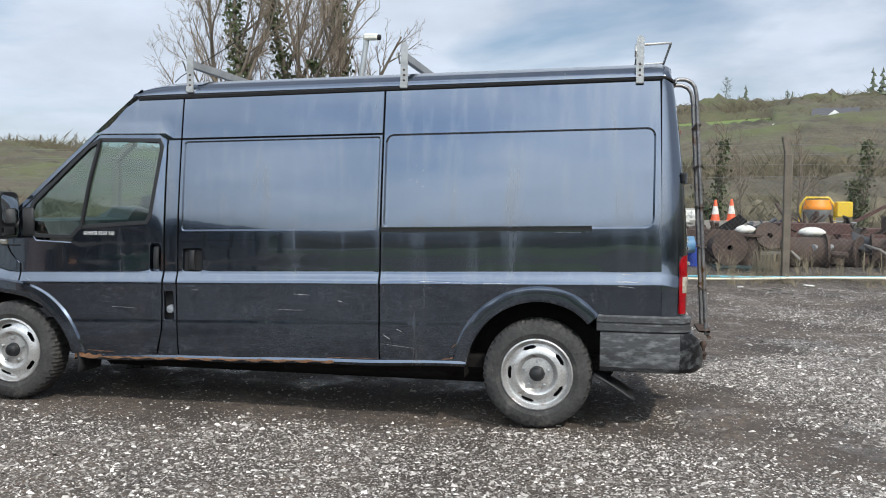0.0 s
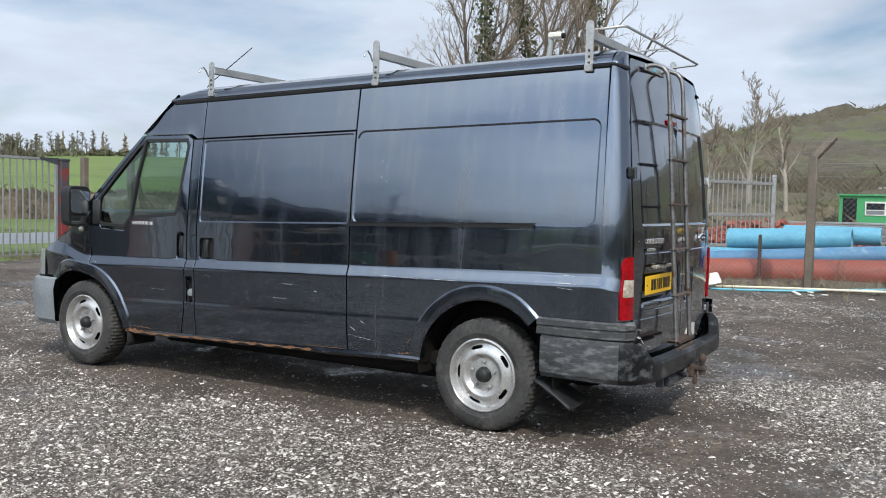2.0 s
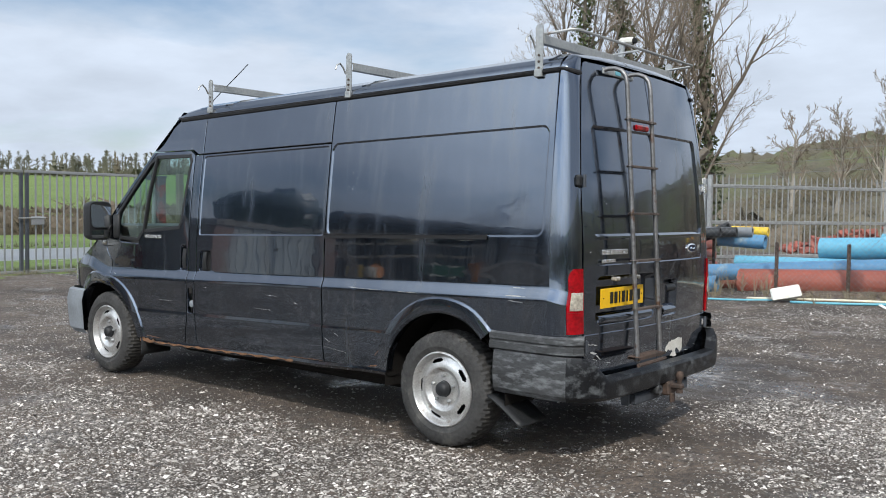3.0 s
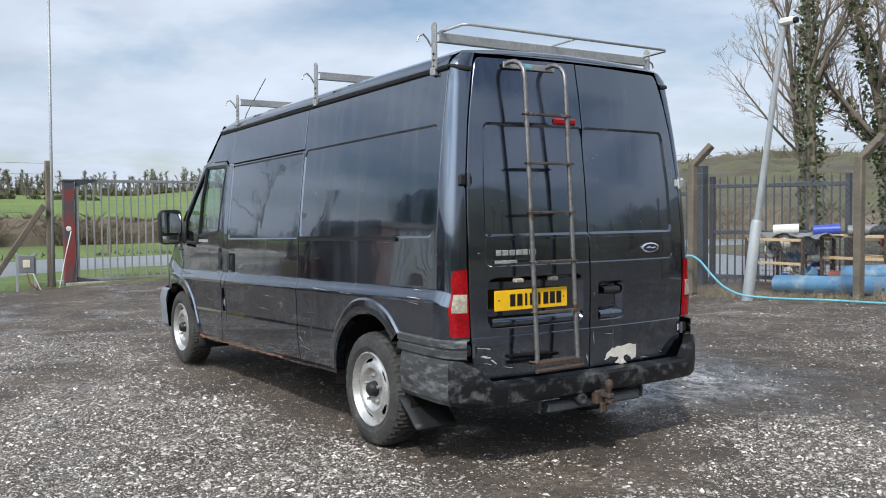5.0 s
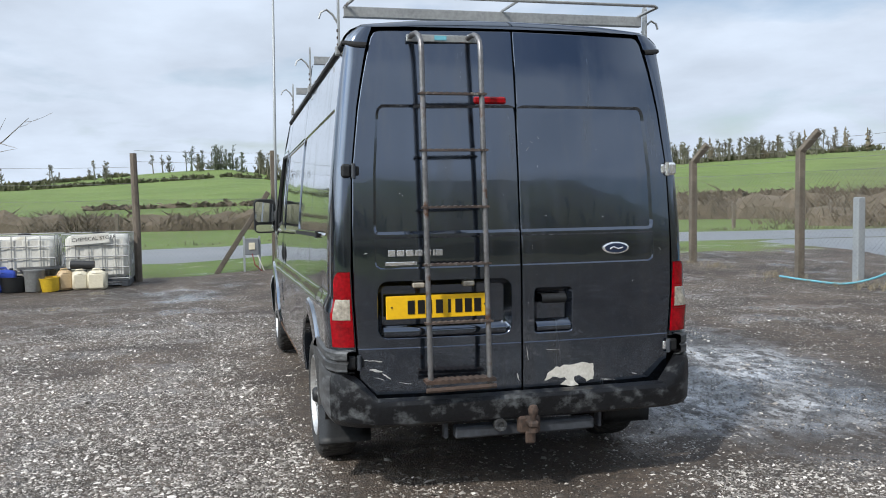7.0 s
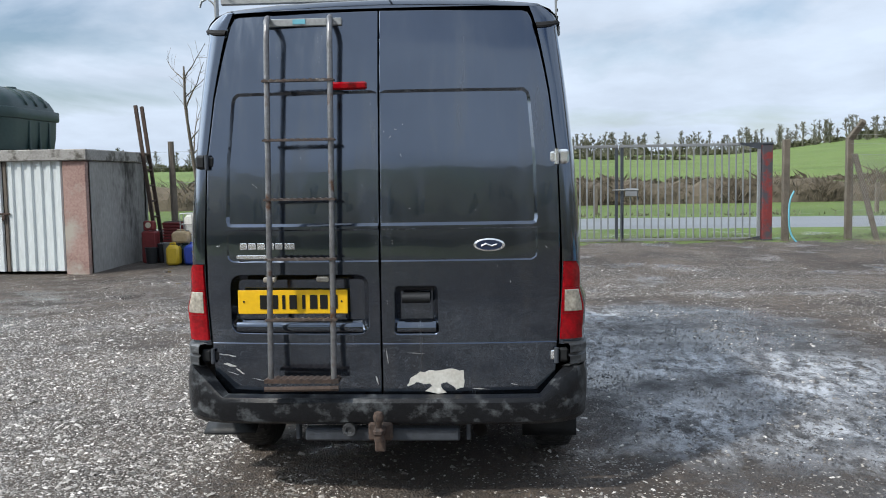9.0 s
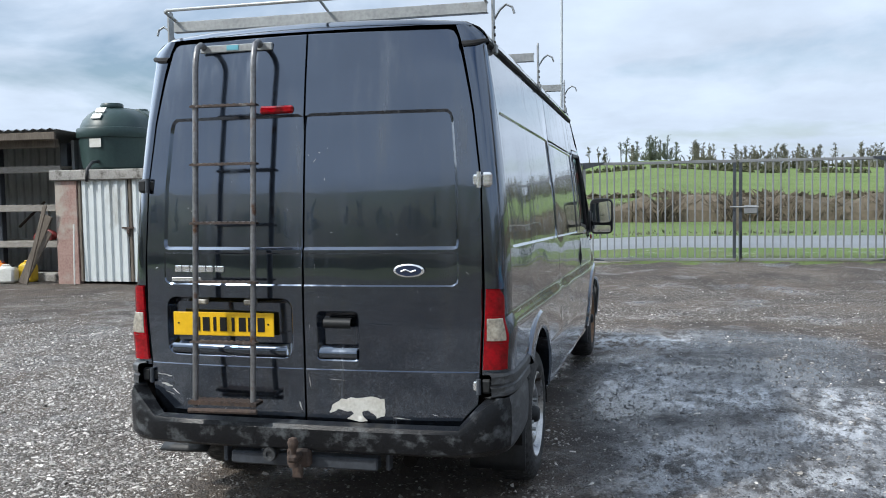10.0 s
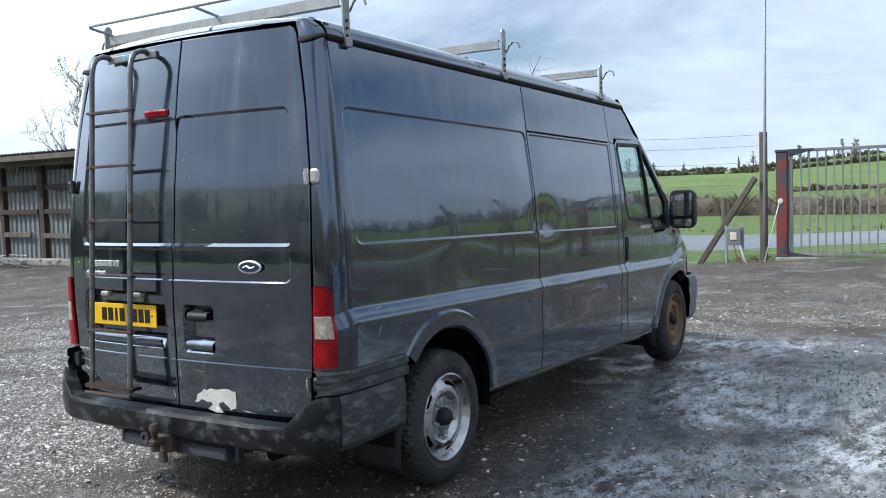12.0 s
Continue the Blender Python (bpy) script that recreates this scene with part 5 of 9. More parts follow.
# number plate with plain bars for its characters
plate = part("number_plate", Shape().box((0.936, -0.418, 0.948), (0.006, 0.520, 0.112), bev=0.002), PLATE, van, "yellow number plate with black marks")
for y, w in ((-0.585, 0.035), (-0.535, 0.035), (-0.490, 0.014), (-0.445, 0.035), (-0.395, 0.014), (-0.348, 0.035), (-0.300, 0.035), (-0.252, 0.035)):
    part("mark", Shape().box((0.9405, y + 0.03, 0.948), (0.003, w, 0.066)), BLACK, plate)
for y in (-0.650, -0.186):
    part("screw", Shape().lathe([(0.005, 0), (0.004, 0.003), (0.0, 0.004)], 8, Matrix.Translation((0.940, y, 0.950)) @ pose(0, 0, 0, 0, 90)), BLACK, plate)
for y in (-0.52, -0.27):
    part("plate_light", Shape().box((0.945, y, 1.055), (0.035, 0.06, 0.025), bev=0.006), LAMP_CLEAR, van)
part("plate_ledge", Shape().grid(lambda y, k: (rear_map(y, 0.826)[0] + (-0.006, 0.004, 0.005, -0.002)[k], y, (0.852, 0.842, 0.816, 0.806)[k]), np.linspace(-0.69, -0.085, 14), range(4)), PAINT, van, "pressed ledge under the plate", smooth=True)
s = Shape()
s.grid(lambda y, k: (rear_map(y, 0.96)[0] + (-0.02, 0.004, 0.012, 0.004, -0.02)[k], y, (0.99, 0.985, 0.965, 0.945, 0.94)[k]), np.linspace(0.10, 0.23, 8), range(5))
part("door_grip", s, PLASTIC, van, "black rear door handle", smooth=True)
s = Shape()
s.grid(lambda y, k: (rear_map(y, 0.82)[0] + (-0.03, 0.004, 0.006, 0.0)[k], y, (0.862, 0.838, 0.815, 0.806)[k]), np.linspace(0.075, 0.255, 8), range(4))
part("grip_ledge", s, PAINT, van, smooth=True)
# oval badge and raised chrome marks
s = Shape()
for r, o in ((1.0, 0.0), (1.0, 0.006), (0.86, 0.009)):
    s.v += [(rear_x(0.5, 1.2) + o, 0.505 + 0.072 * r * math.cos(2 * math.pi * k / 28), 1.208 + 0.030 * r * math.sin(2 * math.pi * k / 28)) for k in range(28)]
s.f = [(r * 28 + k, r * 28 + (k + 1) % 28, (r + 1) * 28 + (k + 1) % 28, (r + 1) * 28 + k) for r in range(2) for k in range(28)] + [tuple(range(56, 84))]
badge = part("oval_badge", s, CHROME, van, "oval badge with chrome rim", smooth=40)
s = Shape()
s.v = [(rear_x(0.5, 1.2) + 0.0102, 0.505 + 0.060 * math.cos(2 * math.pi * k / 28), 1.208 + 0.0235 * math.sin(2 * math.pi * k / 28)) for k in range(28)]
s.f = [tuple(range(28))]
part("badge_field", s, BADGE_BLUE, badge)
part("badge_mark", Shape().tube([(rear_x(0.5, 1.2) + 0.012, 0.470, 1.204), (rear_x(0.5, 1.2) + 0.012, 0.49, 1.213), (rear_x(0.5, 1.2) + 0.012, 0.515, 1.203), (rear_x(0.5, 1.2) + 0.012, 0.54, 1.210)], 0.004, 5), CHROME, badge)
for k, w in enumerate((0.034, 0.036, 0.036, 0.036, 0.034, 0.010, 0.034)):
    y = -0.665 + (0.0, 0.042, 0.086, 0.130, 0.172, 0.205, 0.230)[k]
    part("raised_mark", Shape().box((rear_x(y + 0.02, 1.21) - 0.001, y + 0.02, 1.21), (0.010, w, 0.030), bev=0.002), CHROME, van)
part("small_badge", Shape().box((rear_x(-0.6, 1.155) + 0.001, -0.60, 1.160), (0.007, 0.155, 0.018), bev=0.002), CHROME, van)
for sign in (-1, 1):
    for k, w in enumerate((0.030, 0.032, 0.032, 0.032, 0.030, 0.010, 0.030)):
        x = -3.155 + (0.0, 0.037, 0.074, 0.112, 0.150, 0.180, 0.204)[k]
        part("raised_mark", Shape().box((x, sign * (half_width(x, 1.195) + 0.002), 1.197 + 0.008 * math.sin(0)), (w, 0.006, 0.026), bev=0.0015), CHROME, van)

# high stop lamp
part("stop_lamp", Shape().box((rear_x(-0.12, 1.945) + 0.004, -0.135, 1.948), (0.02, 0.165, 0.036), bev=0.008), LAMP_RED, van, "red high stop lamp")

# patch of bare white paint on the door skirt
rnd = random.Random(11)
s = Shape()
cv = [(0.115, 0.555), (0.135, 0.590), (0.18, 0.618), (0.25, 0.628), (0.33, 0.632), (0.375, 0.622), (0.385, 0.58), (0.375, 0.545), (0.345, 0.535), (0.33, 0.55), (0.30, 0.572), (0.27, 0.560), (0.285, 0.540),
      (0.24, 0.545), (0.225, 0.565), (0.19, 0.560), (0.16, 0.572), (0.135, 0.552)]
cv = [(a + rnd.uniform(-0.004, 0.004), b + rnd.uniform(-0.004, 0.004)) for a, b in resample(cv, 0.02)]
s = panel(cv, lambda a, b, d=0: rear_map(a, b, -0.0042 + d), step=0.03, thick=0.002, bevel=0.0005)
part("peeled_patch", s, WHITE_PAINT, van, "patch of bare white paint", smooth=True)
cv = [(0.20, 0.528), (0.23, 0.550), (0.28, 0.538), (0.30, 0.520), (0.26, 0.515)]
part("peeled_patch", panel(resample(cv, 0.02), lambda a, b, d=0: rear_map(a, b, -0.0042 + d), step=0.03, thick=0.002, bevel=0.0005), WHITE_PAINT, van, smooth=True)

# rear bumper
PLAN = [(0.395, 0.948), (0.60, 0.958), (0.78, 0.958), (0.88, 0.945), (0.955, 0.905), (1.005, 0.84), (1.035, 0.74), (1.048, 0.55), (1.055, 0.25), (1.055, 0.0)]
PLAN = [(x, -y) for x, y in PLAN] + [(x, y) for x, y in PLAN[-2::-1]]


def bumper_point(i, k):
    x, y = PLAN[i]
    w = abs(y) / 0.958
    top = 0.515 + 0.125 * float(smoothstep(0.80, 0.92, w)) 
    bot = 0.392
    q = (0.0, 0.12, 0.5, 0.85, 1.0, 1.0)[k]
    o = (-0.02, 0.0, 0.006, 0.004, -0.006, -0.07)[k]
    nx, ny = (PLAN[min(i + 1, len(PLAN) - 1)][1] - PLAN[max(i - 1, 0)][1]), -(PLAN[min(i + 1, len(PLAN) - 1)][0] - PLAN[max(i - 1, 0)][0])
    ln = math.hypot(nx, ny)
    return (x + o * nx / ln, y + o * ny / ln, bot + (top - bot) * q + (0.0 if k < 5 else 0.004))


s = Shape()
s.grid(bumper_point, range(3, len(PLAN) - 3), range(6))
sheet("rear_bumper", s, SCUFFED, van, "scuffed black plastic rear bumper")
for i0 in (0, len(PLAN) - 4):
    sheet("bumper_end", Shape().grid(bumper_point, range(i0, i0 + 4), range(6)), SCRAPED, van, "scraped grey bumper end")
for sign in (-1, 1):
    s = Shape()
    pl = [(0.372, 0.950), (0.60, 0.955), (0.76, 0.953), (0.84, 0.943), (0.905, 0.915), (0.945, 0.862)]

    def strip(i, k):
        x, y = pl[i]
        o, z = ((-0.03, 0.752), (0.002, 0.748), (0.010, 0.738), (0.010, 0.706), (0.002, 0.700), (0.002, 0.694), (0.009, 0.688), (0.010, 0.652), (0.002, 0.645), (-0.03, 0.643))[k]
        return (x + o * 0.5 * (i > 2), sign * (y + o), z)
    s.grid(strip, range(6), range(10))
    sheet("side_moulding", s, SCRAPED, van, "ribbed scuffed side moulding", angle=25)

# tow bar
s = Shape()
s.box((0.98, 0.0, 0.335), (0.06, 0.72, 0.06), bev=0.008)
tow = part("tow_bar", s, DARKSTEEL, van, "rusty tow bar")
part("side_bracket", Shape().box((0.96, 0.40, 0.35), (0.05, 0.02, 0.09), bev=0.004), DARKSTEEL, tow)
part("side_bracket", Shape().box((0.96, -0.40, 0.35), (0.05, 0.02, 0.09), bev=0.004), DARKSTEEL, tow)
s = Shape().box((1.045, 0.0, 0.365), (0.05, 0.11, 0.085), bev=0.01)
s.box((1.09, 0.0, 0.38), (0.10, 0.05, 0.035), bev=0.01)
part("coupling", s, RUST, tow, "rusty coupling block")
s = Shape().lathe([(0.0, 0.05), (0.018, 0.044), (0.026, 0.025), (0.022, 0.004), (0.014, -0.01), (0.014, -0.06), (0.022, -0.065), (0.022, -0.085), (0.0, -0.085)], 14, Matrix.Translation((1.115, 0.0, 0.425)))
part("tow_ball", s, RUST, tow, smooth=40)
part("pin", Shape().box((1.07, 0.0, 0.305), (0.02, 0.05, 0.06), bev=0.006), RUST, tow)
s = Shape().lathe([(0.0, 0.022), (0.014, 0.022), (0.016, 0.030), (0.030, 0.030), (0.033, 0.022), (0.033, 0.0), (0.027, -0.008), (0.027, -0.04), (0.0, -0.04)], 14, Matrix.Translation((1.03, -0.145, 0.37)) @ pose(0, 0, 0, 0, 90))
part("socket", s, SCRAPED, tow, "dirty grey trailer socket", smooth=40)

# wheels


def wheel(x, sign, rusty=False):
    m = Matrix.Translation((x, sign * 0.835, 0.348)) @ pose(0, 0, 0, 90 if sign < 0 else -90, 0, 0)
    w = new("wheel")
    w.parent = van
    w.matrix_basis = m
    s = Shape()
    prof = [(0.222, 0.085), (0.232, 0.098), (0.262, 0.112), (0.300, 0.110), (0.328, 0.098), (0.343, 0.084), (0.350, 0.06), (0.352, 0.02), (0.352, -0.02), (0.350, -0.06), (0.343, -0.084), (0.328, -0.098), (0.300, -0.110), (0.262, -0.112), (0.222, -0.09)]
    N = 144

    def tread(i, k):
        r, h = prof[k]
        a = 2 * math.pi * i / N
        if 3 <= k <= 11:
            blk = (i + (k % 2) * 2) % 4
            r -= (0.012 if k in (3, 4, 5, 9, 10, 11) else 0.009) if blk == 0 else 0.0
        return (r * math.cos(a), r * math.sin(a), h)
    s.grid(tread, range(N), range(len(prof)), wrap=True)
    sheet("tyre", s, TYRE, w, "worn black tyre with muddy sidewall", angle=25)
    s = Shape()
    pr = [(0.233, 0.090), (0.229, 0.104), (0.222, 0.107), (0.216, 0.101), (0.209, 0.082), (0.201, 0.069), (0.194, 0.067), (0.187, 0.070), (0.182, 0.073), (0.170, 0.080), (0.165, 0.083), (0.150, 0.089),
          (0.134, 0.090), (0.122, 0.084), (0.112, 0.070), (0.104, 0.064), (0.085, 0.064), (0.066, 0.068), (0.050, 0.068)]
    M2 = 120
    v = [(r * math.cos(2 * math.pi * i / M2), r * math.sin(2 * math.pi * i / M2), h) for i in range(M2) for r, h in pr]
    c = len(pr)
    f = []
    for i in range(M2):
        ph = i % 24
        for k in range(c - 1):
            if (k == 8 and 7 <= ph <= 15) or (k in (7, 9) and 8 <= ph <= 14):
                continue
            f.append((i * c + k, ((i + 1) % M2) * c + k, ((i + 1) % M2) * c + k + 1, i * c + k + 1))
    s.add(v, f)
    rim = sheet("rim", s, RIM_RUSTY if rusty else RIM if sign < 0 else RIM_BRIGHT, w, "rust-brown steel rim" if rusty else "silver slotted steel rim", angle=30)
    # black disc painting the shade behind the rim slots
    s = Shape().lathe([(0.0, 0.02), (0.228, 0.02), (0.228, -0.05)], 32)
    part("brake_backing", s, GAP, w)
    s = Shape().lathe([(0.0, 0.118), (0.030, 0.116), (0.040, 0.108), (0.046, 0.09), (0.048, 0.07)], 24)
    part("hub_cap", s, PLASTIC, rim, "black plastic hub cap", smooth=40)
    for k in range(5):
        a = 2 * math.pi * k / 5 + 0.3
        part("wheel_nut", Shape().lathe([(0.0, 0.098), (0.010, 0.096), (0.012, 0.074)], 6, Matrix.Translation((0.082 * math.cos(a), 0.082 * math.sin(a), 0.0))), RIM_RUSTY if rusty else STEEL, rim)
    return w


for x, sg, ru in ((0.0, -1, False), (0.0, 1, False), (-3.75, -1, False), (-3.75, 1, True)):
    wheel(x, sg, ru)

# mud flaps
s = Shape()
s.grid(lambda t, y: (0.36 + 0.25 * t, y - 0.03 * t, 0.375 - 0.115 * t - 0.03 * t * t + 0.006 * math.sin(9 * y)), np.linspace(0, 1, 8), np.linspace(-0.95, -0.68, 5))
sheet("mud_flap", s, PLASTIC, van, "black rubber mud flap bent backwards")
for x, sg, z0 in ((0.40, 1, 0.17), (-3.27, -1, 0.21), (-3.27, 1, 0.20)):
    s = Shape()
    s.grid(lambda t, y: (x + 0.05 * math.sin(2.2 * t), sg * y, 0.46 + (z0 - 0.46) * t), np.linspace(0, 1, 8), np.linspace(0.66, 0.94, 5))
    part("mud_flap", s, PLASTIC, van, smooth=True)
for o in van.children:
    if o.name.startswith("mud_flap"):
        md = o.modifiers.new("thick", "SOLIDIFY"); md.thickness = 0.012

# underbody, inner hull, cab
s = Shape()
s.box((-1.72, 0, 0.36), (2.7, 1.50, 0.12), bev=0.03)
# low block added to keep light off the ground under the van
s.box((-1.75, 0.05, 0.30), (3.1, 1.10, 0.22), bev=0.04)
s.box((-1.72, 0, 0.38), (4.4, 1.56, 0.10), bev=0.02)
s.box((-1.2, -0.45, 0.33), (1.2, 0.5, 0.16), bev=0.03)
s.box((-1.9, 0.35, 0.32), (1.6, 0.08, 0.12), bev=0.02)
s.tube([(-2.8, 0.3, 0.28), (-1.2, 0.25, 0.26), (0.2, 0.4, 0.28), (0.8, 0.45, 0.30)], 0.035, 8)
s.tube([(0, -0.75, 0.345), (0, 0.75, 0.345)], 0.06, 10)
s.tube([(-3.75, -0.75, 0.345), (-3.75, 0.75, 0.345)], 0.05, 10)
s.box((0.45, 0, 0.42), (0.9, 1.3, 0.08), bev=0.02)
s.box((-3.9, 0, 0.40), (1.0, 1.1, 0.20), bev=0.04)
part("underbody", s, UNDER, van)
# black shell added behind the panels, standing in for shade in the seams
s = Shape()
hz = [0.42, 0.66, 0.95, 1.28, 1.6, 1.9, 2.17]
s.grid(lambda x, k: (x, -(half_width(x, hz[k]) - 0.035) if k < 7 else (half_width(x, hz[13 - k]) - 0.035), hz[k] if k < 7 else hz[13 - k]), [-2.52, -1.5, -0.5], range(14))
for xx in (-2.52,):
    n = 14
    s.add([(xx, -(half_width(xx, hz[k]) - 0.035) if k < 7 else (half_width(xx, hz[13 - k]) - 0.035), hz[k] if k < 7 else hz[13 - k]) for k in range(14)], [tuple(range(14))])
s.grid(lambda x, k: (x, (-1 if k < 5 else 1) * (half_width(x, hz[2 + k] if k < 5 else hz[11 - k]) - 0.035 - (0.13 if x > 0.8 else 0)), hz[2 + k] if k < 5 else hz[11 - k]), [-0.5, 0.3, 0.70, 0.77], range(10))
s.grid(lambda y, z: (rear_x(y, z) - 0.115, y, z), np.linspace(-0.74, 0.74, 9), np.linspace(0.45, 2.2, 9))
sheet("inner_hull", s, GAP, van)
s = Shape()
s.box((-3.0, 0, 0.62), (1.4, 1.75, 0.06))
part("cab_floor", s, SEAT, van)
for y in (-0.55, -0.15, 0.52):
    w = 0.40 if y < 0 else 0.46
    st = new("seat"); st.parent = van
    st.matrix_basis = Matrix.Translation((-0.13, 0, 0.04))
    s = Shape().box((-2.92, y, 0.92), (0.50, w, 0.16), bev=0.05)
    part("cushion", s, SEAT, st)
    s = Shape().box((0, 0, 0.30), (0.13, w, 0.62), Matrix.Translation((-2.68, y, 0.95)) @ pose(0, 0, 0, 0, 12, 0), bev=0.05)
    part("backrest", s, SEAT, st)
    s = Shape().box((0, 0, 0.72), (0.09, 0.24, 0.17), Matrix.Translation((-2.68, y, 0.95)) @ pose(0, 0, 0, 0, 12, 0), bev=0.04)
    part("headrest", s, SEAT, st)
s = Shape()
s.grid(lambda k, y: ((-3.98, -3.72, -3.52, -3.47, -3.50, -3.58)[k], y, (1.18, 1.29, 1.27, 1.16, 0.98, 0.62)[k] + (0.09 if 0.3 < y < 0.75 and k in (1, 2) else 0)), range(6), np.linspace(-0.88, 0.88, 15))
sheet("dashboard", s, DASH, van)
s = Shape()
s.tube([(-3.30 + 0.10 * math.cos(a), 0.52 + 0.19 * math.sin(a), 1.12 + 0.16 * math.cos(a)) for a in np.linspace(0, 2 * math.pi, 25)], 0.016, 6)
s.tube([(-3.30, 0.52, 1.12), (-3.50, 0.52, 1.0)], 0.03, 8)
s.tube([(-3.30, 0.34, 1.12), (-3.30, 0.70, 1.12)], 0.018, 6)
part("steering_wheel", s, PLASTIC, van, smooth=60)

# door mirrors
for sign in (-1, 1):
    mi = new("door_mirror"); mi.parent = van
    s = Shape()
    cx, cy, cz = -3.735, sign * 1.035, 1.315
    rows = [(-0.055, 0.80), (-0.045, 0.95), (0.0, 1.0), (0.045, 1.0), (0.058, 0.96)]
    ring = rounded(-0.105, -0.165, 0.105, 0.165, 0.05, 4)
    n = len(ring)
    for dx, k in rows:
        s.v += [(cx + dx, cy + a * k, cz + b * k) for a, b in ring]
    s.f += [(r * n + i, r * n + (i + 1) % n, (r + 1) * n + (i + 1) % n, (r + 1) * n + i) for r in range(4) for i in range(n)] + [tuple(range(n))[::-1], tuple(range(4 * n, 5 * n))]
    sheet("housing", s, PLASTIC, mi, "black mirror housing", angle=50)
    s = Shape()
    s.v = [(cx + 0.064 + 0.010 * a * sign - 0.07 * b * 0.62, cy + a * 0.86, cz + 0.045 + b * 0.62) for a, b in ring]
    s.f = [tuple(range(n))]
    part("glass", s, MIRROR, mi)
    s = Shape()
    s.v = [(cx + 0.0605, cy + a * 0.80, cz - 0.115 + b * 0.20) for a, b in ring]
    s.f = [tuple(range(n))]
    part("wide_glass", s, MIRROR, mi)
    s = Shape()
    s.tube([(cx + 0.0, cy - sign * 0.07, cz - 0.05), (cx + 0.05, sign * 0.93, cz - 0.07)], 0.042, 10)
    s.box((-3.60, sign * (half_width(-3.6, 1.25) + 0.004), 1.27), (0.09, 0.025, 0.20), bev=0.01)
    part("arm", s, PLASTIC, mi, smooth=50)

# slider rail and fuel cap recess on the near side
s = Shape()
s.box((-0.353, -0.939, 1.287), (1.365, 0.014, 0.034), bev=0.004)
part("slider_rail", s, GAP, van, "black slider door rail")
part("rail_trim", Shape().box((-0.353, -0.948, 1.272), (1.36, 0.006, 0.006)), PAINT, van)
part("rail_trim", Shape().box((-0.353, -0.945, 1.300), (1.36, 0.006, 0.005)), PAINT, van)
s = Shape()
s.box((-2.523, -0.875, 0.76), (0.09, 0.06, 0.22))
part("fuel_recess", s, GAP, van)
part("fuel_cap", Shape().lathe([(0.0, 0.045), (0.026, 0.04), (0.03, 0.0)], 14, Matrix.Translation((-2.518, -0.905, 0.735)) @ pose(0, 0, 0, 90)), GREYPLASTIC, van, "grey fuel filler cap", smooth=40)

# roof bars
for bx, ztop, zbar in ((-2.42, 2.43, 2.370), (-0.91, 2.485, 2.395), (0.605, 2.495, 2.412)):
    rb = new("roof_bar"); rb.parent = van
    rb["label"] = "galvanised steel roof bar with end stops"
    for sign in (-1, 1):
        y = sign * 0.806
        z0 = 2.185 + 0.008 * (bx + 1)
        s = Shape()
        s.prism([(-0.024, z0), (0.024, z0), (0.024, ztop - 0.02), (0.016, ztop - 0.005), (0.0, ztop), (-0.016, ztop - 0.005), (-0.024, ztop - 0.02)], -0.004, 0.004, Matrix.Translation((bx, y + sign * 0.03, 0)) @ Matrix(((1, 0, 0, 0), (0, 0, 1, 0), (0, 1, 0, 0), (0, 0, 0, 1))))
        s.box((bx, y + sign * 0.038, z0 + 0.02), (0.05, 0.02, 0.045), bev=0.004)
        po = part("post", s, STEEL, rb)
        for k in range(3):
            part("bolt", Shape().lathe([(0.008, 0), (0.007, 0.006), (0, 0.007)], 8, Matrix.Translation((bx, y + sign * 0.034, z0 + 0.05 + 0.035 * k)) @ pose(0, 0, 0, 90 if sign < 0 else -90)), RUST, po)
        s = Shape()
        s.tube([(bx - 0.03, y + sign * 0.03, zbar - 0.05), (bx - 0.03, y + sign * 0.055, zbar - 0.01), (bx - 0.03, y + sign * 0.085, zbar + 0.015), (bx - 0.03, y + sign * 0.115, zbar), (bx - 0.03, y + sign * 0.125, zbar - 0.03)], 0.006, 6)
        part("hook", s, STEEL, rb, smooth=60)
    s = Shape()
    s.box((bx + 0.012, 0, zbar), (0.006, 1.62, 0.05), bev=0.001)
    s.box((bx - 0.004, 0, zbar + 0.024), (0.03, 1.62, 0.005))
    s.box((bx - 0.004, 0, zbar - 0.024), (0.03, 1.62, 0.005))
    part("crossbar", s, STEEL, rb)
    if bx > 0:
        s = Shape()
        s.tube([(bx, -0.80, zbar + 0.03), (bx + 0.17, -0.765, zbar + 0.045), (bx + 0.19, -0.74, zbar + 0.047), (bx + 0.19, 0.80, zbar + 0.047), (bx + 0.17, 0.825, zbar + 0.045), (bx, 0.80, zbar + 0.03)], 0.008, 6)
        s.tube([(bx, 0.02, zbar + 0.03), (bx + 0.19, 0.05, zbar + 0.047)], 0.007, 6)
        part("roller_frame", s, STEEL, rb, smooth=60)

# aerial
part("aerial", Shape().tube([(-2.60, -0.70, 2.265), (-2.56, -0.70, 2.30), (-2.14, -0.70, 2.54)], 0.0035, 5), PLASTIC, van)

# rear ladder
lad = new("ladder"); lad.parent = van
lad["label"] = "rusty steel rear door ladder"


def rail_x(z):
    return 0.985 + (2.10 - z) * 0.063


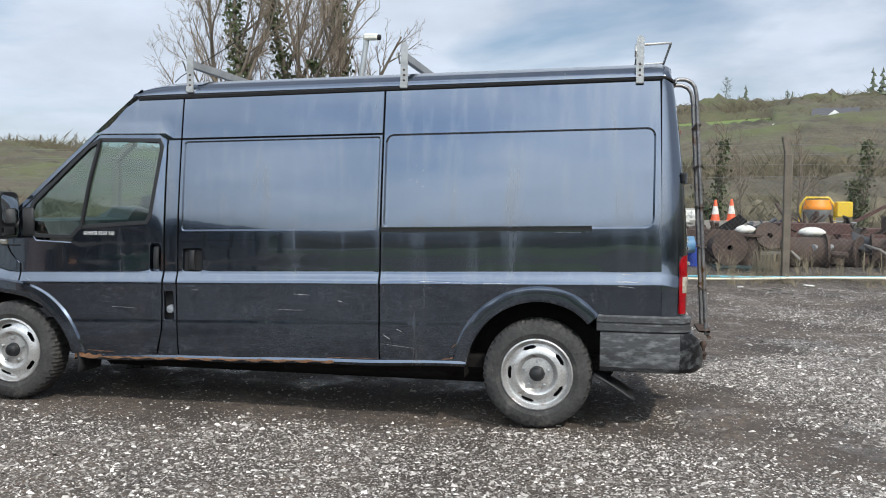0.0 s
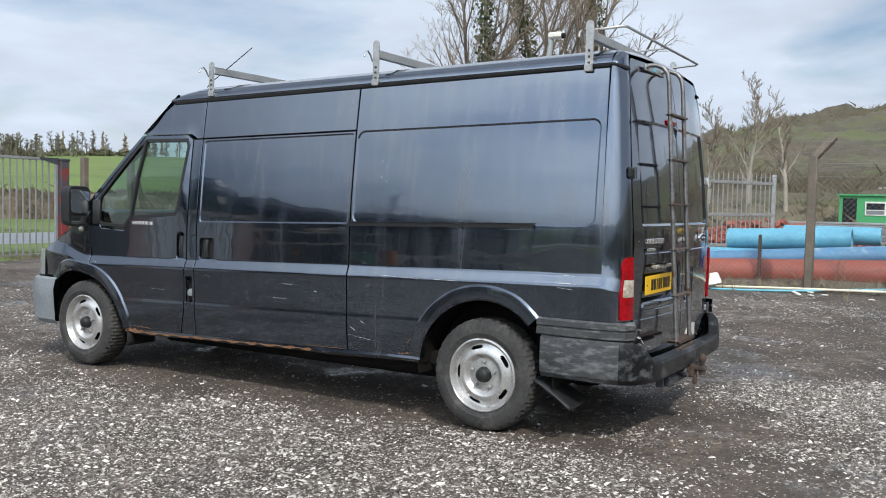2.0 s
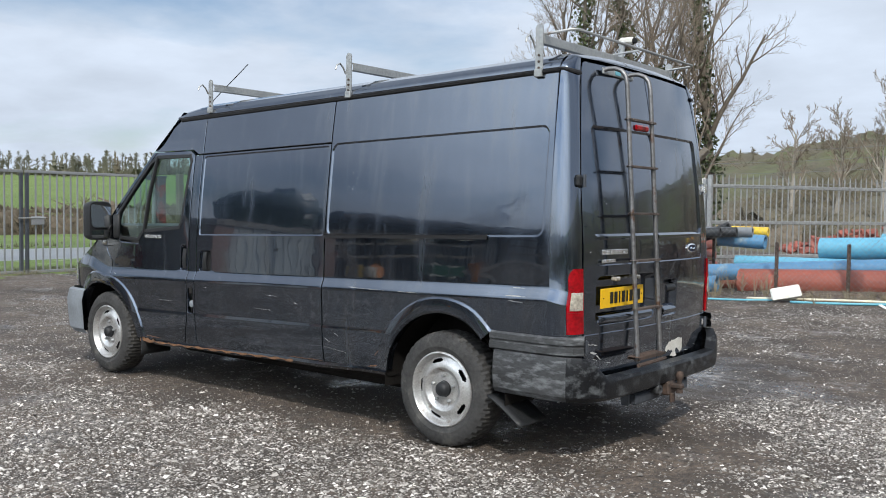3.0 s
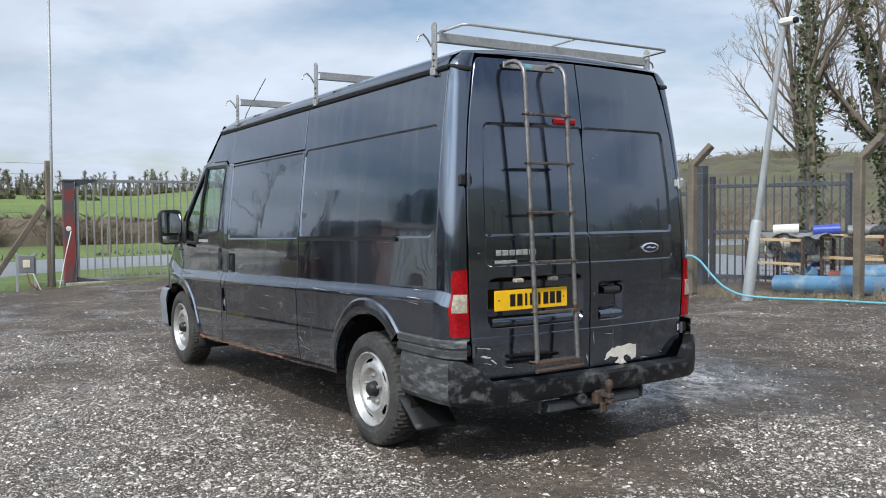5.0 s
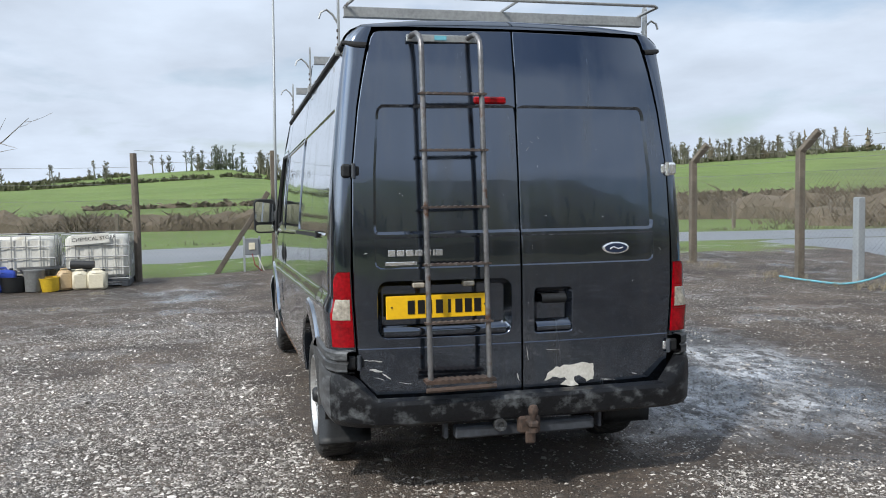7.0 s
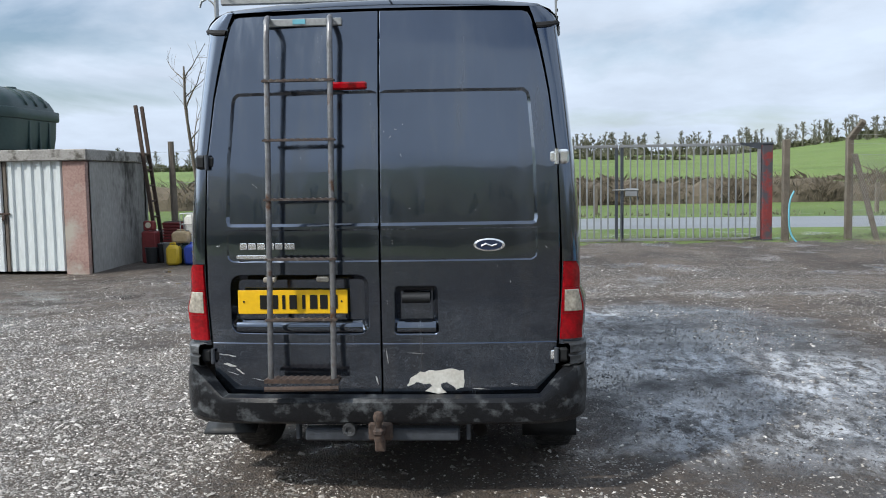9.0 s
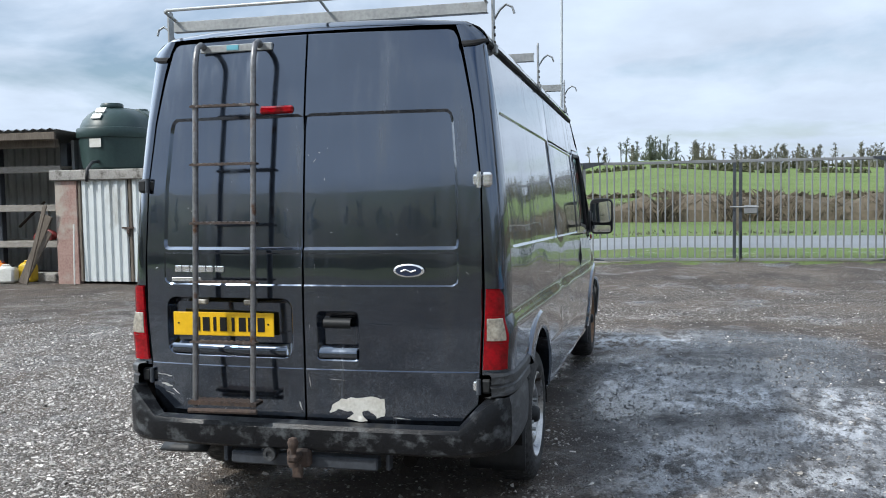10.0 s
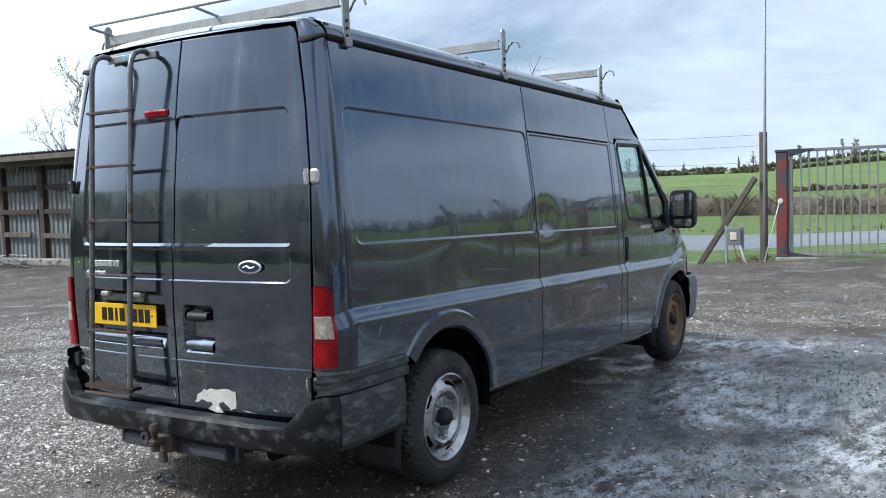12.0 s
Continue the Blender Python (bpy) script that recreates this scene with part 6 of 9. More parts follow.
for y in (-0.495, -0.205):
    pts = [(rail_x(z), y, z) for z in np.linspace(0.585, 2.13, 12)]
    pts += [(rail_x(2.16) - 0.002, y, 2.17), (0.968, y, 2.215), (0.945, y - 0.004, 2.245), (0.905, y - 0.01, 2.262), (0.86, y - 0.02, 2.262), (0.84, y - 0.03, 2.25)]
    part("rail", Shape().tube(pts, 0.0135, 10), LADDER, lad, smooth=60)
for z in (1.965, 1.697, 1.428, 1.158, 0.883):
    x = rail_x(z)
    s = Shape()
    yy = np.linspace(-0.515, -0.185, 23)
    s.grid(lambda i, k: (x + (0.020, 0.022, -0.016, -0.018)[k], yy[i], z + (-0.004, 0.004 + 0.005 * (i % 2), 0.004 + 0.005 * (i % 2), -0.004)[k]), range(23), (0, 1, 2, 3, 0))
    part("rung", s, RUNG, lad)
s = Shape()
yy = np.linspace(-0.52, -0.18, 23)
s.grid(lambda i, k: (rail_x(0.6) + (0.024, 0.026, -0.05, -0.05)[k], yy[i], 0.610 + (-0.012, 0.004 + 0.006 * (i % 2), 0.004 + 0.006 * (i % 2), -0.008)[k]), range(23), (0, 1, 2, 3, 0))
s.tube([(rail_x(0.6) + 0.02, -0.52, 0.57), (rail_x(0.6) + 0.02, -0.18, 0.575)], 0.012, 8)
part("foot_step", s, RUST, lad, "rusted foot step")
s = Shape()
s.box((0.845, -0.355, 2.250), (0.012, 0.37, 0.035), bev=0.003)
pl = part("top_plate", s, STEEL, lad)
part("tape", Shape().box((0.8525, -0.37, 2.252), (0.004, 0.06, 0.022)), HOSE, pl, "scrap of blue tape")


# scrapes, chips and scratches


def scrape(fn, a0, b0, a1, b1, w, mat, seed, name="scrape", depth=-0.0012):
    """A thin ragged mark from (a0, b0) to (a1, b1) on the surface fn."""
    r = random.Random(seed)
    w = w * 0.55
    k = max(3, int(math.hypot(a1 - a0, b1 - b0) / 0.015))
    dx, dz = a1 - a0, b1 - b0
    ln = math.hypot(dx, dz)
    nx, nz = -dz / ln, dx / ln
    s = Shape()
    row = []
    for i in range(k + 1):
        t = i / k
        h = w * (0.25 + 0.75 * r.random()) * (math.sin(math.pi * (0.06 + 0.88 * t)) ** 0.6)
        o = w * r.uniform(-0.4, 0.4)
        row.append((a0 + dx * t + nx * (o + h), b0 + dz * t + nz * (o + h), a0 + dx * t + nx * (o - h), b0 + dz * t + nz * (o - h)))
    s.grid(lambda i, j: fn(row[i][2 * j], row[i][2 * j + 1], depth), range(k + 1), range(2))
    part(name, s, mat, van)


for a0, b0, a1, b1, w, mt in ((-1.55, 0.665, -1.18, 0.655, 0.006, BARE), (-1.46, 0.652, -1.30, 0.650, 0.004, BARE), (-0.95, 0.70, -0.62, 0.692, 0.003, BARE), (-1.13, 1.20, -1.09, 1.30, 0.004, BARE),
                              (-2.2, 0.86, -1.75, 0.835, 0.0016, BARE), (-1.9, 0.60, -1.62, 0.612, 0.002, BARE), (-0.70, 1.08, -0.42, 1.10, 0.0016, BARE), (0.55, 0.98, 0.66, 0.97, 0.006, BARE), (0.58, 0.88, 0.61, 0.84, 0.008, BARE),
                              (-1.10, 0.50, -0.9, 0.47, 0.004, SILLRUST), (-0.60, 0.44, -0.48, 0.50, 0.008, SILLRUST), (0.40, 0.78, 0.50, 0.765, 0.006, SILLRUST), (-3.2, 0.43, -2.9, 0.425, 0.006, SILLRUST)):
    scrape(side_map(1), a0, b0, a1, b1, w, mt, int(a0 * 1000) & 255)
for a0, b0, a1, b1, w, mt in ((-2.35, 0.87, -2.30, 0.862, 0.003, BARE), (-1.62, 0.84, -1.50, 0.833, 0.003, BARE), (-1.32, 0.80, -1.28, 0.79, 0.005, BARE), (-1.75, 0.74, -1.55, 0.735, 0.0018, BARE), (-0.78, 0.93, -0.46, 0.915, 0.0035, BARE),
                              (-0.35, 0.915, -0.18, 0.912, 0.004, BARE), (0.52, 0.99, 0.60, 0.985, 0.007, BARE), (0.48, 0.93, 0.62, 0.925, 0.008, BARE), (0.50, 0.90, 0.60, 0.89, 0.005, BARE), (0.10, 1.265, 0.26, 1.262, 0.003, BARE),
                              (-1.02, 0.52, -0.80, 0.49, 0.0022, BARE), (-1.01, 0.58, -0.96, 0.55, 0.006, BARE), (-0.92, 0.62, -0.88, 0.60, 0.004, BARE), (-0.55, 0.50, -0.485, 0.56, 0.010, SILLRUST), (-0.62, 0.42, -0.50, 0.44, 0.012, SILLRUST),
                              (-0.47, 0.60, -0.445, 0.68, 0.006, SILLRUST), (-1.40, 0.418, -1.05, 0.417, 0.005, SILLRUST), (-3.15, 0.44, -2.95, 0.43, 0.008, SILLRUST), (-3.62, 0.95, -3.58, 0.93, 0.004, BARE), (-2.95, 0.75, -2.78, 0.745, 0.0018, BARE)):
    scrape(side_map(-1), a0, b0, a1, b1, w, mt, int(a0 * 999) & 255)
for a0, b0, a1, b1, w in ((0.045, 1.70, 0.075, 1.735, 0.006), (0.07, 1.745, 0.10, 1.74, 0.005), (0.11, 1.77, 0.12, 1.75, 0.004), (0.02, 1.74, 0.03, 1.72, 0.004), (0.10, 1.63, 0.108, 1.60, 0.003), (0.13, 1.38, 0.16, 1.375, 0.003),
                          (-0.585, 1.49, -0.572, 1.47, 0.007), (-0.60, 1.50, -0.585, 1.485, 0.004), (0.44, 1.37, 0.455, 1.36, 0.005), (0.60, 1.04, 0.605, 1.02, 0.004), (0.03, 0.96, 0.035, 0.90, 0.003), (0.76, 1.20, 0.79, 1.17, 0.004), (-0.76, 1.215, -0.80, 1.205, 0.008)):
    scrape(rear_map, a0, b0, a0 + 0.45 * (a1 - a0), b0 + 0.45 * (b1 - b0), w * 0.45, BARE, int(b0 * 999) & 255, "chip", -0.0012 if b0 < 1.3 or b0 > 1.92 else 0.0108)

for a0, b0, a1, b1, w in ((-0.79, 0.70, -0.70, 0.69, 0.010), (-0.76, 0.655, -0.70, 0.64, 0.014), (-0.70, 0.63, -0.66, 0.605, 0.010), (-0.74, 0.615, -0.69, 0.60, 0.006), (-0.62, 0.585, -0.56, 0.575, 0.005),
                          (-0.03, 0.60, -0.015, 0.56, 0.010), (0.02, 0.73, 0.03, 0.66, 0.005), (0.42, 0.54, 0.50, 0.535, 0.006), (0.60, 0.56, 0.63, 0.552, 0.004), (0.12, 0.71, 0.20, 0.705, 0.003)):
    scrape(rear_map, a0, b0, a1, b1, w, BARE, int(b0 * 777) & 255, "chip", -0.0042)

# body sheared to fit the camera's view: pressed lines, sill and gutter climb rearward
SHEAR_Z = (0.41, 0.65, 0.915, 0.995, 1.286, 1.886, 2.172, 2.27)
SHEAR_SLOPE = (0.0240, 0.0265, 0.0243, 0.0235, 0.0230, 0.0235, 0.0185, 0.016)
SHEAR_LEVEL = (-0.5, -0.50, -0.75, 0.0, 0.4, -0.85, -1.85, -0.45)
SHEARED = {"rear_quarter_panel", "sliding_door", "side_panel", "upper_panel", "door_pillar", "cab_upper_panel", "front_door", "front_wing", "gutter", "gutter_end", "corner_pillar", "wheel_arch", "slider_rail", "rail_trim",
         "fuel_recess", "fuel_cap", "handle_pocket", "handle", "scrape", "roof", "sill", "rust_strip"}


def shear_up(x, z):
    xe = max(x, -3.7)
    up = float(np.interp(z, SHEAR_Z, [k * (xe - c) for k, c in zip(SHEAR_SLOPE, SHEAR_LEVEL)]))
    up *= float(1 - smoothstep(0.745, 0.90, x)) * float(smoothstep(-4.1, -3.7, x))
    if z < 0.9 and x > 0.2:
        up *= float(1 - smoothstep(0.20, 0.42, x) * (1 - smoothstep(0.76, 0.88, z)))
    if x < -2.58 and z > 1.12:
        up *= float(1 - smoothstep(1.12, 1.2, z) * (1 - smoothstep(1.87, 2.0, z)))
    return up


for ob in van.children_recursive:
    if ob.type == "MESH" and ob.name.split(".")[0] in SHEARED:
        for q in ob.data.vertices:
            q.co.z += shear_up(q.co.x, q.co.z)

# ---- gates, fences, sheds ----


def corrugated(s, p0, p1, z0, z1, pitch=0.14, depth=0.03, out=(1, 0), square=True):
    """A vertical corrugated sheet from p0 to p1 in plan."""
    p0, p1 = Vector(p0), Vector(p1)
    L = (p1 - p0).length
    n = max(2, int(L / pitch))
    pts = []
    for i in range(n):
        for t, d in ((0.0, 0), (0.38, 0), (0.5, 1), (0.88, 1)) if square else ((0.0, 0.0), (0.25, 0.5), (0.5, 1.0), (0.75, 0.5)):
            pts.append(((i + t) / n, d))
    pts.append((1.0, 0))
    row = [(p0.x + (p1.x - p0.x) * t + out[0] * d * depth, p0.y + (p1.y - p0.y) * t + out[1] * d * depth) for t, d in pts]
    m = len(row)
    s.add([(x, y, z0) for x, y in row] + [(x, y, z1) for x, y in row], [(i, i + 1, m + i + 1, m + i) for i in range(m - 1)])
    return s


GX = -13.2


def palisade_leaf(name, label, y0, y1, lock_side):
    z0, z1 = 0.20, 2.08
    g = thing(name, label, "gate", "leaves of the yard gate", at=(GX, 0, 0))
    s = Shape()
    s.box((0, (y0 + y1) / 2, z1), (0.05, y1 - y0, 0.055), bev=0.006)
    part("top_rail", s, GATE_GREY, g)
    part("bottom_rail", Shape().box((0, (y0 + y1) / 2, z0), (0.05, y1 - y0, 0.055), bev=0.006), GATE_GREY, g)
    for y in (y0 + 0.03, y1 - 0.03):
        part("stile", Shape().box((0, y, (z0 + z1) / 2), (0.06, 0.06, z1 - z0 - 0.06), bev=0.006), DARKSTEEL if abs(y - 2.95) < 0.2 else GATE_GREY, g)
    n = int(round((y1 - y0 - 0.12) / 0.137))
    bar = Shape().box((0, 0, (z0 + z1) / 2), (0.024, 0.028, z1 - z0 - 0.05), bev=0.003).mesh("bar", GATE_GREY)
    for i in range(1, n):
        b = new("bar", bar)
        b.parent = g
        b.matrix_basis = pose(0, y0 + 0.06 + (y1 - y0 - 0.12) * i / n, 0)
    for y, sg in (((y0, 1) if not lock_side else (y1, -1)),):
        s = Shape()
        s.prism([(0.0, 0.0), (0.42, 0.0), (0.40, -0.035), (0.16, -0.10), (0.05, -0.13), (0.0, -0.13)], -0.006, 0.006, Matrix.Translation((0.03, y, z1 + 0.03)) @ Matrix(((0, 0, 1, 0), (sg, 0, 0, 0), (0, 1, 0, 0), (0, 0, 0, 1))))
        part("gusset", s, DARKSTEEL, g)
        s = Shape()
        s.prism([(0.0, 0.0), (0.42, 0.0), (0.40, 0.02), (0.16, 0.06), (0.0, 0.09)], -0.006, 0.006, Matrix.Translation((0.03, y, z0 - 0.03)) @ Matrix(((0, 0, 1, 0), (sg, 0, 0, 0), (0, 1, 0, 0), (0, 0, 0, 1))))
        part("gusset", s, DARKSTEEL, g)
    return g


ga = palisade_leaf("palisade_gate", "closed grey steel bar gate leaf", 0.02, 2.92, False)
gb = palisade_leaf("palisade_gate", "closed grey steel bar gate leaf with lock box", 2.97, 5.72, True)
lb = part("lock_box", Shape().box((0.05, 3.18, 1.16), (0.06, 0.24, 0.16), bev=0.01), GATE_GREY, gb)
part("bolt", Shape().tube([(0.08, 2.80, 1.21), (0.08, 3.32, 1.21)], 0.014, 6), STEEL, lb)
part("drop_bolt", Shape().tube([(0.06, 2.985, 0.05), (0.06, 2.985, 0.75)], 0.014, 6), DARKSTEEL, gb)
for y in (1.98, 4.2, 2.9):
    part("bent_spike", Shape().tube([(0.0, y, 2.09), (0.03, y - 0.03, 2.17), (0.06, y - 0.08, 2.22)], 0.012, 6), GALV, gb if y > 2.95 else ga)
for y in (-0.10, 5.84):
    p = thing("gate_post", "red steel gate post with patches of grey", "gate post", "red gate posts", at=(GX, y, 0.02))
    part("post", Shape().box((0, 0, 1.05), (0.17, 0.19, 2.0), bev=0.006), GATE_RED, p)
    part("cap", Shape().box((0, 0, 2.06), (0.20, 0.22, 0.05), bev=0.01), DARKSTEEL, p)
    part("base", Shape().box((0.02, 0, 0.12), (0.19, 0.21, 0.12), bev=0.01), DARKSTEEL, p)
part("light", Shape().lathe([(0, 0.02), (0.045, 0.015), (0.05, 0)], 12, Matrix.Translation((0.088, -0.02, 1.16)) @ pose(0, 0, 0, 0, 90)), WHITE_PLASTIC, [o for o in scene.objects if o.name.startswith("gate_post")][0], "white round cover")
s = Shape()
s.box((GX - 0.3, 2.9, 0.115), (0.9, 6.2, 0.10), bev=0.01)
tagged(part("gate_threshold", s, CONC_SLAB), "pale concrete strip under the gate", "kerb", kind="structure")

# tall flag pole beside the gate
pl = thing("tall_pole", "tall thin galvanised pole beside the gate", "pole", at=(-13.15, -0.41, 0))
part("shaft", Shape().tube([(0, 0, 0.0), (0.0, 0.02, 2.5), (0.0, 0.06, 6.6)], [0.032, 0.028, 0.022], 8), GALV, pl, smooth=True)

# concrete posts
POSTS = [(-13.2, -0.43, 2.45, 0, 0.0), (-12.9, 6.12, 2.15, 0, 0.0), (-13.0, 7.36, 2.35, 1, 0.1), (-10.95, 7.6, 2.35, 1, 0.05), (-8.25, 8.1, 2.4, 1, 0.07), (-5.6, 8.45, 2.4, 1, 0.1),
         (-2.75, 8.75, 2.35, 1, 0.12), (0.42, 8.93, 2.35, 1, 0.18), (3.33, 9.2, 2.4, 2, 0.22), (6.4, 9.4, 2.4, 2, 0.22), (-12.2, -2.98, 2.35, 3, 0.0), (-12.3, -5.85, 2.3, 3, 0.0), (-12.4, -8.9, 2.3, 3, 0.0)]


def fence_post(x, y, h, style, z):
    wood = style == 3
    p = thing("fence_post", "dark weathered wooden fence post" if wood else "weathered concrete fence post with cranked top" if style else "weathered concrete post beside the gate", "fence post",
              "wooden fence posts" if wood else "concrete fence posts", at=(x, y, z))
    s = Shape()
    w = 0.055 if wood else 0.062
    if wood:
        s.tube([(0, 0, -0.1), (0.01, 0.0, 1.0), (0.03, -0.02, h)], [0.075, 0.07, 0.06], 8)
    else:
        s.beam((0, 0, -0.1), (0.0, 0.0, h - (0.28 if style else 0)), 2 * w, 2 * w, up=(1, 0, 0), bev=0.012)
    part("shaft", s, OLDWOOD if wood else CONCRETE, p, smooth=40)
    if style in (1, 2):
        d = (0.27, 0.16) if style == 1 else (-0.05, 0.06)
        part("cranked_arm", Shape().beam((0, 0, h - 0.32), (d[0], d[1], h + 0.02), 1.7 * w, 1.8 * w, up=(1, 0, 0), bev=0.012), CONCRETE, p)
    return p


posts = [fence_post(*a) for a in POSTS]
s = Shape().beam((0, 0, 0.0), (0.02, 1.05, 1.62), 0.10, 0.10, bev=0.012)
st = thing("raking_strut", "weathered concrete strut leaning on a post", "strut", "fence struts", at=(-13.1, -1.60, 0))
part("strut", s, CONCRETE, st)
st = thing("raking_strut", "weathered concrete strut leaning on a fence post", "strut", "fence struts", at=(-12.8, 7.88, 0))
part("strut", Shape().beam((0, 0, 0), (-0.12, -0.45, 1.85), 0.10, 0.10, bev=0.012), CONCRETE, st)
st = thing("short_post", "short pale concrete stub post", "post", at=(-7.35, 8.55, 0))
part("stub", Shape().beam((0, 0, -0.1), (0, 0, 1.38), 0.14, 0.14, up=(1, 0, 0), bev=0.015), GALV, st)


def mesh_panel(a, b, z0, z1, strands):
    """Chain link between two posts, with plain strands above it."""
    f = thing("chain_link_fence", "sagging chain link fence with wire strands", "fence", "chain link panels")
    pa, pb = Vector(a), Vector(b)
    L = (pb - pa).length
    s = Shape()
    st_ = 0.085
    H = z1 - z0
    n = int((L + H) / st_)
    for k in range(n):
        for up in (0, 1):
            u0, u1 = k * st_ - H, k * st_
            lo, hi = max(u0, 0), min(u1, L)
            if hi - lo < 0.02:
                continue
            q = []
            for u in (lo, hi):
                h = (u - u0) if up else H - (u - u0)
                p = pa + (pb - pa) * (u / L)
                q.append((p.x, p.y, p.z + z0 + h))
            s.tube(q, 0.0016, 3, caps=False)
    part("mesh", s, WIRE, f)
    for i, z in enumerate([z1] + list(strands)):
        mid = (pa + pb) / 2
        part("strand", Shape().tube([(a[0], a[1], a[2] + z), (mid.x, mid.y, mid.z + z - 0.02), (b[0], b[1], b[2] + z)], 0.003, 4), WIRE, f)
    return f


for i, j in ((2, 3), (3, 4), (4, 5), (5, 6), (6, 7), (7, 8), (8, 9)):
    a, b = POSTS[i], POSTS[j]
    mesh_panel((a[0], a[1], a[4]), (b[0], b[1], b[4]), 0.05, 1.75, (1.95, 2.12, 2.28))
for i, j in ((10, 11), (11, 12)):
    a, b = POSTS[i], POSTS[j]
    mesh_panel((a[0], a[1], a[4]), (b[0], b[1], b[4]), 0.05, 1.5, (1.8, 2.1))
mesh_panel((-13.2, -0.43, 0), (-12.2, -2.98, 0), 0.05, 1.5, (1.9, 2.2, 2.4))

# second palisade gate and fence on the far side
def palisade_run(p, q, h, step, mat, label, post_mat, zbase, rails):
    f = thing("palisade_fence", label, "fence", "palisade panels")
    a, b = Vector((*p, zbase)), Vector((*q, zbase))
    L = (b - a).length
    yaw = math.degrees(math.atan2(b.y - a.y, b.x - a.x))
    pale = Shape().box((0, 0, h / 2), (0.030, 0.018, h - 0.08), bev=0.003)
    pale.prism([(-0.015, h - 0.04), (0.015, h - 0.04), (0.0, h + 0.05)], -0.006, 0.006, Matrix(((1, 0, 0, 0), (0, 0, 1, 0), (0, 1, 0, 0), (0, 0, 0, 1))))
    me = pale.mesh("pale", mat)
    n = int(L / step)
    for i in range(1, n):
        o = new("pale", me)
        o.parent = f
        c = a + (b - a) * (i / n)
        o.matrix_basis = pose(c.x, c.y, c.z, 0, 0, yaw)
    for z in rails:
        part("rail", Shape().beam(a + Vector((0, 0, z)), b + Vector((0, 0, z)), 0.05, 0.075, bev=0.006), mat, f)
    for e in (a, b):
        part("upright", Shape().beam(e, e + Vector((0, 0, h + 0.02)), 0.09, 0.09, up=(1, 0, 0), bev=0.006), post_mat, f)
    return f


palisade_run((-4.15, 13.1), (-1.7, 17.4), 1.92, 0.155, STEEL, "open grey palisade gate with spiked pales", STEEL, 0.32, (0.22, 0.95, 1.72))
palisade_run((-6.75, 10.35), (-4.55, 11.35), 2.05, 0.14, DARKSTEEL, "dark palisade gate leaf with spiked pales", DARKSTEEL, 0.0, (0.15, 1.0, 1.88))
palisade_run((-7.7, 10.0), (-6.95, 10.3), 1.95, 0.14, DARKSTEEL, "short dark palisade panel beside the black post", DARKSTEEL, 0.0, (0.15, 1.75))
palisade_run((-4.75, 14.0), (-4.3, 13.2), 1.85, 0.12, WHITE_PLASTIC, "short run of pale palisade fence", STEEL, 0.32, (0.2, 1.6))
bp = thing("black_gate_post", "black steel box post with rusty strip", "gate post", at=(-6.88, 10.2, 0))
part("post", Shape().box((0, 0, 1.13), (0.17, 0.17, 2.3), bev=0.008), DARKSTEEL, bp)
part("strip", Shape().box((-0.10, -0.06, 0.95), (0.03, 0.05, 1.8), bev=0.004), RUST, bp)

# leaning pole with camera
cp = thing("camera_pole", "leaning galvanised pole with security camera on top", "pole", at=(-4.32, 8.25, 0.05))
part("lower_tube", Shape().tube([(0, 0, -0.1), (0.17, 0.0, 1.18), (0.175, 0.0, 1.22)], [0.088, 0.085, 0.06], 12), GALV, cp, smooth=50)
part("upper_tube", Shape().tube([(0.17, 0, 1.15), (0.62, 0.02, 4.15)], [0.052, 0.045], 10), GALV, cp, smooth=50)
cm = part("security_camera", Shape().box((0.70, 0.0, 4.20), (0.26, 0.12, 0.11), bev=0.03), WHITE_PLASTIC, cp, "white security camera with dark lens")
part("lens", Shape().lathe([(0, 0.06), (0.045, 0.05), (0.05, 0)], 12, Matrix.Translation((0.82, 0, 4.19)) @ pose(0, 0, 0, 0, 90)), GAP, cm)
part("bracket", Shape().box((0.60, 0, 4.14), (0.06, 0.06, 0.14), bev=0.01), GALV, cm)

# meter box on legs
mb = thing("meter_box", "small grey electric box on a frame with loose cables", "electric box", at=(-12.95, -0.90, 0))
part("box", Shape().box((0, 0, 0.55), (0.14, 0.27, 0.32), bev=0.01), GREYPLASTIC, mb)
part("cover", Shape().box((0.075, 0.0, 0.56), (0.02, 0.12, 0.14), bev=0.006), CREAM, mb)
for y in (-0.15, 0.15):
    part("leg", Shape().box((0, y, 0.36), (0.05, 0.04, 0.78), bev=0.004), GALV, mb)
part("cable", Shape().tube([(0.06, 0, 0.42), (0.08, 0.05, 0.2), (0.15, 0.2, 0.05), (0.10, 0.38, 0.03), (0.05, 0.42, 0.16)], 0.012, 6), RED_PAINT, mb, smooth=True)
part("cable", Shape().tube([(0.05, 0.10, 0.40), (0.10, 0.22, 0.08), (0.05, 0.45, 0.02), (0.08, 0.55, 0.10), (0.02, 0.68, 0.7), (0.0, 0.79, 1.14)], 0.009, 6), WHITE_PLASTIC, mb, smooth=True)

